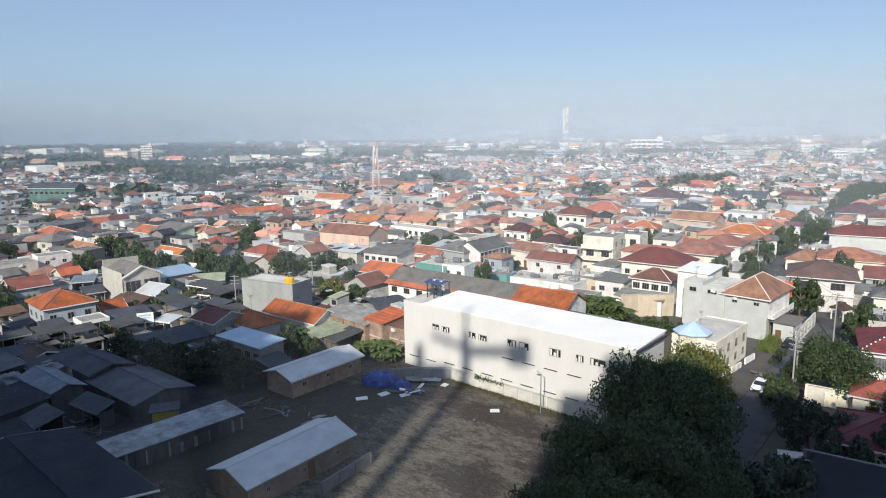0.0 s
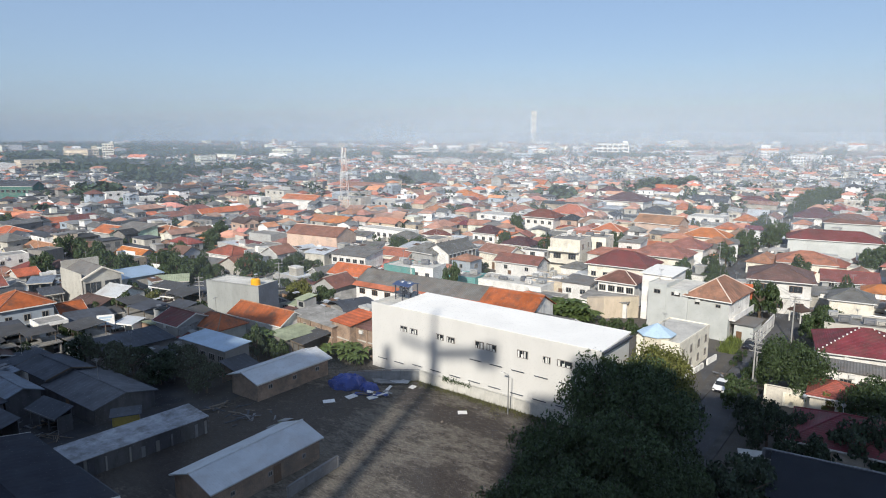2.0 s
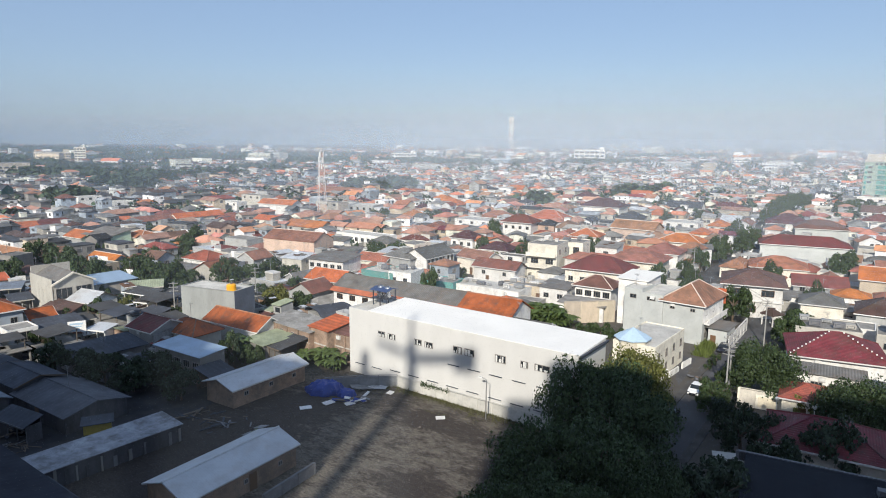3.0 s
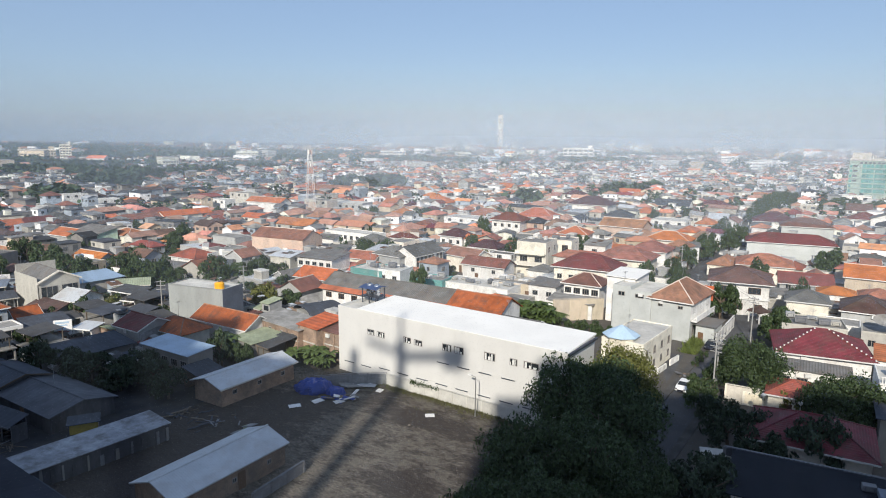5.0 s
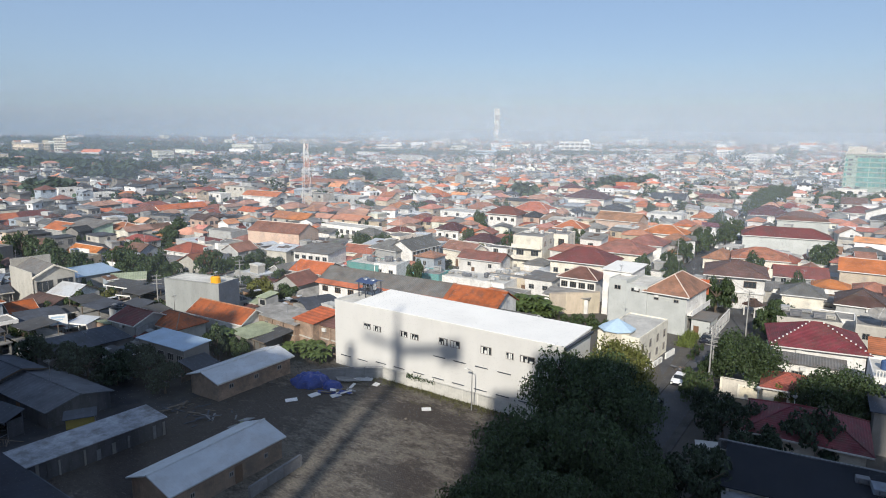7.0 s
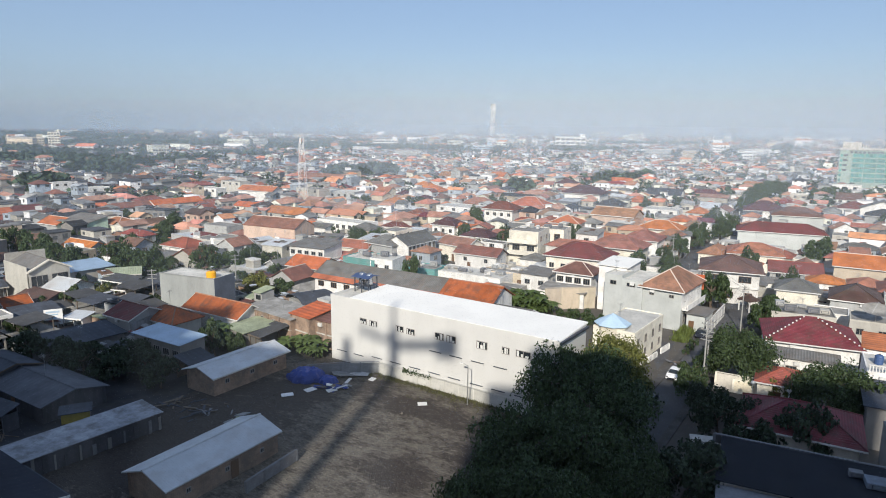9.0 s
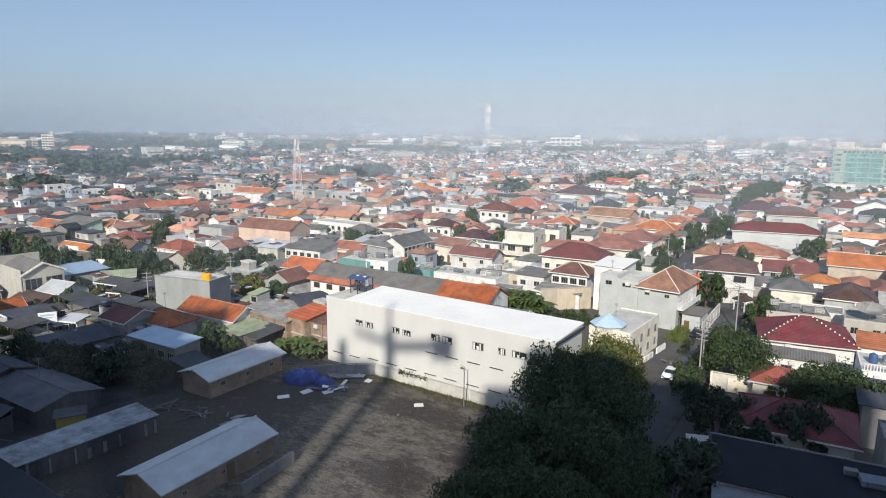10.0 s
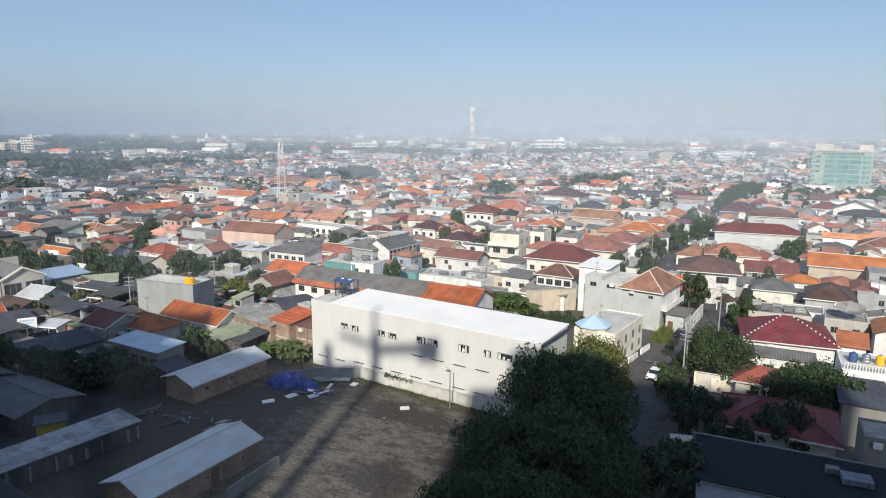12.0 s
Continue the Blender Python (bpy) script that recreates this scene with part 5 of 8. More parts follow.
# ---------------------------------------------------------------- telecom mast
def telecom_mast(x, y, h, label):
    ob = tagged(empty("telecom_mast", x, y, 0, 20), label, "telecom mast")
    for sx, sy in ((-1, -1), (1, -1), (1, 1), (-1, 1)):
        b = bmesh.new()
        tube(b, (sx * 2.1, sy * 2.1, 0), (sx * .75, sy * .75, h), .14, .10, 6)
        part("leg", b, "mast_paint", ob)
    n = 15
    for k in range(n):
        z0, z1 = h * k / n, h * (k + 1) / n
        r0, r1 = 2.1 - 1.35 * k / n, 2.1 - 1.35 * (k + 1) / n
        b = bmesh.new()
        cs0 = [(-r0, -r0, z0), (r0, -r0, z0), (r0, r0, z0), (-r0, r0, z0)]
        cs1 = [(-r1, -r1, z1), (r1, -r1, z1), (r1, r1, z1), (-r1, r1, z1)]
        for i in range(4):
            tube(b, cs0[i], cs1[(i + 1) % 4], .06, .06, 4)
            tube(b, cs0[(i + 1) % 4], cs1[i], .06, .06, 4)
            tube(b, cs1[i], cs1[(i + 1) % 4], .06, .06, 4)
        part("brace", b, "mast_paint" if k % 4 < 2 else "mast_red", ob)
    for k, (z, a) in enumerate(((h - .8, 20), (h - .8, 140), (h - .8, 260), (h - 3, 80), (h - 3, 200), (h - 3, 320), (h - 6, 30), (h - 6, 170))):
        b = bmesh.new()
        box(b, -.28, .28, 1.0, 1.25, -1.2, 1.2)
        an = part("antenna", b, "frame_white", ob)
        an.matrix_basis = pose(0, 0, z, 0, 0, a)
    return ob


material("mast_paint", (.62, .62, .62), rough=0.5, stain=0.1)
material("mast_red", (.62, .34, .25), rough=0.5, stain=0.1)
telecom_mast(-30.7, 301.8, 32.5, "slender grey lattice telecom mast with white panel antennas")
FOOT.append((-30.7, 301.8, 4))

# ---------------------------------------------------------------- trees near by
big = "broad dark green tree filling the kerb side of the street"
# leaves_yellow on the third tree paints the sun on its top
for x, y, h, r, s, m in ((24.6, 73.6, 12.3, 6.8, 1, "leaves_dark"), (29.0, 77.0, 10.8, 5.4, 9, "leaves_dark"), (32.6, 81.0, 10.8, 6.0, 2, "leaves_yellow"), (15.0, 61.0, 10.0, 5.6, 3, "leaves_dark"), (21.7, 60.5, 10.5, 6.0, 4, "leaves_dark"),
                         (10.0, 52.5, 8.5, 4.6, 5, "leaves_dark"), (16.5, 52.5, 8.5, 5.0, 6, "leaves_dark"), (25.0, 57.0, 8.0, 4.5, 7, "leaves_dark"), (27.5, 69.0, 10.5, 6.0, 8, "leaves_dark")):
    tree(x, y, h, r, s, m, "big", big, .12, group="roadside trees")
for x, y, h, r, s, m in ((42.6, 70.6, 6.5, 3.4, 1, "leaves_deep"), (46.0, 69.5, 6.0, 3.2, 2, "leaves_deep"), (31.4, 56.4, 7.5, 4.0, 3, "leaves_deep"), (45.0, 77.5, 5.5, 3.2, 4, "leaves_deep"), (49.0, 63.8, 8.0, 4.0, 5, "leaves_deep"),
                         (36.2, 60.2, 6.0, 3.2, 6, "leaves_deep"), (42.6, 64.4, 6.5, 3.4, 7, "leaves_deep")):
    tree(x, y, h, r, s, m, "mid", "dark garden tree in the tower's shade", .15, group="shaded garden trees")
tree(56.2, 88.5, 9.5, 5.6, 4, "leaves", "big", "round dense green street tree", .1)
tree(59.3, 73.5, 9.0, 5.4, 5, "leaves", "big", "dense green garden tree behind a wall", .1)
tree(63.2, 71.5, 7.5, 4.0, 8, "leaves", "mid", "dense green garden tree behind a wall", .1)
tree(57.2, 79.6, 4.4, 2.2, 6, "leaves_yellow", "small", "small yellow-green garden tree", .1)
for x, y, h, r, s, m, k in ((73.4, 129.0, 9.0, 4.2, 7, "leaves", "mid"), (82.2, 134.0, 5.5, 2.2, 8, "leaves", "small"), (73.8, 110.5, 7, 3.6, 9, "leaves", "mid"), (79.7, 115.5, 7, 3.6, 10, "leaves_dark", "mid"), (77.5, 112.5, 5.0, 2.6, 11, "leaves_yellow", "small"),
                            (110.0, 206.0, 9, 4.4, 13, "leaves", "mid"), (133.5, 238.0, 9, 4.6, 14, "leaves", "mid"), 
                            (131.0, 224.0, 8.5, 4.6, 18, "leaves", "mid"), (193, 308, 10, 6, 19, "leaves", "mid"), (231, 350, 11, 7, 20, "leaves", "mid"), (204, 322, 10, 6, 21, "leaves_dark", "mid"), (215, 338, 10, 6, 22, "leaves", "mid"), (176, 287, 9, 5, 24, "leaves", "mid"),
                            (77.5, 158.5, 7, 3.2, 28, "leaves", "mid"), (74.0, 152.0, 5.5, 2.6, 29, "leaves", "mid"), (70.5, 143.5, 6.5, 3.0, 30, "leaves", "mid"), (184, 296, 9, 5, 32, "leaves", "mid"), (222, 344, 11, 6.5, 33, "leaves_dark", "mid"), (240, 356, 11, 7, 34, "leaves", "mid"), (118.0, 205.0, 8, 4.0, 26, "leaves", "mid")):
    tree(x, y, h, r, s, m, k, "green street tree among the houses", .15, group="street trees")
for x, y, h, r, s, m, k in ((-23.0, 108.6, 4.2, 2.2, 4, "leaves_dark", "mid"), (-24.5, 140.0, 7, 4.0, 5, "leaves_yellow", "mid"), (-19.0, 141.5, 5.5, 3.2, 6, "leaves", "mid"),
                            (-67.9, 174.0, 9, 4.6, 7, "leaves", "mid"), (-60.4, 166.0, 9, 4.6, 8, "leaves", "mid"), (-54.0, 162.0, 9, 4.6, 9, "leaves", "mid"), (-49.0, 160.0, 7.5, 4.0, 10, "leaves", "mid"), (-73.0, 166.0, 8.5, 4.4, 11, "leaves_dark", "mid"), (-41.0, 165.0, 9, 4.2, 12, "leaves", "mid"), (-35.3, 169.0, 7.5, 3.8, 13, "leaves_dark", "mid"), (-31.4, 173.0, 7, 3.6, 14, "leaves", "mid"),
                            (-99.9, 193.0, 10, 5, 15, "leaves", "mid"), (-90.5, 184.0, 10, 5, 16, "leaves_dark", "mid"), (-82.0, 172.0, 9, 5, 17, "leaves_dark", "mid"), (-97.7, 173.0, 8, 4, 18, "leaves", "mid"), (-98.2, 141.0, 7, 4, 19, "leaves_dark", "mid"),
                            (-53.6, 104.5, 6, 3.8, 20, "leaves_deep", "mid"), (-46.6, 101.2, 6, 3.8, 21, "leaves_deep", "mid"), (-39.0, 97.5, 5.5, 3.8, 22, "leaves_deep", "mid"), (-34.6, 98.0, 5.5, 3.6, 23, "leaves_deep", "mid"), (-30.8, 93.6, 5, 3.0, 24, "leaves_deep", "mid"), (-43.5, 99.0, 6, 3.8, 25, "leaves_deep", "mid"), (-37.5, 100.5, 5.5, 3.5, 27, "leaves_deep", "mid"),
                            (-56.2, 141.0, 5.5, 2.6, 28, "leaves_yellow", "small"), (-64.5, 132.5, 4.5, 2.0, 41, "leaves", "small"), (-50.0, 144.0, 5, 2.2, 42, "leaves", "small"), (-44.5, 135.0, 4.5, 2.0, 43, "leaves_dark", "small"), (-84.0, 137.0, 5.5, 2.6, 44, "leaves_dark", "small"), (-92.0, 131.0, 5, 2.4, 45, "leaves_dark", "small"), (-60.3, 134.5, 6, 2.8, 29, "leaves", "small"), (-60.5, 114.5, 5.5, 2.4, 30, "leaves", "small"), (19.4, 287.0, 9, 6, 31, "leaves", "mid"), (-4.3, 204.0, 7, 4, 32, "leaves", "mid"), (2.0, 203.0, 7, 4, 33, "leaves", "mid"), (66.7, 203.0, 9, 3.6, 34, "leaves_dark", "mid"),
                            (41.0, 192.0, 8, 3.6, 35, "leaves", "mid"), (19.0, 173.0, 5, 3, 36, "leaves", "mid"), (30.6, 191.0, 6, 3.4, 37, "leaves_yellow", "mid"), (-68.6, 233.0, 8, 5, 38, "leaves", "mid"), (125.3, 166.0, 9.5, 5.2, 39, "leaves_dark", "mid"), (164.0, 229.0, 9, 3.5, 40, "leaves", "mid")):
    tree(x, y, h, r, s, m, k, "leafy green tree between the old houses", .15, group="garden trees")

for k, (x, y) in enumerate(((79.5, 165.0), (92.0, 182.0), (103.4, 196.0), (213.2, 338.1), (245.1, 373.6), (234.7, 382.7), (282.3, 439.3))):
    tree(x, y, 7.5 + .5 * (k % 4), 3.3 + .35 * (k % 3), 50 + k, "leaves_dark" if k % 3 else "leaves", "mid", "full green tree along the side street", .12, True, "street trees")

rt = random.Random(31)
p0, way, out = leg_frame(ROAD_LEGS[2])
for k in range(3):
    q = p0 + way * (95 + 75 * k + rt.uniform(-4, 4)) + out * (rt.choice((-1, 1)) * rt.uniform(3.6, 6.0))
    tree(q.x, q.y, rt.uniform(6.0, 8.5), rt.uniform(2.8, 4.2), 70 + k, rt.choice(("leaves_dark", "leaves", "leaves_dark")), "mid", "full green tree along the side street", .1, True, "street trees")


def banana_clump(x, y, h, r, n, seed, label):
    ob = tagged(empty("banana_clump", x, y), label, "banana plant", "banana plants")
    rr = random.Random(seed)
    for k in range(n):
        b = bmesh.new()
        a, d = rr.uniform(0, math.tau), r * math.sqrt(rr.random())
        px, py, hh = d * math.cos(a), d * math.sin(a), h * rr.uniform(.16, .78)
        tube(b, (px, py, 0), (px, py, hh), .12, .07, 6)
        part("stem", b, "leaves", ob)
        for q in range(7):
            b = bmesh.new()
            t = q * math.tau / 7 + rr.uniform(-.4, .4)
            ln, w = rr.uniform(1.9, 2.9), rr.uniform(.3, .45)
            ux, uy = math.cos(t), math.sin(t)
            pts = []
            for s in range(5):
                f = s / 4
                z = hh + ln * (.75 * f - .7 * f * f)
                ww = w * math.sin(math.pi * (.12 + .83 * f))
                cx, cy = px + ux * ln * f * .8, py + uy * ln * f * .8
                pts.append((b.verts.new((cx - uy * ww, cy + ux * ww, z)), b.verts.new((cx, cy, z + .06)), b.verts.new((cx + uy * ww, cy - ux * ww, z))))
            for s in range(4):
                for i in (0, 1):
                    b.faces.new([pts[s][i], pts[s][i + 1], pts[s + 1][i + 1], pts[s + 1][i]])
            part("leaf", b, "leaves_banana", ob)
    return ob


FOOT += [(38, 96, 7), (44, 94, 6), (33, 101, 5), (47, 90, 5), (33.0, 129.0, 7), (40, 121, 5), (30, 123, 6), (35, 117, 6), (27, 129, 4), (46, 96, 6), (42, 109, 5), (36, 106, 5), (50, 101, 5), (57, 109, 4), (-236, 370, 14), (-222, 371, 10), (-208, 372, 8), (-240, 358, 9), (-219, 356, 8), (74, 150, 7), (69, 141, 6), (81, 160, 6)]
for k, (x, y) in enumerate(((29.5, 131.0), (32.0, 129.3), (34.5, 127.6), (31.5, 131.5), (34.0, 129.8), (36.0, 127.5))):
    banana_clump(x, y, 5.0, 1.7, 10, k, "clump of broad-leaved banana plants behind the hall")
for k, (x, y, h) in enumerate(((-13.8, 109.0, 3.2), (-11.6, 107.2, 3.2), (-9.6, 105.4, 3.0), (-27.2, 113.4, 4.6), (-25.0, 111.0, 4.4))):
    banana_clump(x, y, h, 1.5, 9, 20 + k, "dense clump of green banana plants between sheds")
for x, y, r in ((55.6, 103.2, .8), (57.6, 105.6, .9), (53.8, 101.2, .7), (49.2, 90.8, 1.9), (47.6, 86.6, 2.3), (45.3, 83.4, 2.2), (52.8, 92.8, 2.0), (54.8, 95.0, 1.8), (41.2, 120.0, 2.2), (38.6, 122.3, 1.8), (43.6, 118.0, 1.8)):
    tree(x, y, 1.6 * r, r, 3, "leaves", "small", "low green bush beside a wall", .05, False, "bushes")


# ---------------------------------------------------------------- the city beyond
def free(x, y, r, k=0.85):
    if on_road(x, y, r):
        return False
    for fx, fy, fr in FOOT:
        if abs(fx - x) < r + fr and abs(fy - y) < r + fr and math.hypot(fx - x, fy - y) < (r + fr) * k:
            return False
    return True


def in_yard(x, y):
    """The open ground before the tower: the yard, the lane and the shaded gardens."""
    dx, dy = x - WB[0], y - WB[1]
    lx, ly = .752 * dx - .659 * dy, .659 * dx + .752 * dy
    return (-24 < lx < 52 and ly < 6) or math.hypot(x, y) < 66 or (y < 88 and 0 < x < 70)


class Bulk:
    """Many small buildings joined into one mesh, with a material slot for each colour."""

    def __init__(self):
        self.v, self.f, self.m, self.slots = [], [], [], []

    def slot(self, name):
        if name not in self.slots:
            self.slots.append(name)
        return self.slots.index(name)

    def add(self, pts, faces, mat):
        i, s = len(self.v), self.slot(mat)
        self.v += pts
        self.f += [tuple(i + k for k in f) for f in faces]
        self.m += [s] * len(faces)

    def build(self, name, label, category):
        me = bpy.data.meshes.new(name)
        me.from_pydata(self.v, [], self.f)
        for s in self.slots:
            me.materials.append(MATS[s])
        me.polygons.foreach_set("material_index", self.m)
        me.update()
        return tagged(new(name, me), label, category, kind="stuff")


BOX_F = ((0, 1, 5, 4), (1, 3, 7, 5), (3, 2, 6, 7), (2, 0, 4, 6), (4, 5, 7, 6))


def bulk_house(B, x, y, w, d, h, rot, roof, rise, wall, roof_mat, windows):
    c, s = math.cos(rot), math.sin(rot)

    def T(px, py, pz):
        return (x + px * c - py * s, y + px * s + py * c, pz)
    hw, hd = w / 2, d / 2
    B.add([T(px, py, pz) for pz in (0, h) for py in (-hd, hd) for px in (-hw, hw)], BOX_F, wall)
    a, e = hw + .45, hd + .45
    if roof == "flat":
        B.add([T(px, py, pz) for pz in (h + .004, h + .35) for py in (-hd - .1, hd + .1) for px in (-hw - .1, hw + .1)], BOX_F, wall if roof_mat == "wall" else roof_mat)
    elif roof == "shed":
        B.add([T(-a, -e, h), T(a, -e, h), T(a, e, h + rise), T(-a, e, h + rise), T(-a, -e, h - .15), T(a, -e, h - .15), T(a, e, h - .15), T(-a, e, h - .15)],
              ((0, 1, 2, 3), (4, 5, 1, 0), (5, 6, 2, 1), (6, 7, 3, 2), (7, 4, 0, 3)), roof_mat)
    elif roof == "gable":
        B.add([T(-a, -e, h - .1), T(a, -e, h - .1), T(a, e, h - .1), T(-a, e, h - .1), T(-a, 0, h + rise), T(a, 0, h + rise)],
              ((0, 1, 5, 4), (2, 3, 4, 5)), roof_mat)
        B.add([T(-hw, -hd, h), T(-hw, hd, h), T(-hw, 0, h + rise - .15), T(hw, -hd, h), T(hw, hd, h), T(hw, 0, h + rise - .15)], ((0, 2, 1), (3, 4, 5)), wall)
    else:
        g = max(0.05, (w - d) / 2)
        B.add([T(-a, -e, h - .1), T(a, -e, h - .1), T(a, e, h - .1), T(-a, e, h - .1), T(-g, 0, h + rise), T(g, 0, h + rise),
               T(-a, -e, h - .25), T(a, -e, h - .25), T(a, e, h - .25), T(-a, e, h - .25)],
              ((0, 1, 5, 4), (1, 2, 5), (2, 3, 4, 5), (3, 0, 4), (6, 7, 1, 0), (7, 8, 2, 1), (8, 9, 3, 2), (9, 6, 0, 3)), roof_mat)
    for (u, z, side, ww, wh) in windows:
        if side == "F":
            q = [(u - ww / 2, -hd - .05), (u + ww / 2, -hd - .05), (u - ww / 2, -hd + .02), (u + ww / 2, -hd + .02)]
        elif side == "R":
            q = [(hw + .05, u - ww / 2), (hw + .05, u + ww / 2), (hw - .02, u - ww / 2), (hw - .02, u + ww / 2)]
        else:
            q = [(-hw - .05, u + ww / 2), (-hw - .05, u - ww / 2), (-hw + .02, u + ww / 2), (-hw + .02, u - ww / 2)]
        B.add([T(px, py, pz) for pz in (z, z + wh) for px, py in q], BOX_F, "far_window")


WALL_MIX = ["white"] * 15 + ["cream"] * 4 + ["grey"] * 6 + ["weathered"] * 6 + ["bluegrey"] * 2 + ["beige"] * 3 + ["pink"]
ROOF_MIX = ["orange"] * 10 + ["salmon"] * 5 + ["red"] * 2 + ["clay"] * 8 + ["brown"] * 4 + ["darkred"] * 2 + ["maroon"] + ["grey"] * 2 + ["slate"]
WALL_OLD = ["grey"] * 4 + ["weathered"] * 3 + ["bluegrey"] * 4 + ["beige"] + ["white"] * 2 + ["dim"] * 7
OLD_MIX = ["brown"] * 2 + ["red"] * 2 + ["darkred"] * 4 + ["grey"] * 5 + ["clay"] + ["orange"] * 3 + ["slate"] * 5 + ["darkbrown"] * 5
SHEET_MIX = ["far_concrete"] * 4 + ["far_metal"] * 3 + ["far_asbestos"] * 5
rc = random.Random(11)


def draw_house(x, y, dist, scale=1.0):
    """The random traits of one small city house."""
    az = math.degrees(math.atan2(x, y))
    right = min(1, max(0, (az + 20) / 22))          # the quarters east of the mast are newer, with more clay tiles
    tiled = rc.random() < .47 + .1 * right
    w, d = rc.uniform(4.2, 9.5) * scale, rc.uniform(4, 7.4) * scale
    if rc.random() < .16:
        w = rc.uniform(10, 16) * scale            # a terrace under one roof
    st = rc.random()
    h = rc.uniform(2.7, 3.7) if st < .64 else rc.uniform(5.0, 6.4) if st < .96 or dist < 330 else rc.uniform(7.5, 9.5)
    rot = radians((G if rc.random() < .55 else G + 90) + rc.gauss(0, 7))
    if tiled:
        roof = "hip" if rc.random() < .55 else "gable"
        rise = d * rc.uniform(.2, .3)
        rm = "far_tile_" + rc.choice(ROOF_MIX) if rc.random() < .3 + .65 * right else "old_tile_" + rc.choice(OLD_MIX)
    else:
        roof = rc.choice(("flat", "flat", "shed", "gable"))
        rise = rc.uniform(.5, 1.3)
        rm = "wall" if roof == "flat" and rc.random() < .15 + .4 * right else rc.choice(SHEET_MIX if rc.random() < .25 + .7 * right else ["far_asbestos", "old_tile_slate"])
    if roof == "hip" and d > w:
        w, d = d, w
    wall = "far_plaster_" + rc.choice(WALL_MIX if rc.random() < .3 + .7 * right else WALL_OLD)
    wins = []
    if dist < 900:
        sides = "FR" if math.sin(rot) < 0 else "FL"
        for fl in range(1 if h < 5 else 2 if h < 8 else 3):
            for side in sides:
                span = w if side == "F" else d
                n = rc.randint(1, 3)
                for k in range(n):
                    if rc.random() < .55:
                        wins.append(((k + .5) / n * span - span / 2 + rc.uniform(-.4, .4), fl * 3.0 + 1.0, side, rc.uniform(.9, 1.9), rc.uniform(.9, 1.5)))
    return w, d, h, rot, roof, rise, wall, rm, wins


PARK = [(-312, 645, 40, 28), (-238, 617, 32, 18), (-195, 501, 24, 14), (-176, 367, 18, 10), (-6, 490, 26, 18), (82, 366, 10, 7), (-450, 715, 75, 28), (-350, 775, 105, 26), (-206, 553, 32, 12), (-183, 392, 14, 5), (-570, 900, 150, 36), (-170, 643, 30, 14), (-150, 760, 40, 18), (-90, 1010, 65, 30), (25, 1020, 75, 28), (165, 415, 20, 14), (-560, 1090, 160, 40),
        (-150, 1150, 180, 45), (120, 980, 90, 30), (330, 1000, 60, 25), (-420, 1250, 260, 60), (700, 1500, 120, 40), (-600, 620, 120, 25), (450, 1550, 200, 30), (-60, 1500, 300, 40), (-1100, 2050, 420, 90), (-700, 1700, 260, 60)]


def park_at(x, y):
    for px, py, a, c in PARK:
        if ((x - px) / a) ** 2 + ((y - py) / c) ** 2 < 1:
            return True
    return False


def leafy(B, x, y, z, r, h, n, rs, mat):
    """A rough far tree crown of n leaf clumps."""
    for k in range(n):
        a, q = rs.uniform(0, math.tau), rs.gauss(0, 1)
        zz = rs.uniform(-1, 1)
        rr = math.sqrt(1 - zz * zz) * rs.uniform(.55, 1.05)
        cx, cy, cz = x + r * rr * math.cos(a), y + r * rr * math.sin(a), z + h * .5 + h * .45 * zz
        s = r * (rs.uniform(.14, .28) if n > 50 else rs.uniform(.2, .36))
        t1, t2 = rs.uniform(0, math.tau), rs.uniform(-.6, .9)
        ux, uy, uz = math.cos(t1) * s, math.sin(t1) * s, rs.uniform(-.3, .3) * s
        vx, vy, vz = -math.sin(t1) * s * math.cos(t2), math.cos(t1) * s * math.cos(t2), s * math.sin(t2 + .5)
        B.add([(cx - ux, cy - uy, cz - uz), (cx + vx, cy + vy, cz + vz), (cx + ux, cy + uy, cz + uz), (cx - vx, cy - vy, cz - vz)], ((0, 1, 2, 3),), mat)


def extras(B, x, y, w, d, h, rot, wall):
    """What grows on a small house: a lean-to, a yard wall, a roof tank or a stair head."""
    c, s = math.cos(rot), math.sin(rot)

    def at(lx, ly):
        return x + lx * c - ly * s, y + lx * s + ly * c
    if rc.random() < .6:
        ax, ay = at(rc.choice((-1, 1)) * (w / 2 - rc.uniform(0, 2)), -d / 2 - 1.3)
        bulk_house(B, ax, ay, rc.uniform(2.5, 5), rc.uniform(2, 3), rc.uniform(2.2, 2.9), rot, "shed", .45, wall, rc.choice(SHEET_MIX + ["far_tile_orange", "far_tile_brown"]), ())
    if rc.random() < .35:
        ax, ay = at(rc.uniform(-1, 1), -d / 2 - rc.uniform(2.5, 3.5))
        bulk_house(B, ax, ay, w * rc.uniform(.6, 1), .18, rc.uniform(1.4, 2.2), rot, "flat", 0, wall, "wall", ())
    if rc.random() < .16:
        ax, ay = at(rc.uniform(-.3, .3) * w, rc.uniform(-.2, .3) * d)
        bulk_house(B, ax, ay, rc.uniform(2.0, 3.6), rc.uniform(1.8, 3), h + rc.uniform(.9, 2.3), rot, "flat", 0, rc.choice((wall, "far_plaster_white", "far_plaster_grey")), "far_concrete", ())


# ---------------------------------------------------------------- small things: the yard, the street, the roofs
def wall_point(lx, ly, z=0.0):
    """A point by the white hall's own frame: lx along its front from the far corner, ly out behind it."""
    c, s = math.cos(radians(WB[2])), math.sin(radians(WB[2]))
    return Vector((WB[0] + lx * c - ly * s, WB[1] + lx * s + ly * c, z))


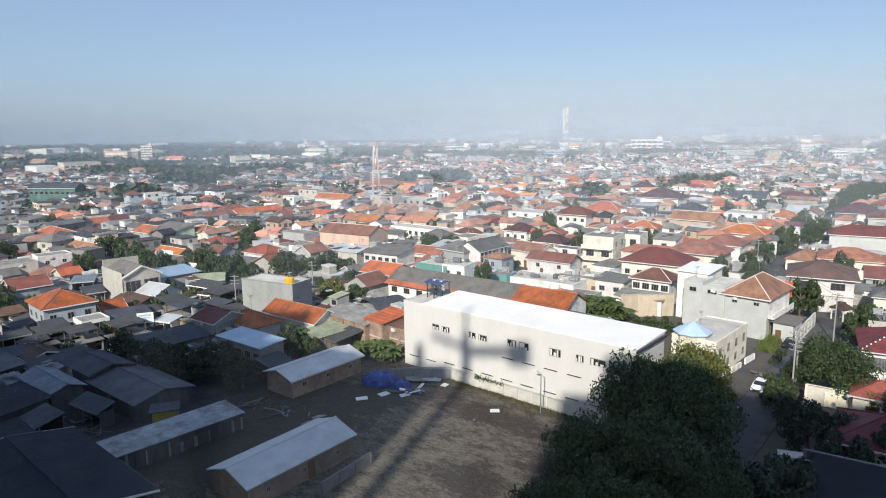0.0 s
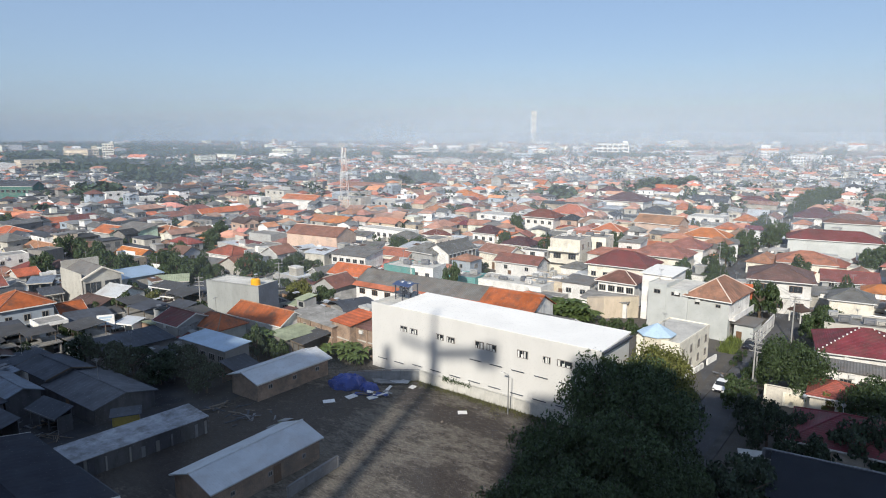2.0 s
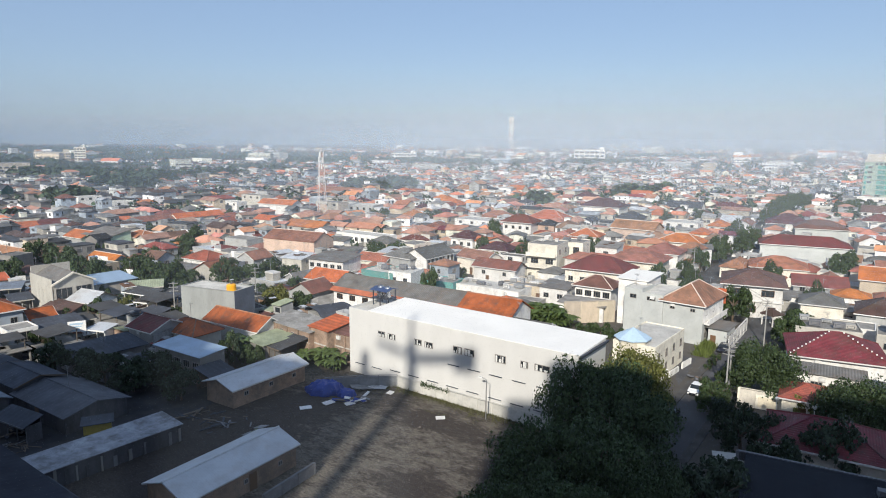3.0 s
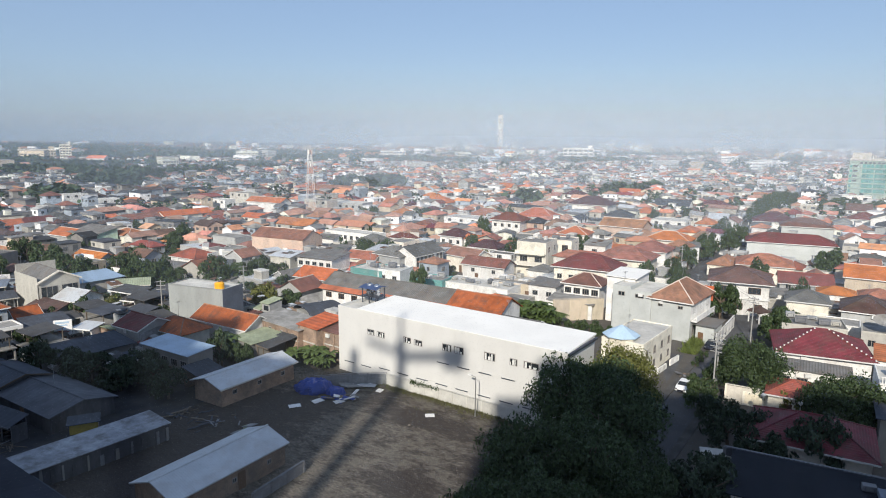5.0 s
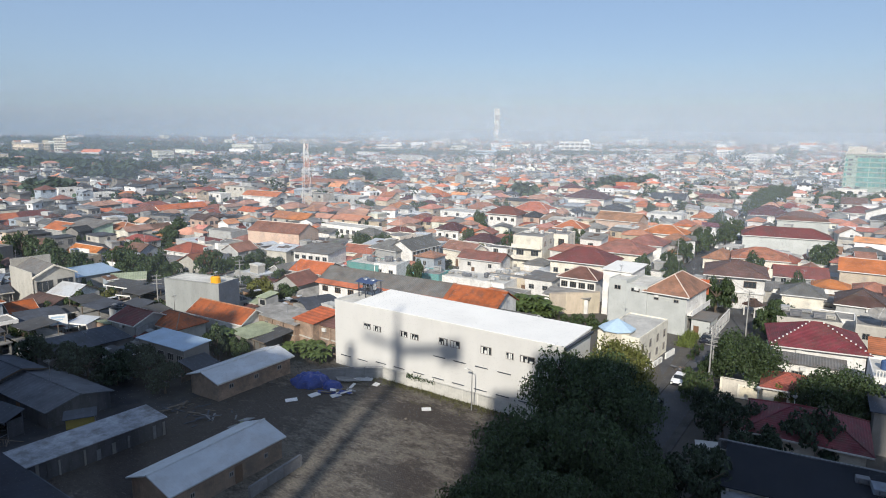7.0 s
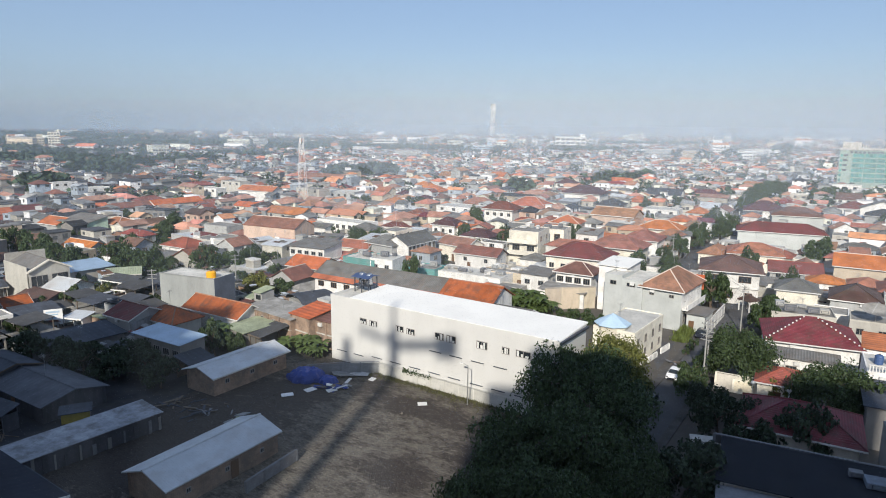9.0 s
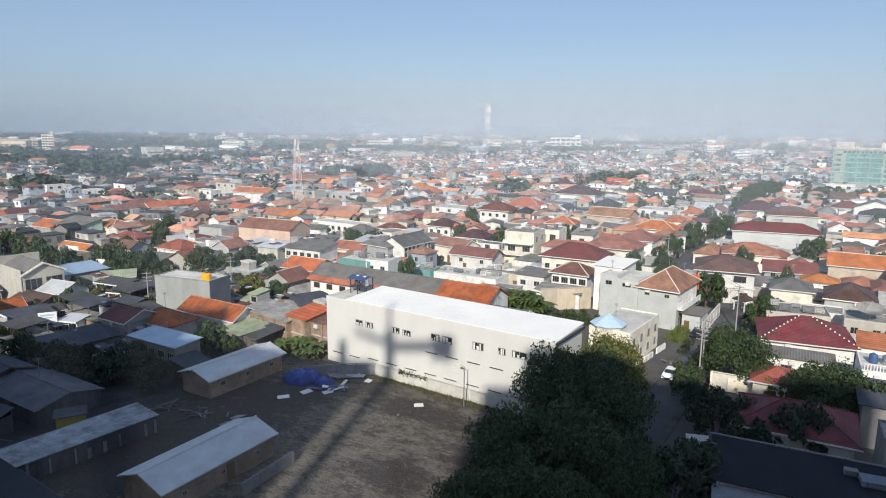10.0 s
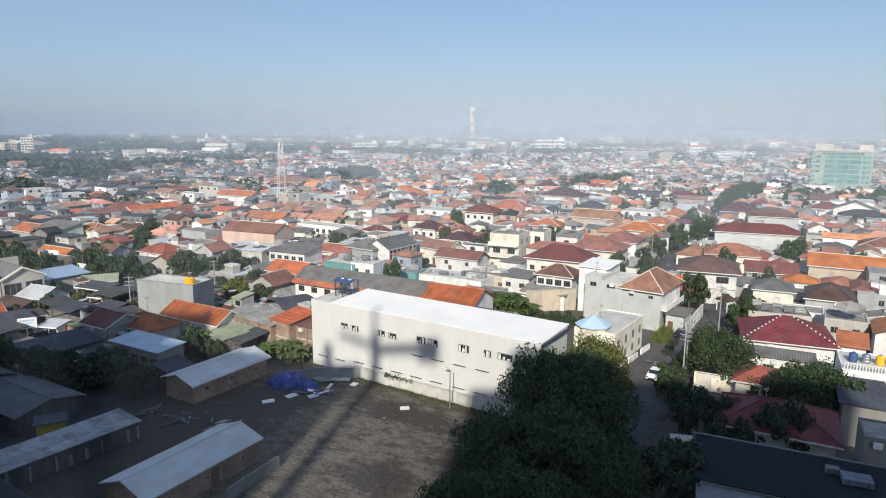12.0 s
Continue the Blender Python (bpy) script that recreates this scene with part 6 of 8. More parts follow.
def water_tank(x, y, z, mat, r=0.9, word=None):
    names = dict(tank_yellow="orange-yellow", tank_blue="blue", tank_steel="shiny steel")
    ob = tagged(empty("water_tank", x, y, z), "%s cylindrical water tank on a flat roof" % names[mat], "water tank", "roof tanks")
    b = bmesh.new()
    prof = ((r * .96, 0), (r, .08), (r, .5), (r * 1.03, .55), (r, .6), (r, 1.1), (r * 1.03, 1.15), (r, 1.2), (r, 1.55), (r * .8, 1.8), (r * .3, 1.95))
    rings = [[b.verts.new((q * math.cos(k * math.tau / 14), q * math.sin(k * math.tau / 14), zz)) for k in range(14)] for q, zz in prof]
    for lo, hi in zip(rings, rings[1:]):
        for k in range(14):
            b.faces.new([lo[k], lo[(k + 1) % 14], hi[(k + 1) % 14], hi[k]])
    b.faces.new(rings[0][::-1])
    b.faces.new(rings[-1])
    part("drum", b, mat, ob)
    b = bmesh.new()
    tube(b, (0, 0, 1.951), (0, 0, 2.05), r * .28, r * .26, 10)
    part("lid", b, "dark_metal", ob)
    return ob


def soil(name, pale, dark, spots):
    """Trodden ground: dry pale crust broken by streaks along the hall, with dark spots (x, y, rx, ry in the hall's
    frame) for dark soil and for painted shade.
    """
    m = bpy.data.materials.new(name)
    m.use_nodes = True
    nt = m.node_tree
    N, L = nt.nodes.new, nt.links.new
    bsdf = nt.nodes["Principled BSDF"]
    bsdf.inputs["Roughness"].default_value = .95
    tc = N("ShaderNodeTexCoord")
    turn = N("ShaderNodeMapping")
    turn.vector_type = 'TEXTURE'
    turn.inputs["Location"].default_value = (WB[0], WB[1], 0)
    turn.inputs["Rotation"].default_value = (0, 0, radians(WB[2]))
    L(tc.outputs["Object"], turn.inputs["Vector"])

    def noise_at(scale, stretch, detail, lo, hi):
        mp = N("ShaderNodeMapping")
        mp.inputs["Scale"].default_value = stretch
        L(turn.outputs[0], mp.inputs["Vector"])
        n = N("ShaderNodeTexNoise")
        n.inputs["Scale"].default_value, n.inputs["Detail"].default_value, n.inputs["Roughness"].default_value = scale, detail, .7
        L(mp.outputs[0], n.inputs["Vector"])
        r = N("ShaderNodeMapRange")
        r.inputs["From Min"].default_value, r.inputs["From Max"].default_value = .3, .7
        r.inputs["To Min"].default_value, r.inputs["To Max"].default_value = lo, hi
        L(n.outputs["Fac"], r.inputs["Value"])
        return r.outputs[0]

    def math2(op, a, c):
        q = N("ShaderNodeMath")
        q.operation = op
        q.use_clamp = op == 'MINIMUM'
        for k, v in enumerate((a, c)):
            if isinstance(v, (int, float)):
                q.inputs[k].default_value = v
            else:
                L(v, q.inputs[k])
        return q.outputs[0]
    warp = math2('ADD', noise_at(.4, (1, 1.6, 1), 6, -.9, .9), noise_at(2.4, (.6, 1.5, 1), 5, -.6, .6))
    stain_and_shade = noise_at(.12, (1, 1, 1), 5, -.25, .75)
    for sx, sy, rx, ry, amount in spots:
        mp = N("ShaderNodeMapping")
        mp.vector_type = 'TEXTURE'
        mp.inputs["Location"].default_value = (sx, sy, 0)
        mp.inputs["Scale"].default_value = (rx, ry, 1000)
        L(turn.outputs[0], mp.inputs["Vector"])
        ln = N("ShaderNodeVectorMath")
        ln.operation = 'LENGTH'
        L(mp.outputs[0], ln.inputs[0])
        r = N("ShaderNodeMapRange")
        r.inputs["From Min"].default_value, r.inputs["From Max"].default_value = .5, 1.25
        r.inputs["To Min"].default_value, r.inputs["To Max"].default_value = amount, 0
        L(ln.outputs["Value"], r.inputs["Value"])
        stain_and_shade = math2('ADD', stain_and_shade, r.outputs[0])
    fac = math2('MINIMUM', math2('ADD', stain_and_shade, warp), 1.0)
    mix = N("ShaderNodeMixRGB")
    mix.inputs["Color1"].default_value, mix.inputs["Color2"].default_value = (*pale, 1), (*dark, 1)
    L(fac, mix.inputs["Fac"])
    grit = math2('MULTIPLY', noise_at(5.0, (.6, 1.3, 1), 6, .45, 1.5), noise_at(1.2, (.6, 1.4, 1), 6, .8, 1.2))
    sc = N("ShaderNodeVectorMath")
    sc.operation = 'SCALE'
    L(mix.outputs[0], sc.inputs[0])
    L(grit, sc.inputs["Scale"])
    L(sc.outputs[0], bsdf.inputs["Base Color"])
    bp = N("ShaderNodeBump")
    bp.inputs["Strength"].default_value, bp.inputs["Distance"].default_value = .7, .12
    L(grit, bp.inputs["Height"])
    L(bp.outputs[0], bsdf.inputs["Normal"])
    MATS[name] = m


# the broad spots at (3, -38) and (2, -22) paint the towers' shade
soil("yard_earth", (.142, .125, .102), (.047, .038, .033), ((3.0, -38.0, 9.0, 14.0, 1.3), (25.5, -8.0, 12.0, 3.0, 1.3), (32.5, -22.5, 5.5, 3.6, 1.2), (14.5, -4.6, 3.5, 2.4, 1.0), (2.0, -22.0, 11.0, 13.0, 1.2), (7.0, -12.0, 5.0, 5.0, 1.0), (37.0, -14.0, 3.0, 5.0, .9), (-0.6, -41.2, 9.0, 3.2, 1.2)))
material("stone_bits", (.115, .10, .085), rough=0.9, vary=0.5, island=True, bump=0.0)
material("grass", (.115, .115, .05), rough=0.8, vary=0.5, island=True, bump=0.0, translucent=0.2)
material("grass_tall", (.15, .19, .05), rough=0.8, vary=0.5, island=True, bump=0.0, translucent=0.3)
material("tarp_blue", (.013, .05, .30), rough=0.45, stain=0.3, stain_scale=0.8, grain=4, bump=0.4)
material("board_white", (.78, .78, .77), rough=0.6, stain=0.15)
material("panel_concrete", (.58, .57, .53), rough=0.9, stain=0.25, stain_scale=0.5)
material("pole_concrete", (.33, .33, .32), rough=0.9, stain=0.2)
material("cable_black", (.02, .02, .02), rough=0.6)
material("car_white", (.78, .78, .78), rough=0.25, stain=0.05, bump=0.0, spec=0.6)
material("car_dark", (.02, .022, .03), rough=0.2, stain=0.05, bump=0.0, spec=0.6)
material("tyre", (.02, .02, .02), rough=0.9)
material("sign_yellow", (.55, .42, .08), rough=0.6)
material("roof_skyblue", (.42, .55, .68), rough=0.5, stain=0.15, stain_scale=0.4)
material("timber", (.17, .14, .11), rough=0.9, stain=0.4)

# yard surface: an uneven sheet before the hall
rs = random.Random(3)
b = bmesh.new()
NX, NY = 60, 60
grid = []
for j in range(NY + 1):
    row = []
    for i in range(NX + 1):
        lx, ly = -6 + 54 * i / NX, -62 + 61.2 * j / NY
        p = wall_point(lx, ly)
        edge = min(i, j, NX - i, NY - j)
        z = 0.02 + (0.10 * noise.noise((p.x * .25, p.y * .25, 0)) + .05 * noise.noise((p.x * .9, p.y * .9, 3)) + .08) * min(1, edge / 3)
        row.append(b.verts.new((p.x, p.y, max(.008, z))))
    grid.append(row)
for j in range(NY):
    for i in range(NX):
        b.faces.new([grid[j][i], grid[j][i + 1], grid[j + 1][i + 1], grid[j + 1][i]]).smooth = True
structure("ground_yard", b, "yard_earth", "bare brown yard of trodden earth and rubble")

# rubble and grass tufts
B = Bulk()
for k in range(2600):
    lx, ly = rs.uniform(4, 40), -1.5 - 34 * rs.random() ** 1.3
    p = wall_point(lx, ly)
    if noise.noise((p.x * .16, p.y * .16, 7)) < -.05 and rs.random() < .8:
        continue
    s = rs.uniform(.03, .12) * (1 if rs.random() < .985 else 2.2)
    a = rs.uniform(0, 3.1)
    c, q = math.cos(a) * s, math.sin(a) * s
    z0, z1 = .0, .1 + s * rs.uniform(.5, 1.1)
    B.add([(p.x - c, p.y - q, z0), (p.x + q, p.y - c, z0), (p.x - q * .9, p.y + c * .9, z0), (p.x + c * .8, p.y + q * .8, z0),
           (p.x - c * .7, p.y - q * .7, z1), (p.x + q * .6, p.y - c * .7, z1 * .9), (p.x - q * .7, p.y + c * .6, z1), (p.x + c * .5, p.y + q * .6, z1 * .8)], BOX_F, "stone_bits")
B.build("rubble", "loose pale stones and broken rubble over the yard", "rubble")
B = Bulk()
for k in range(3000):
    lx = rs.uniform(8, 40)
    ly = -1.0 - abs(rs.gauss(0, .8)) if rs.random() < .75 else rs.uniform(-6, -1)
    p = wall_point(lx, ly)
    if noise.noise((p.x * .3, p.y * .3, 2)) < -.15:
        continue
    a, hgt, w = rs.uniform(0, math.tau), rs.uniform(.15, .5), rs.uniform(.03, .09)
    lean = rs.uniform(-.2, .2)
    B.add([(p.x - w * math.cos(a), p.y - w * math.sin(a), .03), (p.x + w * math.cos(a), p.y + w * math.sin(a), .03), (p.x + lean, p.y + lean * .5, hgt)], ((0, 1, 2),), "grass")
B.build("grass", "sparse dry grass along the foot of the hall", "grass")


def fence(name, points, h, mat, post_mat, label, step=2.4, thick=.08, post=.14, rail=True):
    p0 = Vector(points[0])
    ob = tagged(empty(name, p0.x, p0.y), label, "fence" if name == "fence" else "garden wall")
    for a, c in zip(points, points[1:]):
        a, c = Vector(a) - p0, Vector(c) - p0
        L = (c - a).length
        n = max(1, round(L / step))
        ang = math.degrees(math.atan2(c.y - a.y, c.x - a.x))
        for k in range(n):
            q = a + (c - a) * (k / n)
            b = bmesh.new()
            box(b, post / 2 + .003, L / n - post / 2 - .003, -thick / 2, thick / 2, 0, h)
            o = part("panel", b, mat, ob)
            o.matrix_basis = pose(q.x, q.y, 0, 0, 0, ang)
        for k in range(n + 1):
            q = a + (c - a) * (k / n)
            b = bmesh.new()
            box(b, -post / 2, post / 2, -post / 2 - .02, post / 2 + .02, 0, h + .12)
            o = part("post", b, post_mat, ob)
            o.matrix_basis = pose(q.x, q.y, 0, 0, 0, ang)
        if rail:
            b = bmesh.new()
            box(b, 0, L, -thick / 2 - .03, thick / 2 + .03, h + .125, h + .20)
            o = part("coping", b, post_mat, ob)
            o.matrix_basis = pose(a.x, a.y, 0, 0, 0, ang)
    return ob


def V2(p):
    return (p.x, p.y, 0)


fence("fence", [V2(wall_point(11, -.8)), V2(wall_point(41, -.8))], 1.7, "panel_concrete", "panel_concrete", "pale weathered concrete panel fence along the hall", 2.6)
fence("fence", [V2(wall_point(3.0, -8.5)), V2(wall_point(6.5, -4.5)), V2(wall_point(11, -.8))], 1.8, "panel_grey", "panel_grey", "grey concrete panel fence in the shade", 2.4)
fence("garden_wall", [(-13.2, 64.0, 0), (-8.8, 70.4, 0)], 1.3, "panel_dull", "panel_dull", "low grey rendered wall beside the brick shed", 3.0, .2, .3)
fence("garden_wall", [(36.9, 130.6, 0), (47.9, 131.0, 0)], 4.6, "plaster_beige", "plaster_beige", "tall stained beige garden wall", 4.0, .2, .24)
fence("garden_wall", [(62.6, 110.6, 0), (73.0, 123.0, 0)], 2.5, "plaster_white", "plaster_white", "white garden wall along the street", 3.0, .2, .26)
fence("garden_wall", [(51.0, 86.4, 0), (59.0, 80.6, 0)], 2.6, "plaster_cream", "plaster_cream", "cream garden wall with a panelled gate", 3.0, .2, .3)
fence("garden_wall", [(37.6, 62.9, 0), (52.6, 53.1, 0)], 4.98, "plaster_sooty", "panel_dull", "high grey party wall beside a dark roof", 4.0, .25, .3)
fence("garden_wall", [(41.5, 93.8, 0), (46.0, 99.5, 0)], .7, "plaster_white", "plaster_white", "low white wall beside the yellow house", 2.0, .15, .2)


B = Bulk()
rs = random.Random(19)
for k in range(300):
    f = rs.random() ** 1.4
    p = wall_point(15.8 + 5.4 * f, -.86 - rs.random() * .25)
    z = 1.85 + rs.gauss(0, .16) - .5 * rs.random() ** 3
    s, a = rs.uniform(.05, .13), rs.uniform(0, math.tau)
    B.add([(p.x - s * math.cos(a), p.y - s * math.sin(a), z - s), (p.x + s * math.cos(a), p.y + s * math.sin(a), z - s * .4), (p.x + s * math.sin(a), p.y - s * math.cos(a), z + s)], ((0, 1, 2),), "leaves")
B.build("climbing_plant", "dark creeper hanging over the top of the concrete fence", "creeper")


def street_lamp(x, y, h, rot, label):
    ob = tagged(empty("street_lamp", x, y, 0, rot), label, "street lamp")
    b = bmesh.new()
    tube(b, (0, 0, 0), (0, 0, h), .09, .06, 8)
    part("pole", b, "steel", ob)
    b = bmesh.new()
    tube(b, (0, 0, h - .05), (-.7, 0, h + .15), .04, .04, 6)
    part("arm", b, "steel", ob)
    b = bmesh.new()
    box(b, -1.25, -.7, -.12, .12, h + .08, h + .2)
    part("lamp_head", b, "frame_white", ob)
    return ob


p = wall_point(28.6, -2.6)
street_lamp(p.x, p.y, 5.8, -41, "thin grey street lamp before the white hall")


def board(x, y, w, d, rot, z=.14, tilt=4):
    ob = tagged(empty("board", x, y, z, rot), "flat white board lying on the bare ground", "board", "boards")
    ob.matrix_basis = pose(x, y, z, tilt, 0, rot)
    b = bmesh.new()
    box(b, -w / 2, w / 2, -d / 2, d / 2, 0, .05)
    part("sheet", b, "board_white", ob)


for x, y, w, d, r in ((-12.1, 89.2, 1.7, 1.0, 15), (-9.0, 90.8, 1.7, 1.1, 40), (-5.9, 90.3, 1.5, 1.0, 30), (6.9, 84.4, 1.3, .9, 0), (.0, 94.0, 1.2, .9, 60)):
    board(x, y, w, d, r, .2)


def tarp_heap(x, y, rot, a, c, h, label):
    ob = tagged(empty("tarpaulin", x, y, 0, rot), label, "tarpaulin")
    b = bmesh.new()
    n, m = 26, 8
    rings = []
    for j in range(m + 1):
        f = j / m
        ring = []
        for i in range(n):
            t = i * math.tau / n
            k = 1 + .22 * noise.noise((3 * math.cos(t), 3 * math.sin(t), f * 2)) + .07 * math.sin(7 * t + 3 * f)
            r = math.cos(f * math.pi / 2 * .96) ** .6 * k
            z = h * math.sin(f * math.pi / 2) * (1 + .25 * noise.noise((4 * r * math.cos(t), 4 * r * math.sin(t), 9)))
            ring.append(b.verts.new((a * r * math.cos(t), c * r * math.sin(t), max(0, z))))
        rings.append(ring)
    for lo, hi in zip(rings, rings[1:]):
        for i in range(n):
            b.faces.new([lo[i], lo[(i + 1) % n], hi[(i + 1) % n], hi[i]])
    b.faces.new(rings[-1])
    part("sheet", b, "tarp_blue", ob)
    return ob


tarp_heap(-9.9, 95.2, 5, 2.8, 2.0, 1.8, "crumpled bright blue tarpaulin over a heap")
tarp_heap(-6.6, 93.8, -20, 1.6, 1.2, 1.0, "crumpled blue tarpaulin beside a larger heap")


def junk(name, x, y, n, spread, mats, label, seed, size=(1.2, .25, .08)):
    rr = random.Random(seed)
    ob = tagged(empty(name, x, y), label, "scrap")
    for k in range(n):
        b = bmesh.new()
        s = rr.uniform(.5, 1.4)
        box(b, -size[0] * s, size[0] * s, -size[1] * s, size[1] * s, 0, size[2])
        o = part("piece", b, rr.choice(mats), ob)
        o.matrix_basis = pose(rr.gauss(0, spread), rr.gauss(0, spread * .6), .05 + .1 * k / n * 4, rr.uniform(-12, 12), rr.uniform(-14, 14), rr.uniform(0, 180))
    return ob


junk("scrap_pile", -5.0, 91.6, 16, 1.0, ("board_white", "timber", "panel_grey", "tarp_blue"), "scrap pile of white sheets and dark timber", 1)
junk("scrap_pile", -3.6, 97.0, 14, 1.1, ("board_white", "panel_grey", "sheet_metal_white"), "pile of bent pale roofing sheets against the hall", 2, (1.1, .5, .06))
junk("scrap_pile", -22.8, 84.3, 18, 2.0, ("timber", "panel_dull", "asbestos_dark"), "heap of old timber between the sheds", 3, (.8, .12, .07))
junk("scrap_pile", -26.5, 87.5, 16, 2.2, ("timber", "asbestos_dark"), "heap of grey scrap timber beside the brick shed", 4, (.8, .12, .07))
junk("scrap_pile", -17.8, 82.0, 7, .6, ("panel_grey", "mossy_sheet"), "small pile of sheets behind the shed", 5, (.8, .5, .08))
junk("scrap_pile", -50.5, 82.5, 22, 2.4, ("timber", "panel_grey", "panel_dull", "asbestos_dark"), "jumble of dark scrap in the shaded back yard", 6, (.5, .12, .08))
junk("scrap_pile", -46.6, 79.6, 20, 1.6, ("timber", "panel_dull", "asbestos_dark"), "jumble of poles and sheets in the shaded back yard", 16, (.9, .06, .06))
junk("scrap_pile", 49.5, 96.6, 10, 1.0, ("timber", "panel_dull", "brick_wall"), "building rubble on the verge", 7, (.3, .2, .1))


def kiosk(x, y, rot):
    ob = tagged(empty("kiosk", x, y, 0, rot), "small yellow-fronted kiosk with a grey roof", "kiosk")
    b = bmesh.new()
    box(b, -1.6, 1.6, -.9, .9, 0, 2.2)
    part("body", b, "timber", ob)
    b = bmesh.new()
    box(b, -1.6, 1.6, -.96, -.902, .9, 2.2)
    part("front_panel", b, "sign_yellow", ob)
    b = bmesh.new()
    slab(b, [(-1.9, -1.3, 2.3), (1.9, -1.3, 2.3), (1.9, 1.1, 2.6), (-1.9, 1.1, 2.6)], .08)
    part("roof", b, "asbestos_dark", ob)


kiosk(-37.6, 82.0, 20)


# ---------------------------------------------------------------- cars
def car(x, y, rot, paint, label, z=.012):
    ob = tagged(empty("car", x, y, z, rot), label, "car", "parked cars")
    prof = [(-2.0, .35), (2.0, .35), (2.06, .62), (1.9, .82), (1.05, .98), (.35, 1.44), (-1.1, 1.5), (-1.8, 1.05), (-2.05, .98), (-2.08, .6)]
    b = bmesh.new()
    for_side = []
    for s in (-1, 1):
        ring = []
        for px, pz in prof:
            wide = .84 if pz < 1.0 else .84 - (pz - 1.0) * .42
            ring.append(b.verts.new((px, s * wide, pz)))
        for_side.append(ring)
        b.faces.new(ring if s < 0 else ring[::-1])
    n = len(prof)
    for k in range(n):
        b.faces.new([for_side[0][k], for_side[1][k], for_side[1][(k + 1) % n], for_side[0][(k + 1) % n]])
    bmesh.ops.recalc_face_normals(b, faces=b.faces)
    bmesh.ops.bevel(b, geom=b.edges[:], offset=.05, segments=2, affect='EDGES')
    part("body", b, paint, ob)
    b = bmesh.new()
    v = [b.verts.new(q) for q in ((1.02, -.72, 1.02), (1.02, .72, 1.02), (.40, .62, 1.43), (.40, -.62, 1.43))]
    w = [b.verts.new(q.co + Vector((.03, 0, .03))) for q in v]
    b.faces.new(w)
    for k in range(4):
        b.faces.new([v[k], v[(k + 1) % 4], w[(k + 1) % 4], w[k]])
    part("windscreen", b, "window_glass", ob)
    for s in (-1, 1):
        b = bmesh.new()
        v = [b.verts.new(q) for q in ((.85, s * .845, 1.03), (.3, s * .70, 1.38), (-1.05, s * .68, 1.42), (-1.55, s * .83, 1.05))]
        w = [b.verts.new(q.co + Vector((0, s * .03, .01))) for q in v]
        b.faces.new(w if s < 0 else w[::-1])
        for k in range(4):
            b.faces.new([v[k], v[(k + 1) % 4], w[(k + 1) % 4], w[k]])
        part("side_window", b, "window_glass", ob)
        b = bmesh.new()
        box(b, 1.98, 2.09, s * .62 - .16, s * .62 + .16, .66, .8)
        part("headlight", b, "tank_steel", ob)
        for px in (-1.3, 1.3):
            b = bmesh.new()
            tube(b, (px, s * .66, .33), (px, s * .88, .33), .33, .33, 14)
            wh = part("tyre", b, "tyre", ob)
            b = bmesh.new()
            tube(b, (px, s * .882, .33), (px, s * .90, .33), .2, .2, 10)
            part("rim", b, "steel", wh)
    b = bmesh.new()
    box(b, 2.02, 2.10, -.5, .5, .42, .62)
    part("grille", b, "car_dark", ob)
    return ob


car(46.9, 91.2, 230, "car_white", "white hatchback parked on the shaded street")
car(38.6, 81.6, 232, "car_dark", "dark hatchback parked under the trees")
car(61.4, 110.2, 230, "car_dark", "dark car parked by the garden wall")
car(84.5, 137.0, 225, "car_white", "white car parked before the hipped-roof house")


# ---------------------------------------------------------------- poles and cables
def utility_pole(x, y, h, rot, label, arms=2, z=0.0):
    ob = tagged(empty("utility_pole", x, y, z, rot), label, "utility pole", "utility poles")
    b = bmesh.new()
    tube(b, (0, 0, 0), (0, 0, h), .15, .10, 8)
    part("pole", b, "pole_concrete", ob)
    for k in range(arms):
        b = bmesh.new()
        box(b, -.9, .9, -.06, .06, h - .4 - .8 * k, h - .28 - .8 * k)
        part("crossarm", b, "pole_concrete", ob)
        for u in (-.8, -.3, .3, .8):
            b = bmesh.new()
            tube(b, (u, 0, h - .28 - .8 * k), (u, 0, h - .1 - .8 * k), .05, .04, 6)
            part("insulator", b, "dark_metal", ob)
    return ob


POLES = [(50.4, 88.9), (51.6, 90.3)]
for x, y in POLES:
    utility_pole(x, y, 9.6, -50, "pale concrete utility pole of a transformer stand", 4)
line = []
q = ROAD_P + ROAD_DIR * 44 + ROAD_N * 3.0
spots = [(q.x, q.y)]
for k in range(5):
    q = p0 + way * (2 + 36 * k) - out * 3.0
    spots.append((q.x, q.y))
for x, y in spots:
    utility_pole(x, y, 9.0, -50, "thin concrete utility pole beside the street", 2, .16)
    line.append((x, y))
line.append(POLES[1])
line.sort(key=lambda q: q[1])
for (x0, y0), (x1, y1) in zip(line, line[1:]):
    for u in (-.8, .3):
        b = bmesh.new()
        o = Vector((u * ROAD_N.x, u * ROAD_N.y, 0))
        pts = []
        for k in range(9):
            f = k / 8
            q = Vector((x0 + (x1 - x0) * f, y0 + (y1 - y0) * f, 9.0 - .7 * 4 * f * (1 - f))) + o
            pts.append([b.verts.new(q + Vector((dx * ROAD_N.x, dx * ROAD_N.y, dz))) for dx, dz in ((.025, 0), (0, .025), (-.025, 0), (0, -.025))])
        for lo, hi in zip(pts, pts[1:]):
            for k in range(4):
                b.faces.new([lo[k], lo[(k + 1) % 4], hi[(k + 1) % 4], hi[k]])
        tagged(part("power_cable", b, "cable_black"), "thin black power cable strung between the poles", "cable", "power cables")
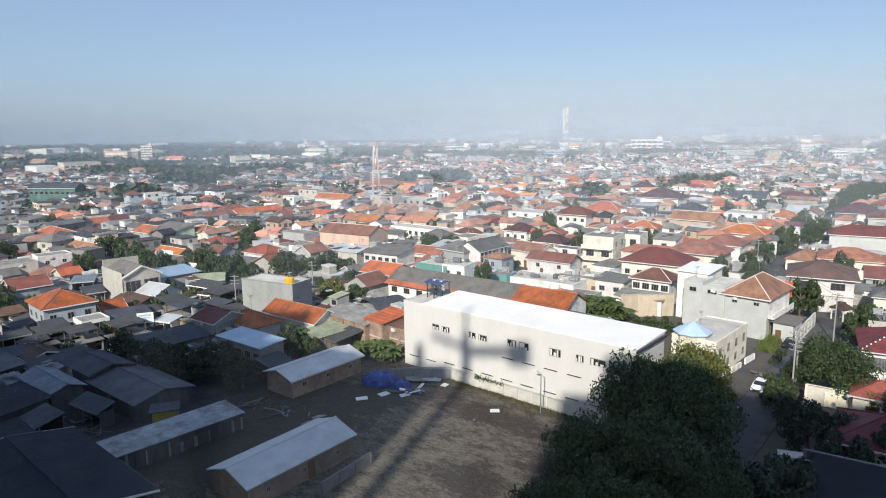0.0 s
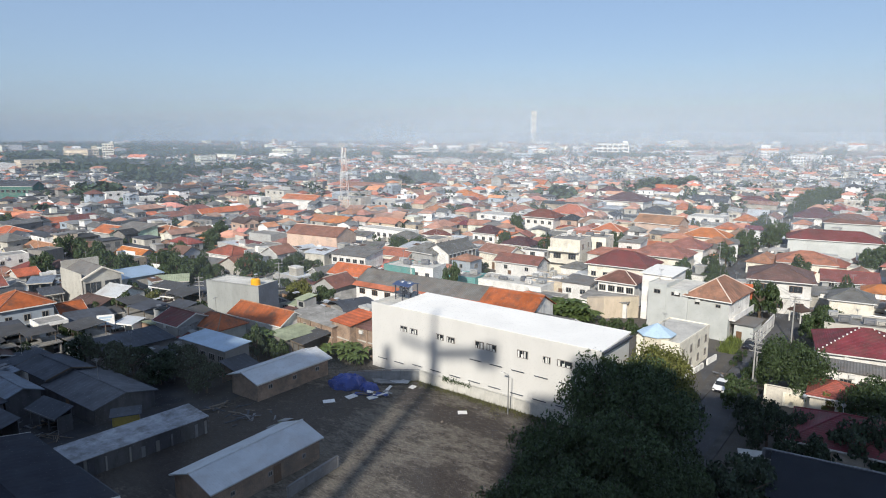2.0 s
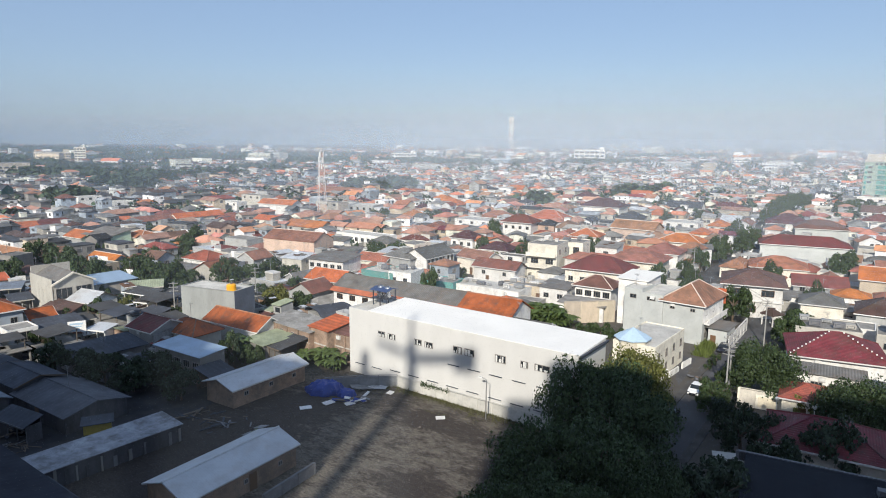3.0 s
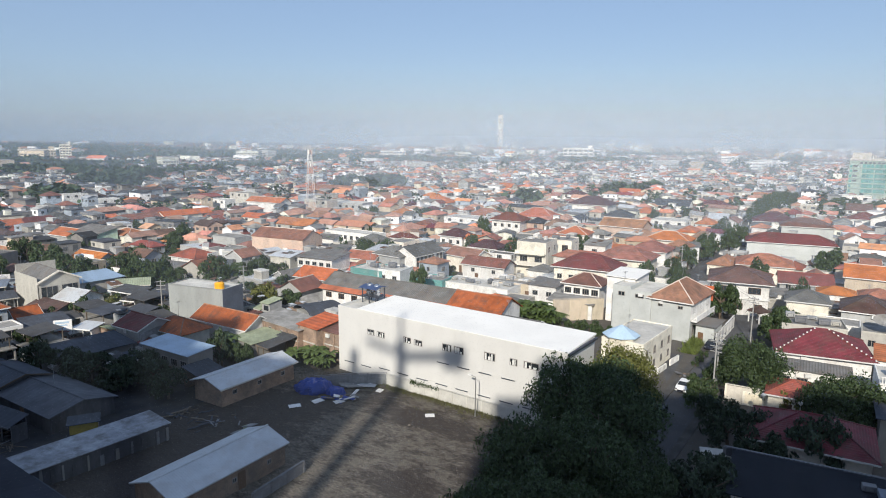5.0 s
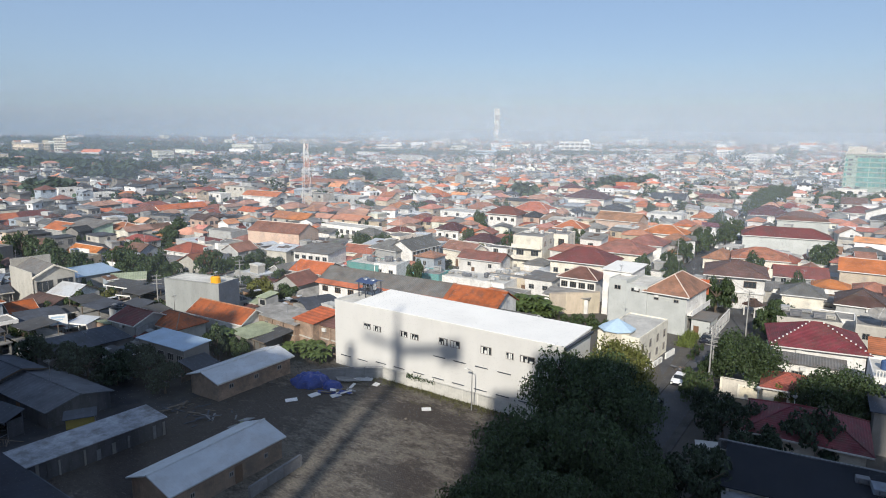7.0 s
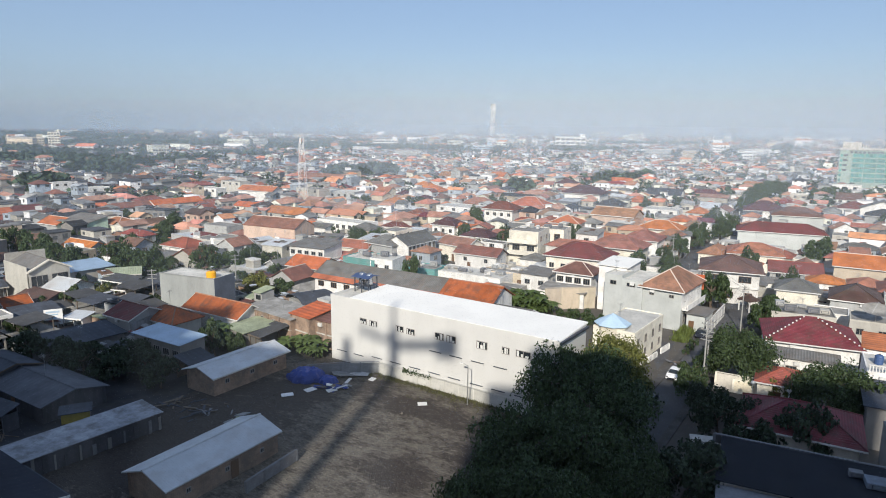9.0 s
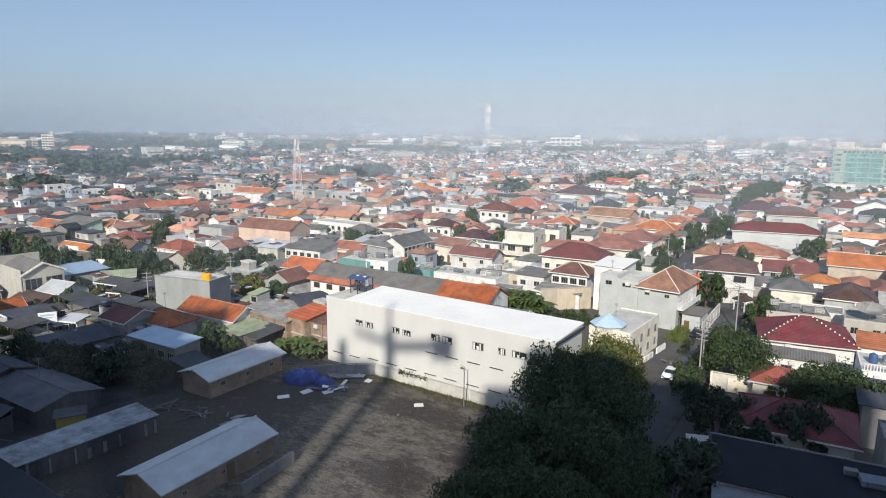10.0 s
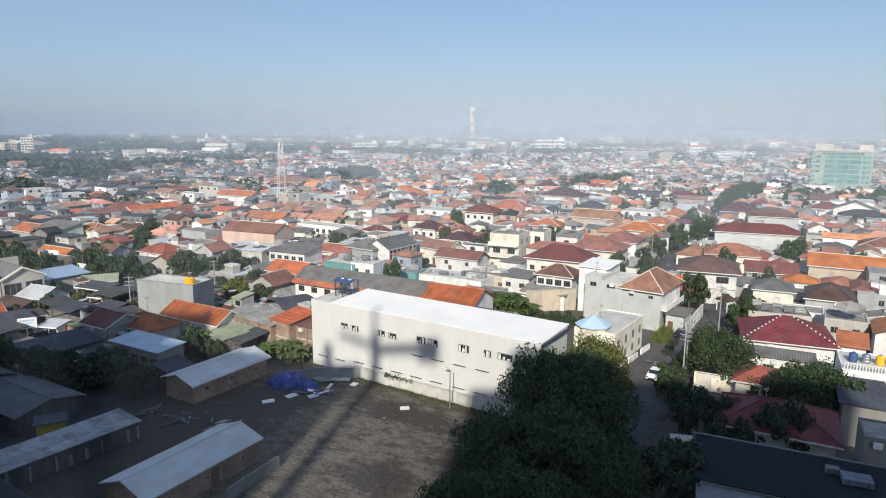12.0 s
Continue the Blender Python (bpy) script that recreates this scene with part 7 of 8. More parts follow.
utility_pole(-44.6, 135.1, 9.0, 10, "thin concrete utility pole with several crossarms", 3)
utility_pole(-31.0, 150.0, 9.0, 10, "thin concrete utility pole with several crossarms", 2)

# ---------------------------------------------------------------- roof things
water_tank(-31.0, 127.4, 8.82, "tank_yellow", .95).scale = (1, 1, .7)
for x, y, m in ((69.0, 77.2, "tank_blue"), (70.3, 76.4, "tank_steel"), (71.7, 75.5, "tank_yellow"), (73.0, 74.6, "tank_blue")):
    water_tank(x, y, 6.82, m, .55).scale = (1, 1, .7)


def tank_stand(x, y, z, rot):
    ob = tagged(empty("tank_stand", x, y, z, rot), "dark steel stand with water tanks under a blue canopy", "tank stand")
    for sx in (-1.5, 0, 1.5):
        for sy in (-1.1, 1.1):
            b = bmesh.new()
            box(b, sx - .07, sx + .07, sy - .07, sy + .07, 0, 2.6)
            part("leg", b, "dark_metal", ob)
    b = bmesh.new()
    box(b, -1.7, 1.7, -1.3, 1.3, 1.2, 1.3)
    part("deck", b, "dark_metal", ob)
    b = bmesh.new()
    prism(b, [(-1.6, 2.6), (0, 2.95), (1.6, 2.6), (1.6, 2.66), (0, 3.05), (-1.6, 2.66)], -1.9, 1.9)
    part("canopy", b, "tarp_dark", ob)


material("tarp_dark", (.05, .08, .18), rough=0.6, stain=0.3)
p = wall_point(2.4, 6.0)
tank_stand(p.x, p.y, 10.58, WB[2])
for dx, m in ((1.6, "tank_steel"), (3.2, "tank_steel")):
    q = wall_point(dx, 6.0)
    water_tank(q.x, q.y, 11.885, m, .6)


def pavilion(x, y, z, r, rot):
    """The eight-sided corner room of the yellow house, with its pale blue pyramid roof."""
    ob = tagged(empty("pavilion", x, y, 0, rot), "pale yellow eight-sided corner room with a sky-blue pyramid roof", "pavilion")
    b = bmesh.new()
    lo = [b.verts.new((r * math.cos((k + .5) * math.tau / 8), r * math.sin((k + .5) * math.tau / 8), 0)) for k in range(8)]
    hi = [b.verts.new((v.co.x, v.co.y, z)) for v in lo]
    for k in range(8):
        b.faces.new([lo[k], lo[(k + 1) % 8], hi[(k + 1) % 8], hi[k]])
    b.faces.new(hi)
    part("wall", b, "plaster_yellow", ob)
    b = bmesh.new()
    R = r + .45
    ev = [b.verts.new((R * math.cos((k + .5) * math.tau / 8), R * math.sin((k + .5) * math.tau / 8), z)) for k in range(8)]
    lv = [b.verts.new((v.co.x, v.co.y, z - .15)) for v in ev]
    t = b.verts.new((0, 0, z + 1.6))
    for k in range(8):
        b.faces.new([ev[k], ev[(k + 1) % 8], t])
        b.faces.new([lv[k], lv[(k + 1) % 8], ev[(k + 1) % 8], ev[k]])
    part("roof", b, "roof_skyblue", ob)
    return ob


pavilion(39.9, 99.9, 6.5, 2.6, -43)


def satellite_dish(x, y, z, r, az, label):
    ob = tagged(empty("satellite_dish", x, y, z, az), label, "satellite dish")
    b = bmesh.new()
    rings = []
    for j in range(6):
        f = j / 5
        rings.append([b.verts.new((r * f * math.cos(k * math.tau / 20) if j else .02 * math.cos(k * math.tau / 20), r * f * math.sin(k * math.tau / 20) if j else .02 * math.sin(k * math.tau / 20), .28 * r * f * f)) for k in range(20)])
    for lo, hi in zip(rings, rings[1:]):
        for k in range(20):
            b.faces.new([lo[k], lo[(k + 1) % 20], hi[(k + 1) % 20], hi[k]])
    o = part("dish", b, "old_concrete", ob)
    o.matrix_basis = pose(0, 0, 1.6, 16, 0, 0)
    b = bmesh.new()
    tube(b, (0, 0, 0), (0, 0, 1.6), .1, .08, 8)
    part("mast", b, "steel", ob)
    b = bmesh.new()
    for k in range(3):
        tube(b, (r * .9 * math.cos(k * 2.09), r * .9 * math.sin(k * 2.09), .24 * r), (0, 0, r * .9), .03, .03, 5)
    o2 = part("feed_strut", b, "steel", ob)
    o2.matrix_basis = pose(0, 0, 1.6, 16, 0, 0)
    return ob


house(87.2, 100.4, 6.5, 7, 6.2, -38, "flat", 0, "plaster_weathered", "old_concrete", "weathered flat-roofed house carrying a satellite dish", wins=(("F", 2, 3.6, 1.2, 1.2),))
satellite_dish(86.3, 98.5, 6.02, 2.3, -30, "large weathered satellite dish on a flat roof")


def balustrade(x, y, z, w, rot):
    ob = tagged(empty("balustrade", x, y, z, rot), "white roof balustrade with square balusters", "balustrade")
    b = bmesh.new()
    box(b, -w / 2, w / 2, -.09, .09, .8, .92)
    part("rail", b, "fascia_white", ob)
    for k in range(int(w / .35)):
        b = bmesh.new()
        u = -w / 2 + .17 + k * .35
        box(b, u - .06, u + .06, -.06, .06, 0, .798)
        part("baluster", b, "fascia_white", ob)


c, s = math.cos(radians(-35)), math.sin(radians(-35))
balustrade(70.6 + 4.4 * s, 76.2 - 4.4 * c, 7.0, 6.8, -35)


def gazebo(x, y):
    ob = tagged(empty("gazebo", x, y, 0, 20), "small garden gazebo with a dark hipped roof", "gazebo")
    for sx in (-1.3, 1.3):
        for sy in (-1.3, 1.3):
            b = bmesh.new()
            box(b, sx - .1, sx + .1, sy - .1, sy + .1, 0, 2.5)
            part("post", b, "fascia_white", ob)
    roof_part(ob, 2.6, 2.6, 2.6, "hip", 1.0, "tile_darkbrown", .35)


gazebo(80.6, 126.6)
house(63.3, 114.9, 3.4, 5.0, 3.6, -44.3, "shed", .3, "plaster_bluegrey_pale", "asbestos_sheet", "small pale garage with a grey sheet roof", foot=False)


def balcony(x, y, z, w, rot):
    ob = tagged(empty("balcony", x, y, z, rot), "cream balcony slab with a solid parapet", "balcony")
    b = bmesh.new()
    box(b, -w / 2, w / 2, -1.5, 0, 0, .2)
    part("floor_slab", b, "plaster_cream", ob)
    b = bmesh.new()
    box(b, -w / 2, w / 2, -1.5, -1.35, .2, 1.1)
    part("front_parapet", b, "plaster_cream", ob)


c, s = math.cos(radians(-33)), math.sin(radians(-33))
balcony(45.2 + 5.01 * s, 179.2 - 5.01 * c, 3.4, 8.6, -33)
balcony(45.2 + 5.01 * s, 179.2 - 5.01 * c, 6.6, 8.6, -33)


# ---------------------------------------------------------------- lean-tos and open shelters of the old quarter
def lean_to(x, y, w, d, h, rot, roof_mat, wall, label, fascia="plaster_weathered", group="lean-tos"):
    """An open-fronted shelter: back and one side wall, posts, a thin sloping sheet roof with an edge board, shelves of clutter inside."""
    ob = tagged(empty("lean_to", x, y, 0, rot), label, "lean-to", group)
    FOOT.append((x, y, .4 * math.hypot(w, d)))
    rr = random.Random(int(x * 31 + y * 17))
    rise = rr.uniform(.4, .9)
    b = bmesh.new()
    box(b, -w / 2, w / 2, d / 2 - .12, d / 2, 0, h + rise - .12)
    part("back_wall", b, wall, ob)
    b = bmesh.new()
    s = rr.choice((-1, 1))
    box(b, s * w / 2 - .12 * (s > 0), s * w / 2 + .12 * (s < 0), -d / 2 + .1, d / 2 - .122, 0, h - .12)
    part("side_wall", b, wall, ob)
    n = max(2, round(w / 2.4) + 1)
    for k in range(n):
        b = bmesh.new()
        px = -w / 2 + .1 + k * (w - .2) / (n - 1)
        box(b, px - .07, px + .07, -d / 2 + .05, -d / 2 + .19, 0, h - .09)
        part("post", b, fascia, ob)
    b = bmesh.new()
    slab(b, [(-w / 2 - .3, -d / 2 - .4, h - .04), (w / 2 + .3, -d / 2 - .4, h - .04), (w / 2 + .3, d / 2 + .2, h + rise), (-w / 2 - .3, d / 2 + .2, h + rise)], .07)
    part("roof", b, roof_mat, ob)
    b = bmesh.new()
    box(b, -w / 2 - .3, w / 2 + .3, -d / 2 - .46, -d / 2 - .405, h - .26, h - .02)
    part("edge_board", b, fascia, ob)
    if rr.random() < .6:
        b = bmesh.new()
        u = rr.uniform(-.2, .2) * w
        box(b, u - w * .25, u + w * .25, -d / 2 + .2, -d / 2 + .32, 0, rr.uniform(.9, 1.6))
        part("front_wall", b, wall, ob)
    return ob


LEAN = "open-fronted lean-to under a %s sheet roof"
for x, y, w, d, h, rot, rm, wl, fas in (
        (-56.7, 153.0, 7.1, 5, 4.5, 17, "mossy_sheet", "plaster_grey", "plaster_weathered"), (-46.9, 146.9, 6.4, 5, 4.0, -34, "sheet_smoky", "plaster_weathered", "timber"),
        (-55.2, 147.4, 8.2, 4, 4.2, -31, "sheet_smoky", "plaster_weathered", "plaster_white"), (-51.8, 140.5, 3.1, 4, 4.0, -22, "sheet_smoky", "plaster_white", "plaster_white"),
        (-47.0, 141.6, 5.7, 4, 4.2, -30, "asbestos_dark", "plaster_grey", "timber"), (-61.4, 120.8, 5.4, 5, 3.6, 55, "asbestos_dark", "plaster_grey", "plaster_weathered"),
        (-17.2, 110.6, 3.6, 7.0, 3.2, -46, "sheet_smoky", "plaster_dim", "timber"), (-61.1, 129.3, 4.4, 4, 3.2, 40, "sheet_smoky", "plaster_weathered", "plaster_weathered"), (-53.4, 121.5, 3.8, 3, 3.4, -21, "sheet_metal_white", "plaster_white", "plaster_white"),
        (-85.6, 150.9, 4.7, 5, 5.0, 19, "sheet_old_blue", "plaster_bluegrey", "plaster_weathered"), (-88.6, 143.7, 5.0, 5, 4.0, 38, "sheet_smoky", "plaster_grey", "timber"),
        (-79.9, 143.7, 4.0, 5, 4.0, 38, "asbestos_dark", "plaster_grey", "plaster_weathered"), (-42.5, 138.0, 5.0, 4, 3.4, -35, "sheet_smoky", "plaster_grey", "timber"),
        (-48.0, 132.5, 5.5, 4, 3.2, -35, "asbestos_dark", "plaster_weathered", "plaster_weathered"), (-43.5, 129.5, 4.5, 4, 3.0, 50, "sheet_smoky", "plaster_weathered", "plaster_white"),
        (-89.0, 128.3, 5, 4, 3.4, 48, "rusty_sheet", "plaster_grey", "timber"), (-81.6, 121.1, 5.5, 4, 3.0, -38, "asbestos_dark", "plaster_dim", "plaster_weathered"), (-79.0, 113.8, 5, 4, 3.0, 48, "asbestos_dark", "plaster_sooty", "plaster_weathered"), (-72.4, 110.3, 5, 3.5, 2.8, -38, "asbestos_dark", "plaster_sooty", "panel_dull"), (-74.6, 118.9, 3.5, 3, 2.8, 48, "sheet_smoky", "plaster_weathered", "plaster_white"), 
        (-72.0, 104.0, 4.5, 4, 3.0, 50, "asbestos_dark", "plaster_sooty", "panel_dull"), (-65.2, 99.0, 4.0, 3.5, 2.8, -38, "asbestos_dark", "plaster_sooty", "panel_grey"),
        (-52.0, 78.6, 5.0, 3.0, 2.6, -36, "asbestos_dark", "plaster_sooty", "panel_grey"), (-47.8, 83.0, 6.5, 2.0, 2.4, -33, "asbestos_dark", "plaster_sooty", "panel_dull"),
        (-27.0, 98.2, 4.2, 3.6, 2.8, 49, "asbestos_dark", "brick_wall", "timber"), (-89.0, 118.5, 6.0, 4, 3.2, 48, "asbestos_dark", "plaster_grey", "plaster_white")):
    word = dict(mossy_sheet="mossy grey", rusty_sheet="rusty", sheet_smoky="smoke-grey", asbestos_dark="dark", sheet_metal_white="pale metal", sheet_old_blue="blue-grey")[rm]
    lean_to(x, y, w, d, h, rot, rm, wl, LEAN % word, fas)
fence("garden_wall", [(-41.2, 113.2, 0), (-39.3, 118.6, 0)], 4.0, "panel_grey", "panel_grey", "grey rendered yard wall beside an orange roof", 3.0, .2, .24)


# ---------------------------------------------------------------- unfinished concrete-frame houses of the old quarter
def frame_house(x, y, w, d, floors, rot, label, wall="plaster_weathered", infill=(), seed=1):
    """Columns and floor slabs with some walls filled in: a house half built, used as it is."""
    ob = tagged(empty("frame_house", x, y, 0, rot), label, "house", "unfinished houses")
    FOOT.append((x, y, .5 * math.hypot(w, d)))
    rr = random.Random(seed)
    fh = 2.9
    nx = max(2, round(w / 3))
    for f in range(floors):
        for i in range(nx + 1):
            for sy in (-1, 1):
                b = bmesh.new()
                px, py = -w / 2 + .12 + i * (w - .24) / nx, sy * (d / 2 - .12)
                box(b, px - .12, px + .12, py - .12, py + .12, f * fh, f * fh + fh - .16)
                part("column", b, wall, ob)
        b = bmesh.new()
        box(b, -w / 2 - .2, w / 2 + .2, -d / 2 - .3, d / 2 + .2, f * fh + fh - .158, f * fh + fh)
        part("floor_slab", b, "old_concrete", ob)
        b = bmesh.new()
        box(b, -w / 2 + .25, w / 2 - .25, d / 2 - .9, d / 2 - .75, f * fh, f * fh + fh - .16)
        part("back_wall", b, wall, ob)
        for i in range(nx):
            x0, x1 = -w / 2 + .25 + i * (w - .24) / nx, -w / 2 + (i + 1) * (w - .24) / nx - .02
            kind = rr.choice(infill or ("sill", "full", "open"))
            if kind != "open":
                b = bmesh.new()
                box(b, x0, x1, -d / 2 + .04, -d / 2 + .2, f * fh, f * fh + (1.0 if kind == "sill" else fh - .17))
                part("infill_wall", b, rr.choice((wall, "brick_wall", "plaster_white", wall)), ob)
    b = bmesh.new()
    slab(b, [(-w / 2 + .4, -d / 2 + .4, floors * fh + 1.9), (w / 2 - .4, -d / 2 + .4, floors * fh + 1.9), (w / 2 - .4, d / 2 - .3, floors * fh + 2.3), (-w / 2 + .4, d / 2 - .3, floors * fh + 2.3)], .07)
    part("sheet_roof", b, rr.choice(("sheet_smoky", "asbestos_dark", "sheet_smoky")), ob)
    for sx in (-1, 1):
        for sy, top in ((-1, 1.84), (1, 2.2)):
            b = bmesh.new()
            px, py = sx * (w / 2 - .6), sy * (d / 2 - .6)
            box(b, px - .06, px + .06, py - .06, py + .06, floors * fh + .001, floors * fh + top)
            part("roof_post", b, "timber", ob)
    return ob


for k, (x, y, w, d, fl, rot, lab) in enumerate(((-64.4, 110.6, 5.6, 4.6, 1, 46, "half-built house with white posts and open dark bays"), (-71.6, 114.6, 5.0, 4.4, 1, 46, "half-built house with open bays and a patched roof"), (-58.6, 114.6, 7.0, 6, 1, -38, "half-built concrete house with open bays and a sheet roof"), (-69.5, 111.0, 6.5, 6, 1, 48, "half-built house with open dark bays"),
                                              (-52.5, 127.5, 7.0, 6, 1, -38, "low half-built house with a patched sheet roof"), (-57.0, 132.0, 6.0, 6, 1, 50, "low open-fronted house with a sheet roof"),
                                              (-80.0, 104.5, 7.0, 6, 1, 48, "shaded half-built house with open bays"), (-49.0, 138.5, 7.5, 6, 1, -38, "half-built house with pale columns"), (-84.0, 112.5, 6.0, 6, 2, 48, "two-storey half-built house with open bays"))):
    frame_house(x, y, w, d, fl, rot, lab, ("plaster_weathered", "plaster_grey", "plaster_white")[k % 3], seed=k)

# driveway of dark blocks beside the yellow house
b = bmesh.new()
v = [b.verts.new((q[0], q[1], .02)) for q in ((45.6, 94.4), (48.6, 98.2), (54.6, 107.0), (50.8, 109.6))]
b.faces.new(v)
structure("pavement_5", b, "asphalt", "dark paved driveway beside the yellow house")


def banner(x, y, z, w, h, rot):
    ob = tagged(empty("banner", x, y, 0, rot), "pale blue and white banner on two thin posts", "banner")
    for sx in (-1, 1):
        b = bmesh.new()
        box(b, sx * w / 2 - .05, sx * w / 2 + .05, -.05, .05, 0, z + h)
        part("post", b, "steel", ob)
    b = bmesh.new()
    box(b, -w / 2, w / 2, -.10, -.055, z, z + h)
    part("sheet", b, "board_white", ob)
    for k, (zz, hh) in enumerate(((.25, .35), (.85, .25), (1.3, .35))):
        b = bmesh.new()
        box(b, -w * .4, w * (.15 + .1 * k), -.115, -.102, z + zz, z + zz + hh)
        part("printed_bar", b, "roof_skyblue", ob)


banner(-57.0, 119.6, 3.2, 2.9, 2.0, 20)

# a parasol-roofed stand and two garden lamps behind the cream wall
ob = tagged(empty("parasol", 57.6, 76.8), "small orange-red parasol in a shaded garden", "parasol")
b = bmesh.new()
tube(b, (0, 0, 0), (0, 0, 2.6), .05, .04, 6)
part("pole", b, "frame_white", ob)
b = bmesh.new()
ring = [b.verts.new((1.1 * math.cos(k * math.tau / 8), 1.1 * math.sin(k * math.tau / 8), 2.3)) for k in range(8)]
low = [b.verts.new((v.co.x, v.co.y, 2.15)) for v in ring]
tip = b.verts.new((0, 0, 3.1))
for k in range(8):
    b.faces.new([ring[k], ring[(k + 1) % 8], tip])
    b.faces.new([low[k], low[(k + 1) % 8], ring[(k + 1) % 8], ring[k]])
part("canopy", b, "tile_orange", ob)
for x, y in ((51.4, 77.9), (54.6, 74.8)):
    ob = tagged(empty("garden_lamp", x, y), "white garden lamp post with a globe", "lamp post", "garden lamps")
    b = bmesh.new()
    tube(b, (0, 0, 0), (0, 0, 4.2), .06, .05, 6)
    part("post", b, "frame_white", ob)
    b = bmesh.new()
    bmesh.ops.create_uvsphere(b, u_segments=10, v_segments=6, radius=.28, matrix=Matrix.Translation((0, 0, 4.45)))
    part("globe", b, "frame_white", ob)

# gate and gate panel in the cream wall; rooftop boxes on the dark roof
ob = tagged(empty("gate", 54.2, 84.0, 0, -36), "cream panelled garden gate", "gate")
b = bmesh.new()
lattice(b, [-1.7, -1.4, 1.4, 1.7], [0.1, .4, 1.9, 2.2], -.22, -.14)
part("gate_frame", b, "plaster_cream", ob)
b = bmesh.new()
box(b, -1.39, 1.39, -.18, -.15, .41, 1.89)
part("gate_panel", b, "plaster_yellow", ob)


def rooftop_box(x, y, z, w, d, h, rot, mat, label):
    ob = tagged(empty("rooftop_unit", x, y, z, rot), label, "rooftop unit", "rooftop units")
    b = bmesh.new()
    box(b, -w / 2, w / 2, -d / 2, d / 2, 0, h)
    bmesh.ops.bevel(b, geom=b.edges[:], offset=.04, segments=1, affect='EDGES')
    part("casing", b, mat, ob)
    b = bmesh.new()
    lattice(b, [-w * .35, -w * .3, w * .3, w * .35], [h * .2, h * .25, h * .75, h * .8], -d / 2 - .04, -d / 2 - .005)
    part("grille", b, "dark_metal", ob)


rooftop_box(46.6, 53.0, 5.12, 1.2, .8, .6, -30, "panel_dull", "grey air-conditioning unit on a dark roof")
rooftop_box(47.6, 51.0, 5.12, 2.6, 1.8, .6, -30, "sheet_old_blue", "blue-grey metal duct box on a dark roof")

# small units and low parapets on the flat roofs behind the hall
ru = random.Random(77)
for x, y, w, d, z, rot, n in ((25.0, 153.5, 18.4, 8, 3.6, -38, 7), (33.9, 152.9, 13.0, 4.4, 3.7, -27, 4), (36.6, 157.4, 13.0, 8.0, 3.2, -38, 4), (13.1, 158.7, 9.4, 6, 4, -33, 3), (4.2, 158.2, 6.2, 7, 6.5, -30, 2),
                              (-0.7, 162.2, 10, 8, 6, -38, 3), (45.2, 179.2, 8.6, 10, 10, -33, 3), (79.8, 108.6, 10.4, 8, 5.5, -30, 5), (55.3, 188.3, 7.8, 8, 9, -33, 2)):
    for k in range(n):
        lx, ly = (-.5 + (k + .5) / n) * (w - 1.6) + ru.uniform(-.3, .3), ru.uniform(-.3, .3) * d
        ca, sa = math.cos(radians(rot)), math.sin(radians(rot))
        rooftop_box(x + ca * lx - sa * ly, y + sa * lx + ca * ly, z - .02, ru.uniform(.7, 2.4), ru.uniform(.6, 1.6), ru.uniform(.4, 1.3), rot + ru.uniform(-4, 4), ru.choice(("plaster_white", "plaster_weathered", "panel_dull", "plaster_grey")), "small pale box on a stained flat roof")

# pilasters along the brick outbuildings
for x, y, w, d, h, rot, us in ((-16.4, 117.4, 13.4, 6, 5.0, -46, (-6.5, -3.2, 0, 3.3, 6.5)), (-10.2, 112.3, 5.2, 6, 5.8, -46, (-2.4, 2.4)), (-6.0, 109.5, 5.6, 5, 5.4, -42, (-2.6, 0, 2.6))):
    ob = tagged(empty("brick_pier_row", x, y, 0, rot), "row of plain brick piers along an outbuilding wall", "brick piers")
    for u in us:
        b = bmesh.new()
        box(b, u - .17, u + .17, -d / 2 - .16, -d / 2 - .005, 0, h - .3)
        part("pier", b, "brick_wall", ob)
    b = bmesh.new()
    box(b, -w / 2, w / 2, -d / 2 - .12, -d / 2 - .006, 2.9, 3.1)
    part("string_course", b, "plaster_weathered", ob)

# the corner by the dark roof, and the verge of the side street
FOOT += [(57.0, 109.5, 5.0), (61.5, 115.5, 4.5), (50.0, 101.0, 4.5)]
lean_to(37.0, 62.4, 3.6, 2.6, 3.6, -20, "panel_concrete", "plaster_white", "small whitewashed lean-to beside a dark roof", "plaster_white", "")
fence("garden_wall", [(45.6, 97.9, 0), (48.2, 100.4, 0)], .8, "plaster_white", "plaster_white", "low white wall beside the side street", 1.6, .15, .2)
fence("garden_wall", [(49.6, 101.8, 0), (52.2, 104.2, 0)], .9, "plaster_white", "plaster_white", "low broken white wall beside the side street", 1.6, .15, .2)
B = Bulk()
rs = random.Random(41)
for k in range(2200):
    f, g = .35 + .65 * rs.random(), rs.gauss(0, .7)
    x, y = 52.6 + 8.6 * f - g * .75, 103.8 + 11.0 * f + g * .6
    a, hgt, w = rs.uniform(0, math.tau), rs.uniform(.3, 1.5) * (.4 + .6 * f), rs.uniform(.04, .14)
    lx, ly = rs.uniform(-.4, .4), rs.uniform(-.4, .4)
    B.add([(x - w * math.cos(a), y - w * math.sin(a), .02), (x + w * math.cos(a), y + w * math.sin(a), .02), (x + lx, y + ly, hgt)], ((0, 1, 2),), "grass_tall")
B.build("tall_grass", "overgrown yellow-green weeds on the verge beside the grey house", "weeds")


# ---------------------------------------------------------------- the crowded quarters
near_bulk, mid_bulk, far_bulk, woods = Bulk(), Bulk(), Bulk(), Bulk()
gx = Vector((math.cos(radians(G)), math.sin(radians(G))))
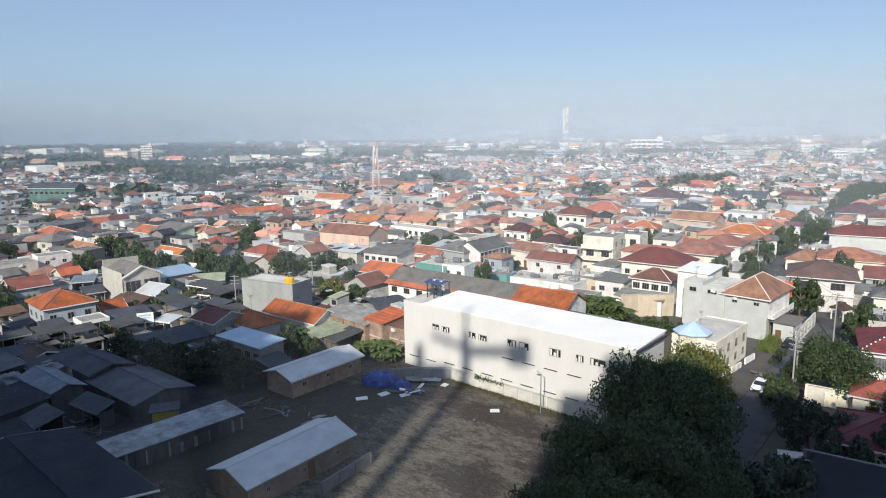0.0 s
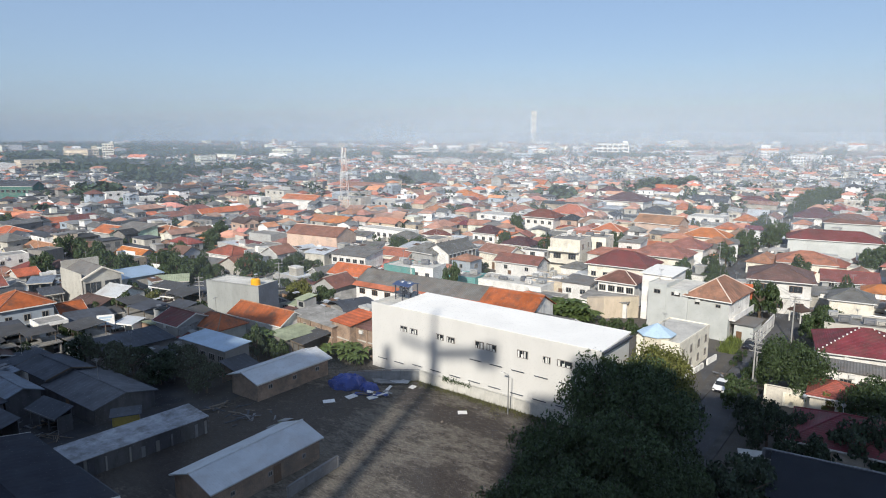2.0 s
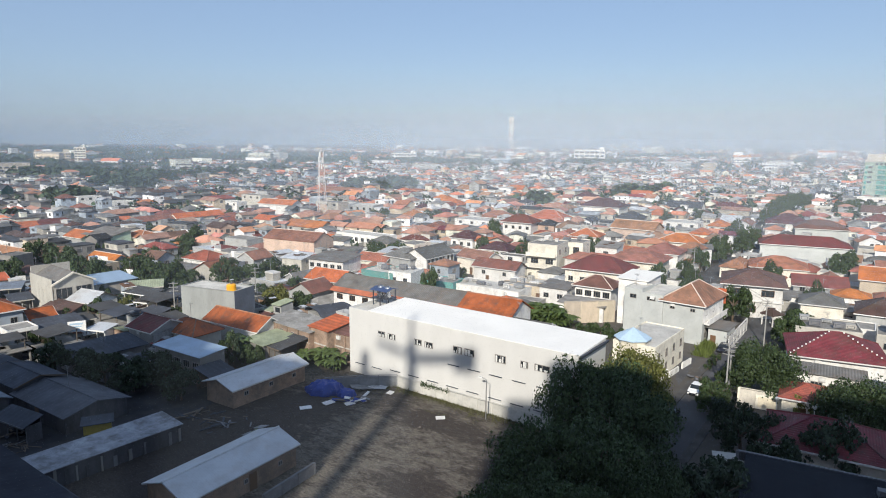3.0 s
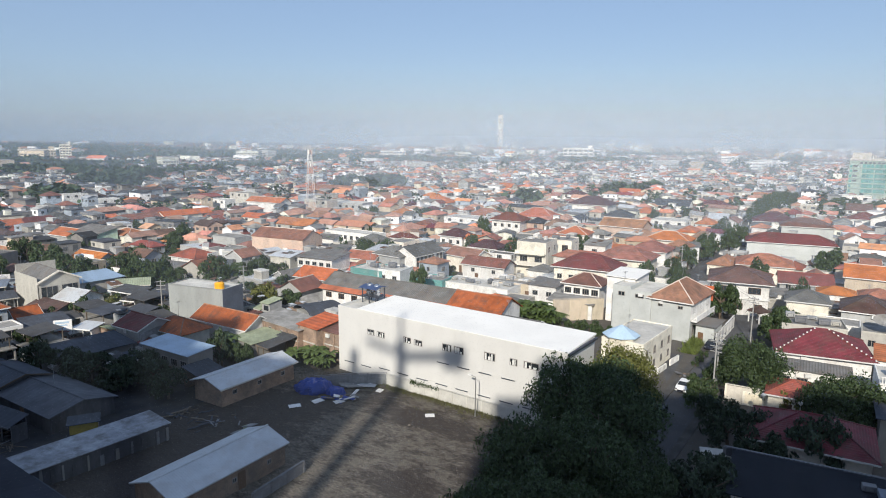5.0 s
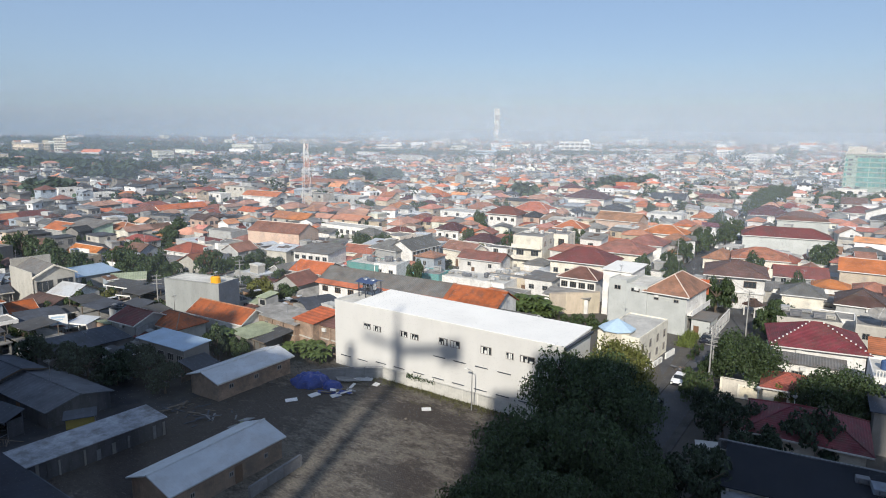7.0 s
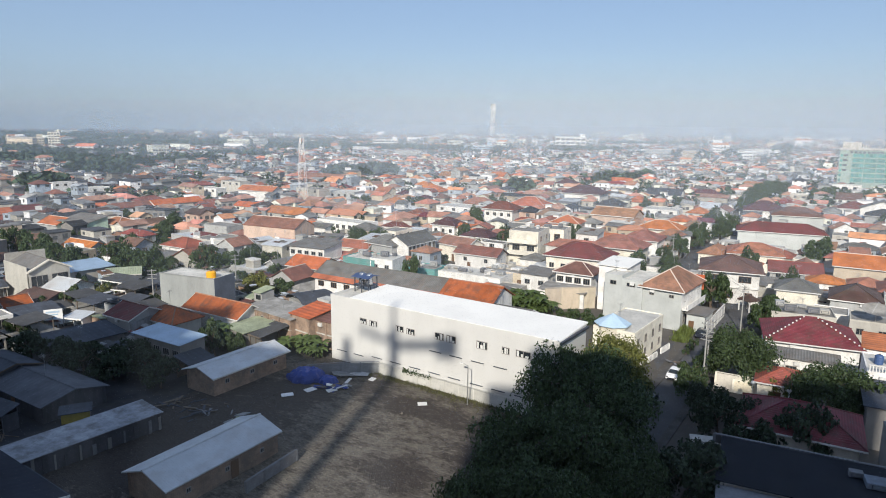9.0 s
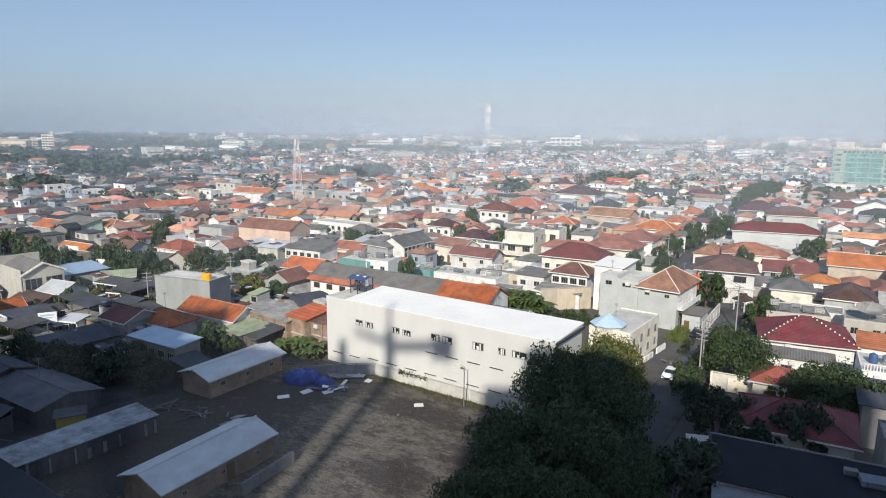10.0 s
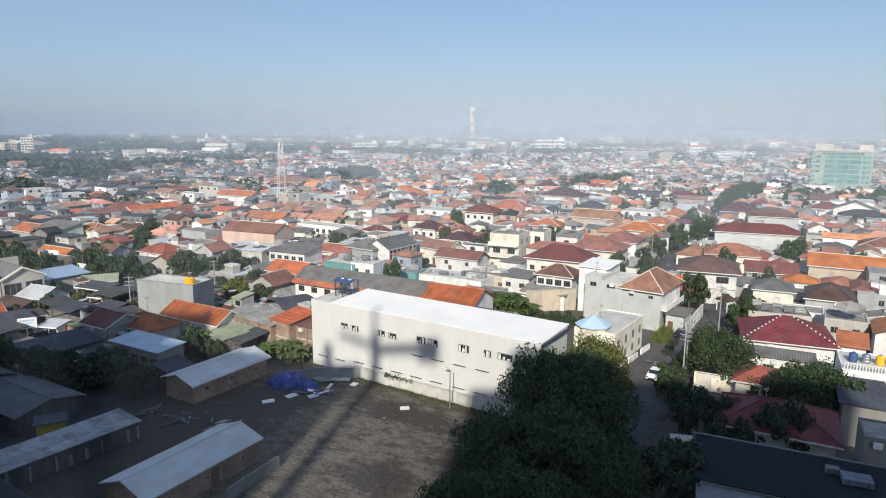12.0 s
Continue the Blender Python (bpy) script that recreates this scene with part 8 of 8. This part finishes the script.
gy = Vector((-gx.y, gx.x))
tree_spots = []


def fill(step, r0, r1, bulk, scale, tree_share):
    n = int(r1 / step) + 2
    for i in range(-n, n):
        for j in range(-n, n):
            p = gx * ((i + rc.uniform(-.34, .34)) * step) + gy * ((j + rc.uniform(-.34, .34)) * step)
            dist = p.length
            if not r0 < dist < r1 or p.y < 30 or abs(math.atan2(p.x, p.y) - radians(4)) > radians(44):
                continue
            if in_yard(p.x, p.y) or not free(p.x, p.y, 2.9 * scale):
                continue
            if park_at(p.x, p.y) or rc.random() < tree_share * (2.2 if p.x > .47 * p.y and dist < 700 else 1):
                tree_spots.append((p.x, p.y, dist, scale))
                if park_at(p.x, p.y):
                    for k in range(2):
                        tree_spots.append((p.x + rc.uniform(-.6, .6) * step, p.y + rc.uniform(-.6, .6) * step, dist, scale))
                continue
            if j % 7 == 0 and rc.random() < .7:
                continue
            w, d, h, rot, roof, rise, wall, rm, wins = draw_house(p.x, p.y, dist, scale)
            if bulk is Keep:
                NEAR.append((p.x, p.y, w, d, h, rot, roof, rise, wall, rm, wins))
                continue
            bulk_house(bulk, p.x, p.y, w, d, h, rot, roof, rise, wall, rm, wins)
            if dist < 800:
                extras(bulk, p.x, p.y, w, d, h, rot, wall)


NEAR = []
FOOT += [(32.0, 130.0, 7.0), (38.0, 141.0, 5.0), (76.0, 85.4, 3.5)]      # banana yard, carport court, side passage


class Keep:
    """Stands in for a bulk mesh: keeps the traits of the nearer houses, which become things of their own."""


def shack(x, y, w, d, rot, seed, shade):
    """A patched little dwelling: two rooms of unlike height under sheet roofs that tilt different ways, a porch on posts, a yard wall."""
    rr = random.Random(seed)
    ob = tagged(empty("shack", x, y, 0, rot), "patched low shack in the shade of the towers" if shade else rr.choice(("low patched shack under grey sheet roofs", "small shack with pale walls and mended sheet roofs")), "shack", "shacks of the old quarter")
    FOOT.append((x, y, .42 * math.hypot(w, d)))
    # shade picks darker walls and sheets: the towers' shade in the colour
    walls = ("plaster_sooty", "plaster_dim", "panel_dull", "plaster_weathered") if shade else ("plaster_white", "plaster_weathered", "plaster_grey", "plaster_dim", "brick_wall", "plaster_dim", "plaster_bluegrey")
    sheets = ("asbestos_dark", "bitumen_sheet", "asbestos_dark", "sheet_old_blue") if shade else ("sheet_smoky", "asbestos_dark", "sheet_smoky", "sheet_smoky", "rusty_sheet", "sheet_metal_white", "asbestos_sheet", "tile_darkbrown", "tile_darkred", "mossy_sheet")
    cut = rr.uniform(-.2, .2) * w
    tops = []
    for x0, x1 in ((-w / 2, cut - .006), (cut + .006, w / 2)):
        h = rr.uniform(2.3, 3.1) + (2.2 if rr.random() < .2 and not shade else 0)
        y0 = -d / 2 + rr.uniform(0, 1.3)
        fall, side = rr.uniform(.2, .6), rr.choice(("F", "F", "L", "R"))
        b = bmesh.new()
        box(b, x0, x1, y0, d / 2, 0, h - .06)
        wl = rr.choice(walls)
        room = part("room", b, wl, ob)
        a0, a1, c0, c1 = x0 - rr.uniform(.05, .35), x1 + rr.uniform(.05, .35), y0 - rr.uniform(.2, .7), d / 2 + .2
        zs = {"F": (0, 0, fall, fall), "L": (0, fall, fall, 0), "R": (fall, 0, 0, fall)}[side]
        b = bmesh.new()
        slab(b, [(a0, c0, h + zs[0]), (a1, c0, h + zs[1]), (a1, c1, h + zs[2]), (a0, c1, h + zs[3])], .06)
        part("sheet_roof", b, rr.choice(sheets), ob)
        tops.append(h)
        # flat panel on a solid room; the black choice paints a dark opening
        b = bmesh.new()
        u = x0 + (x1 - x0) * rr.uniform(.25, .6)
        box(b, u - .45, u + .45, y0 - .05, y0 + .03, 0, 2.0)
        part("doorway", b, rr.choice(("timber_dark", "door_wood", "cable_black")), room)
        if h > 4:
            b = bmesh.new()
            box(b, u - .7, u + .7, y0 - .05, y0 + .03, h - 1.6, h - .6)
            part("window", b, "window_glass", room)
        if rr.random() < .5:
            b = bmesh.new()
            box(b, a0, a1, c0 - .05, c0 - .004, h + min(zs[0], zs[1]) - .2, h + min(zs[0], zs[1]) + .02)
            part("edge_board", b, rr.choice(("plaster_white", "plaster_weathered", "timber")) if not shade else "panel_dull", ob)
    if rr.random() < .75:
        pw, ph = w * rr.uniform(.35, .7), min(tops) - rr.uniform(.25, .5)
        px = rr.uniform(-.15, .15) * w
        b = bmesh.new()
        slab(b, [(px - pw / 2, -d / 2 - 1.7, ph - .2), (px + pw / 2, -d / 2 - 1.7, ph - .2), (px + pw / 2, -d / 2 + .1, ph), (px - pw / 2, -d / 2 + .1, ph)], .05)
        part("porch_roof", b, rr.choice(sheets), ob)
        for q in (-1, 1):
            b = bmesh.new()
            box(b, px + q * (pw / 2 - .1) - .05, px + q * (pw / 2 - .1) + .05, -d / 2 - 1.6, -d / 2 - 1.5, 0, ph - .24)
            part("post", b, "panel_dull" if shade else rr.choice(("plaster_white", "timber")), ob)
    if rr.random() < .6:
        b = bmesh.new()
        u0 = rr.uniform(-.5, 0) * w
        box(b, u0, u0 + w * rr.uniform(.4, .6), -d / 2 - 2.1, -d / 2 - 1.97, 0, rr.uniform(1.1, 2.0))
        part("yard_wall", b, rr.choice(walls), ob)
    for k in range(rr.randint(1, 3)):
        b = bmesh.new()
        a, c = rr.uniform(.3, .7), rr.uniform(.3, .8)
        box(b, -a, a, -c, c, 0, .04)
        o = part("roof_patch", b, rr.choice(("rusty_sheet", "panel_grey", "sheet_metal_white", "asbestos_dark")) if not shade else "panel_dull", ob)
        o.matrix_basis = pose(rr.uniform(-.35, .35) * w, rr.uniform(-.1, .3) * d, max(tops) + .62, rr.uniform(2, 9), rr.uniform(-5, 5), rr.uniform(-20, 20))


rsh = random.Random(64)
for k in range(46):
    x, y = rsh.uniform(-98, -16), rsh.uniform(98, 172)
    if abs(math.atan2(x, y)) < radians(42) and free(x, y, 1.2, .8):
        tree(x, y, rsh.uniform(3.6, 6.4), rsh.uniform(1.5, 2.7), rsh.randint(1, 90), rsh.choice(("leaves_dark", "leaves_deep", "leaves")), "small", "small dark tree between the old roofs", .1, True, "trees of the old quarter")
spots = []
for i in range(-30, 30):
    for j in range(-10, 50):
        p = gx * ((i + rsh.uniform(-.3, .3)) * 5.4) + gy * ((j + rsh.uniform(-.3, .3)) * 5.4)
        if -100 < p.x < -13 and 76 < p.y < 158 and p.y > 56 - .8 * p.x * .6 and abs(math.atan2(p.x, p.y)) < radians(43):
            spots.append(p)
for k, p in enumerate(spots):
    if not in_yard(p.x, p.y) and free(p.x, p.y, 2.3, .78):
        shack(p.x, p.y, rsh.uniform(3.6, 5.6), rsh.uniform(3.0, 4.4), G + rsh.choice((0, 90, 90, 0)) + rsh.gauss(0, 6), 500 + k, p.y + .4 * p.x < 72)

fill(7.0, 80, 330, Keep, 1.0, .07)
fill(7.8, 330, 1000, mid_bulk, 1.0, .10)
fill(12.0, 1000, 2200, far_bulk, 1.4, .18)
fill(26.0, 2200, 4300, far_bulk, 2.4, .18)
NEAR.sort(key=lambda q: math.hypot(q[0], q[1]))
clutter = Bulk()
WALL_WORD = dict(dim="dim grey", sooty="sooty grey", white="white", cream="cream", grey="grey", weathered="weathered", bluegrey="blue-grey", beige="beige", pink="pink", paleblue="pale blue", palegreen="pale green")
ROOF_WORD = dict(sheet_dusty="a dusty grey sheet", tile_salmon="a salmon-red tiled", tile_orange="an orange tiled", tile_red="a faded red tiled", tile_clay="a pale clay tiled", tile_brown="a brown tiled", tile_darkred="a dark red tiled", tile_maroon="a maroon tiled",
                 light_concrete="a pale concrete", tile_grey="a grey tiled", tile_slate="a dark slate", tile_darkbrown="an old dark tiled", asbestos_dark="a dark sheet", sheet_smoky="a dark-grey sheet", old_concrete="a stained concrete", sheet_metal_white="a pale metal", asbestos_sheet="a grey sheet")
rn = random.Random(77)


def patches(ob, w, d, h, roof, rise, rr):
    """Odd sheets laid over a sloping roof, where it was mended."""
    if roof not in ("shed", "gable") or rr.random() < .25:
        return
    run, z0 = (d + .8, h) if roof == "shed" else (d / 2, h)
    slope = math.atan2(rise, run)
    for k in range(rr.randint(1, 3)):
        a, c = rr.uniform(.4, 1.3), rr.uniform(.5, 1.1)
        u, f = rr.uniform(-w / 2 + a, w / 2 - a), rr.uniform(.3, .7)
        y = -d / 2 - .4 + f * run if roof == "shed" else -d / 2 * (1 - f)
        b = bmesh.new()
        box(b, -a, a, -c, c, 0, .03)
        o = part("roof_patch", b, rr.choice(("panel_dull", "mossy_sheet", "rusty_sheet", "rusty_sheet", "asbestos_sheet")), ob)
        o.matrix_basis = pose(u, y, z0 + f * rise + .03, math.degrees(slope), 0, 0)


for x, y, w, d, h, rot, roof, rise, wall, rm, wins in NEAR[:165]:
    wkey = wall.replace("far_plaster_", "")
    if x < -12 and y < 165:            # the poor old lanes: low, stained, patched with sheet
        h = min(h, 3.7)
        wkey = rn.choice(("grey", "weathered", "bluegrey", "dim", "dim", "grey", "white"))
        rm = rn.choice(("sheet_smoky", "sheet_smoky", "asbestos_dark", "far_asbestos", "far_tile_darkred", "far_tile_darkbrown", "far_concrete"))
    if x < -50 and y < 106:            # the back lanes in the towers' shade, darker in colour too
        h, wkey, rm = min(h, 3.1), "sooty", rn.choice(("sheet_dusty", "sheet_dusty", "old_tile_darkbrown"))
    rmat = {"far_concrete": "old_concrete", "far_metal": "sheet_metal_white", "far_asbestos": "asbestos_sheet", "wall": "light_concrete" if x > -12 else "old_concrete"}.get(rm, rm.replace("far_", "").replace("old_tile", "tile"))
    lab = "%s %s house with %s roof" % ("low" if h < 4.5 else "two-storey" if h < 7.2 else "tall", WALL_WORD[wkey], ROOF_WORD[rmat])
    sides = {}
    for u, z, side, ww, wh in wins:
        sides.setdefault((side, z), []).append(ww)
    ws = [(side, len(q), z, 1.0 if q[0] < 1.3 else 1.6, 1.2) for (side, z), q in sides.items() if z + 1.35 < h]
    ann = None
    if rn.random() < .5:
        ann = (rn.choice("FRL"), rn.uniform(2, 3.5), rn.uniform(2, 3), rn.uniform(2.4, 3.0), rn.choice(("asbestos_sheet", "sheet_metal_white", "tile_orange", "tile_brown", "asbestos_dark")))
    hs = house(x, y, w, d, h, math.degrees(rot), roof, rise, "plaster_" + wkey, rmat, lab, .4, ws, foot=False, annexe=ann, caps=False, group="houses of the old quarter")
    if not rmat.startswith("tile"):
        patches(hs, w, d, h, roof, rise, rn)
    extras(clutter, x, y, w, d, h, rot, rn.choice(("far_plaster_grey", "far_plaster_weathered", "far_plaster_dim", "far_plaster_white")))
    if rn.random() < .6:
        extras(clutter, x, y, w, d, h, rot + math.pi / 2, rn.choice(("far_plaster_grey", "far_plaster_weathered", "far_plaster_dim")))
    if rn.random() < (.14 if x > -12 else .05) and roof == "flat":
        water_tank(x + rn.uniform(-1, 1), y + rn.uniform(-1, 1), h - .18, rn.choice(("tank_yellow", "tank_blue", "tank_steel", "tank_yellow")), rn.uniform(.8, 1.0))
    if x < 22 and roof in ("flat", "shed") and rn.random() < .7:
        top = h - .2 if roof == "flat" else h
        b = bmesh.new()
        u = rn.uniform(.2, .5) * w
        box(b, -w / 2 + .05, -w / 2 + .05 + u, d / 2 - .2, d / 2 - .05, top, top + rn.uniform(.9, 2.2))
        box(b, -w / 2 + .05, -w / 2 + .2, d / 2 - .21 - rn.uniform(.3, .7) * d, d / 2 - .21, top, top + rn.uniform(.7, 1.6))
        part("terrace_wall", b, rn.choice(("plaster_white", "plaster_weathered", "plaster_grey")), hs, "bare upstand wall on the roof")
    if x < 22 and rn.random() < .45:
        b = bmesh.new()
        ax, ay, hp = rn.uniform(-.35, .35) * w, rn.uniform(0, .4) * d, h + rise + rn.uniform(1.5, 3.2)
        tube(b, (ax, ay, h - .5), (ax, ay, hp), .05, .04, 5)
        for q in range(3):
            tube(b, (ax - .5 + .1 * q, ay, hp - .15 - .22 * q), (ax + .5 - .1 * q, ay, hp - .15 - .22 * q), .02, .02, 4)
        part("aerial", b, "steel", hs, "thin metal aerial")
clutter.build("house_clutter", "lean-tos, yard walls and stair heads grown round the old houses", "outbuildings")
for q in NEAR[165:]:
    bulk_house(near_bulk, *q)
    extras(near_bulk, q[0], q[1], q[2], q[3], q[4], q[5], q[8])
rs = random.Random(5)
for x, y, dist, scale in tree_spots:
    h = rs.uniform(4.5, 9) * (1 + .25 * (scale - 1))
    r = rs.uniform(2.2, 4.2) * (1 + .9 * (scale - 1))
    if dist < 330:
        tree(x, y, h, r, rs.randint(1, 99), rs.choice(("leaves", "leaves", "leaves_dark")), "small" if r < 3 else "mid", "green tree rising between the crowded roofs", .12, False, "trees of the old quarter")
    else:
        if park_at(x, y):
            r, h = r * 1.9, h * 1.3
        leafy(woods, x, y, h * .2, r, h * .9, 44 if dist < 600 else 26 if dist < 1100 else 11, rs, "far_leaves")
material("far_leaves", (.050, .080, .045), rough=0.8, vary=0.5, stain=0.3, stain_scale=0.05, island=True, bump=0.0)
rk = random.Random(23)
for k in range(150):
    az, dist = radians(rk.uniform(-38, 44)), rk.uniform(750, 3000)
    x, y = dist * math.sin(az), dist * math.cos(az)
    if park_at(x, y) or not free(x, y, 12):
        continue
    w, h = rk.uniform(14, 44), rk.uniform(7, 15) + dist / 350
    roof = rk.random() < .35
    bulk_house(far_bulk, x, y, w, rk.uniform(10, 20), h, radians(rk.choice((G, G + 90, 0)) + rk.gauss(0, 8)), "gable" if roof else "flat", rk.uniform(2, 4),
               "far_plaster_" + rk.choice(("white", "white", "cream", "grey", "beige")), rk.choice(("far_tile_orange", "far_tile_clay", "far_metal")) if roof else "far_concrete",
               [(-w / 2 + w * (q + .5) / 6, 2.0 + 3.4 * f, "F", w / 9, 1.6) for q in range(6) for f in range(int((h - 2) / 3.4))] if dist < 1600 else ())
for k in range(420):
    az, dist = radians(rk.uniform(-38, 44)), rk.uniform(700, 3200)
    cx, cy = dist * math.sin(az), dist * math.cos(az)
    for q in range(rk.randint(1, 5)):
        leafy(woods, cx + rk.gauss(0, 14), cy + rk.gauss(0, 5), 1, rk.uniform(5, 9), rk.uniform(9, 15) + dist / 400, 18 if dist < 1500 else 10, rk, "far_leaves")
near_bulk.build("house_quarter", "crowded small houses with tiled and sheet roofs", "houses")
mid_bulk.build("house_quarter", "crowded small houses with orange and grey roofs further off", "houses")
far_bulk.build("house_quarter", "far sprawl of roofs in the haze", "houses")
woods.build("city_trees", "scattered dark green tree crowns between the roofs", "trees")


# ---------------------------------------------------------------- haze
def haze_sheet(radius, height, thickness, k):
    """A curved see-through sheet round the viewpoint, coloured to stand in for morning haze; it thins out upwards."""
    m = bpy.data.materials.new("haze")
    m.use_nodes = True
    nt = m.node_tree
    nt.nodes.clear()
    N, L = nt.nodes.new, nt.links.new
    geo = N("ShaderNodeNewGeometry")
    sep = N("ShaderNodeSeparateXYZ")
    L(geo.outputs["Position"], sep.inputs[0])
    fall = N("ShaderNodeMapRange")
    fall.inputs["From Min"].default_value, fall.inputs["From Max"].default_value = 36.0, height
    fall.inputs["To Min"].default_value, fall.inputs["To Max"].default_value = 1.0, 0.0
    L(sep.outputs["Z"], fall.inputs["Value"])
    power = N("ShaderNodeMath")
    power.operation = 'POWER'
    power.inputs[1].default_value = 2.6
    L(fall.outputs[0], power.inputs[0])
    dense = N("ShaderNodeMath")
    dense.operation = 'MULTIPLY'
    # the sheet is set thinner to the west, where the distance looks darker
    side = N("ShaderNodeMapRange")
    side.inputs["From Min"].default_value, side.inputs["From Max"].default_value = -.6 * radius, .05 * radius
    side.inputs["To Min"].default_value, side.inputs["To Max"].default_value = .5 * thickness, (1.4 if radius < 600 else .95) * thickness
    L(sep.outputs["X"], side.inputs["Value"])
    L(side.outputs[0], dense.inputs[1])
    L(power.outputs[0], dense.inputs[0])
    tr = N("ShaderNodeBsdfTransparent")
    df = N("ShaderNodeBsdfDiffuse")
    warm = N("ShaderNodeMapRange")        # haze colour painted bluer to the west, paler to the east
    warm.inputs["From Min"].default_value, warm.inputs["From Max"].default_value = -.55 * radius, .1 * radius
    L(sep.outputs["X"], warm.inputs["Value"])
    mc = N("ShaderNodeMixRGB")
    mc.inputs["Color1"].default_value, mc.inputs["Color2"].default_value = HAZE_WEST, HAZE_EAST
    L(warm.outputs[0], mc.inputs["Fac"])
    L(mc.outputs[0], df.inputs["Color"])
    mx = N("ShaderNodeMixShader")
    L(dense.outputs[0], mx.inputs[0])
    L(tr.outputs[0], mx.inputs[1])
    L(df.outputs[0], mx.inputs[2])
    out = N("ShaderNodeOutputMaterial")
    L(mx.outputs[0], out.inputs["Surface"])
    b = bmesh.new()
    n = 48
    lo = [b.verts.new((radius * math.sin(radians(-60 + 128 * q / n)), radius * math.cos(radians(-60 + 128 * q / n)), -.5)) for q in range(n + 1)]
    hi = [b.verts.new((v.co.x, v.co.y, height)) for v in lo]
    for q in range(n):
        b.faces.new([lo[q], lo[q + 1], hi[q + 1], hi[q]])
    me = bpy.data.meshes.new("haze_sheet")
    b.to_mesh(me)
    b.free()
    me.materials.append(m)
    return tagged(new("haze_sheet", me), "see-through sheet coloured as morning haze over the roofs", "haze", kind="stuff")


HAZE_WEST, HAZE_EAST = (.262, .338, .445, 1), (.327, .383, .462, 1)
# the added sheet at 44 m only lifts the blacks near by
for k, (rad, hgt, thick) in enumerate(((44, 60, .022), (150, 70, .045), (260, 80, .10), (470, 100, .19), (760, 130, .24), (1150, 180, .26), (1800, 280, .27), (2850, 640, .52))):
    haze_sheet(rad, hgt, thick, k)
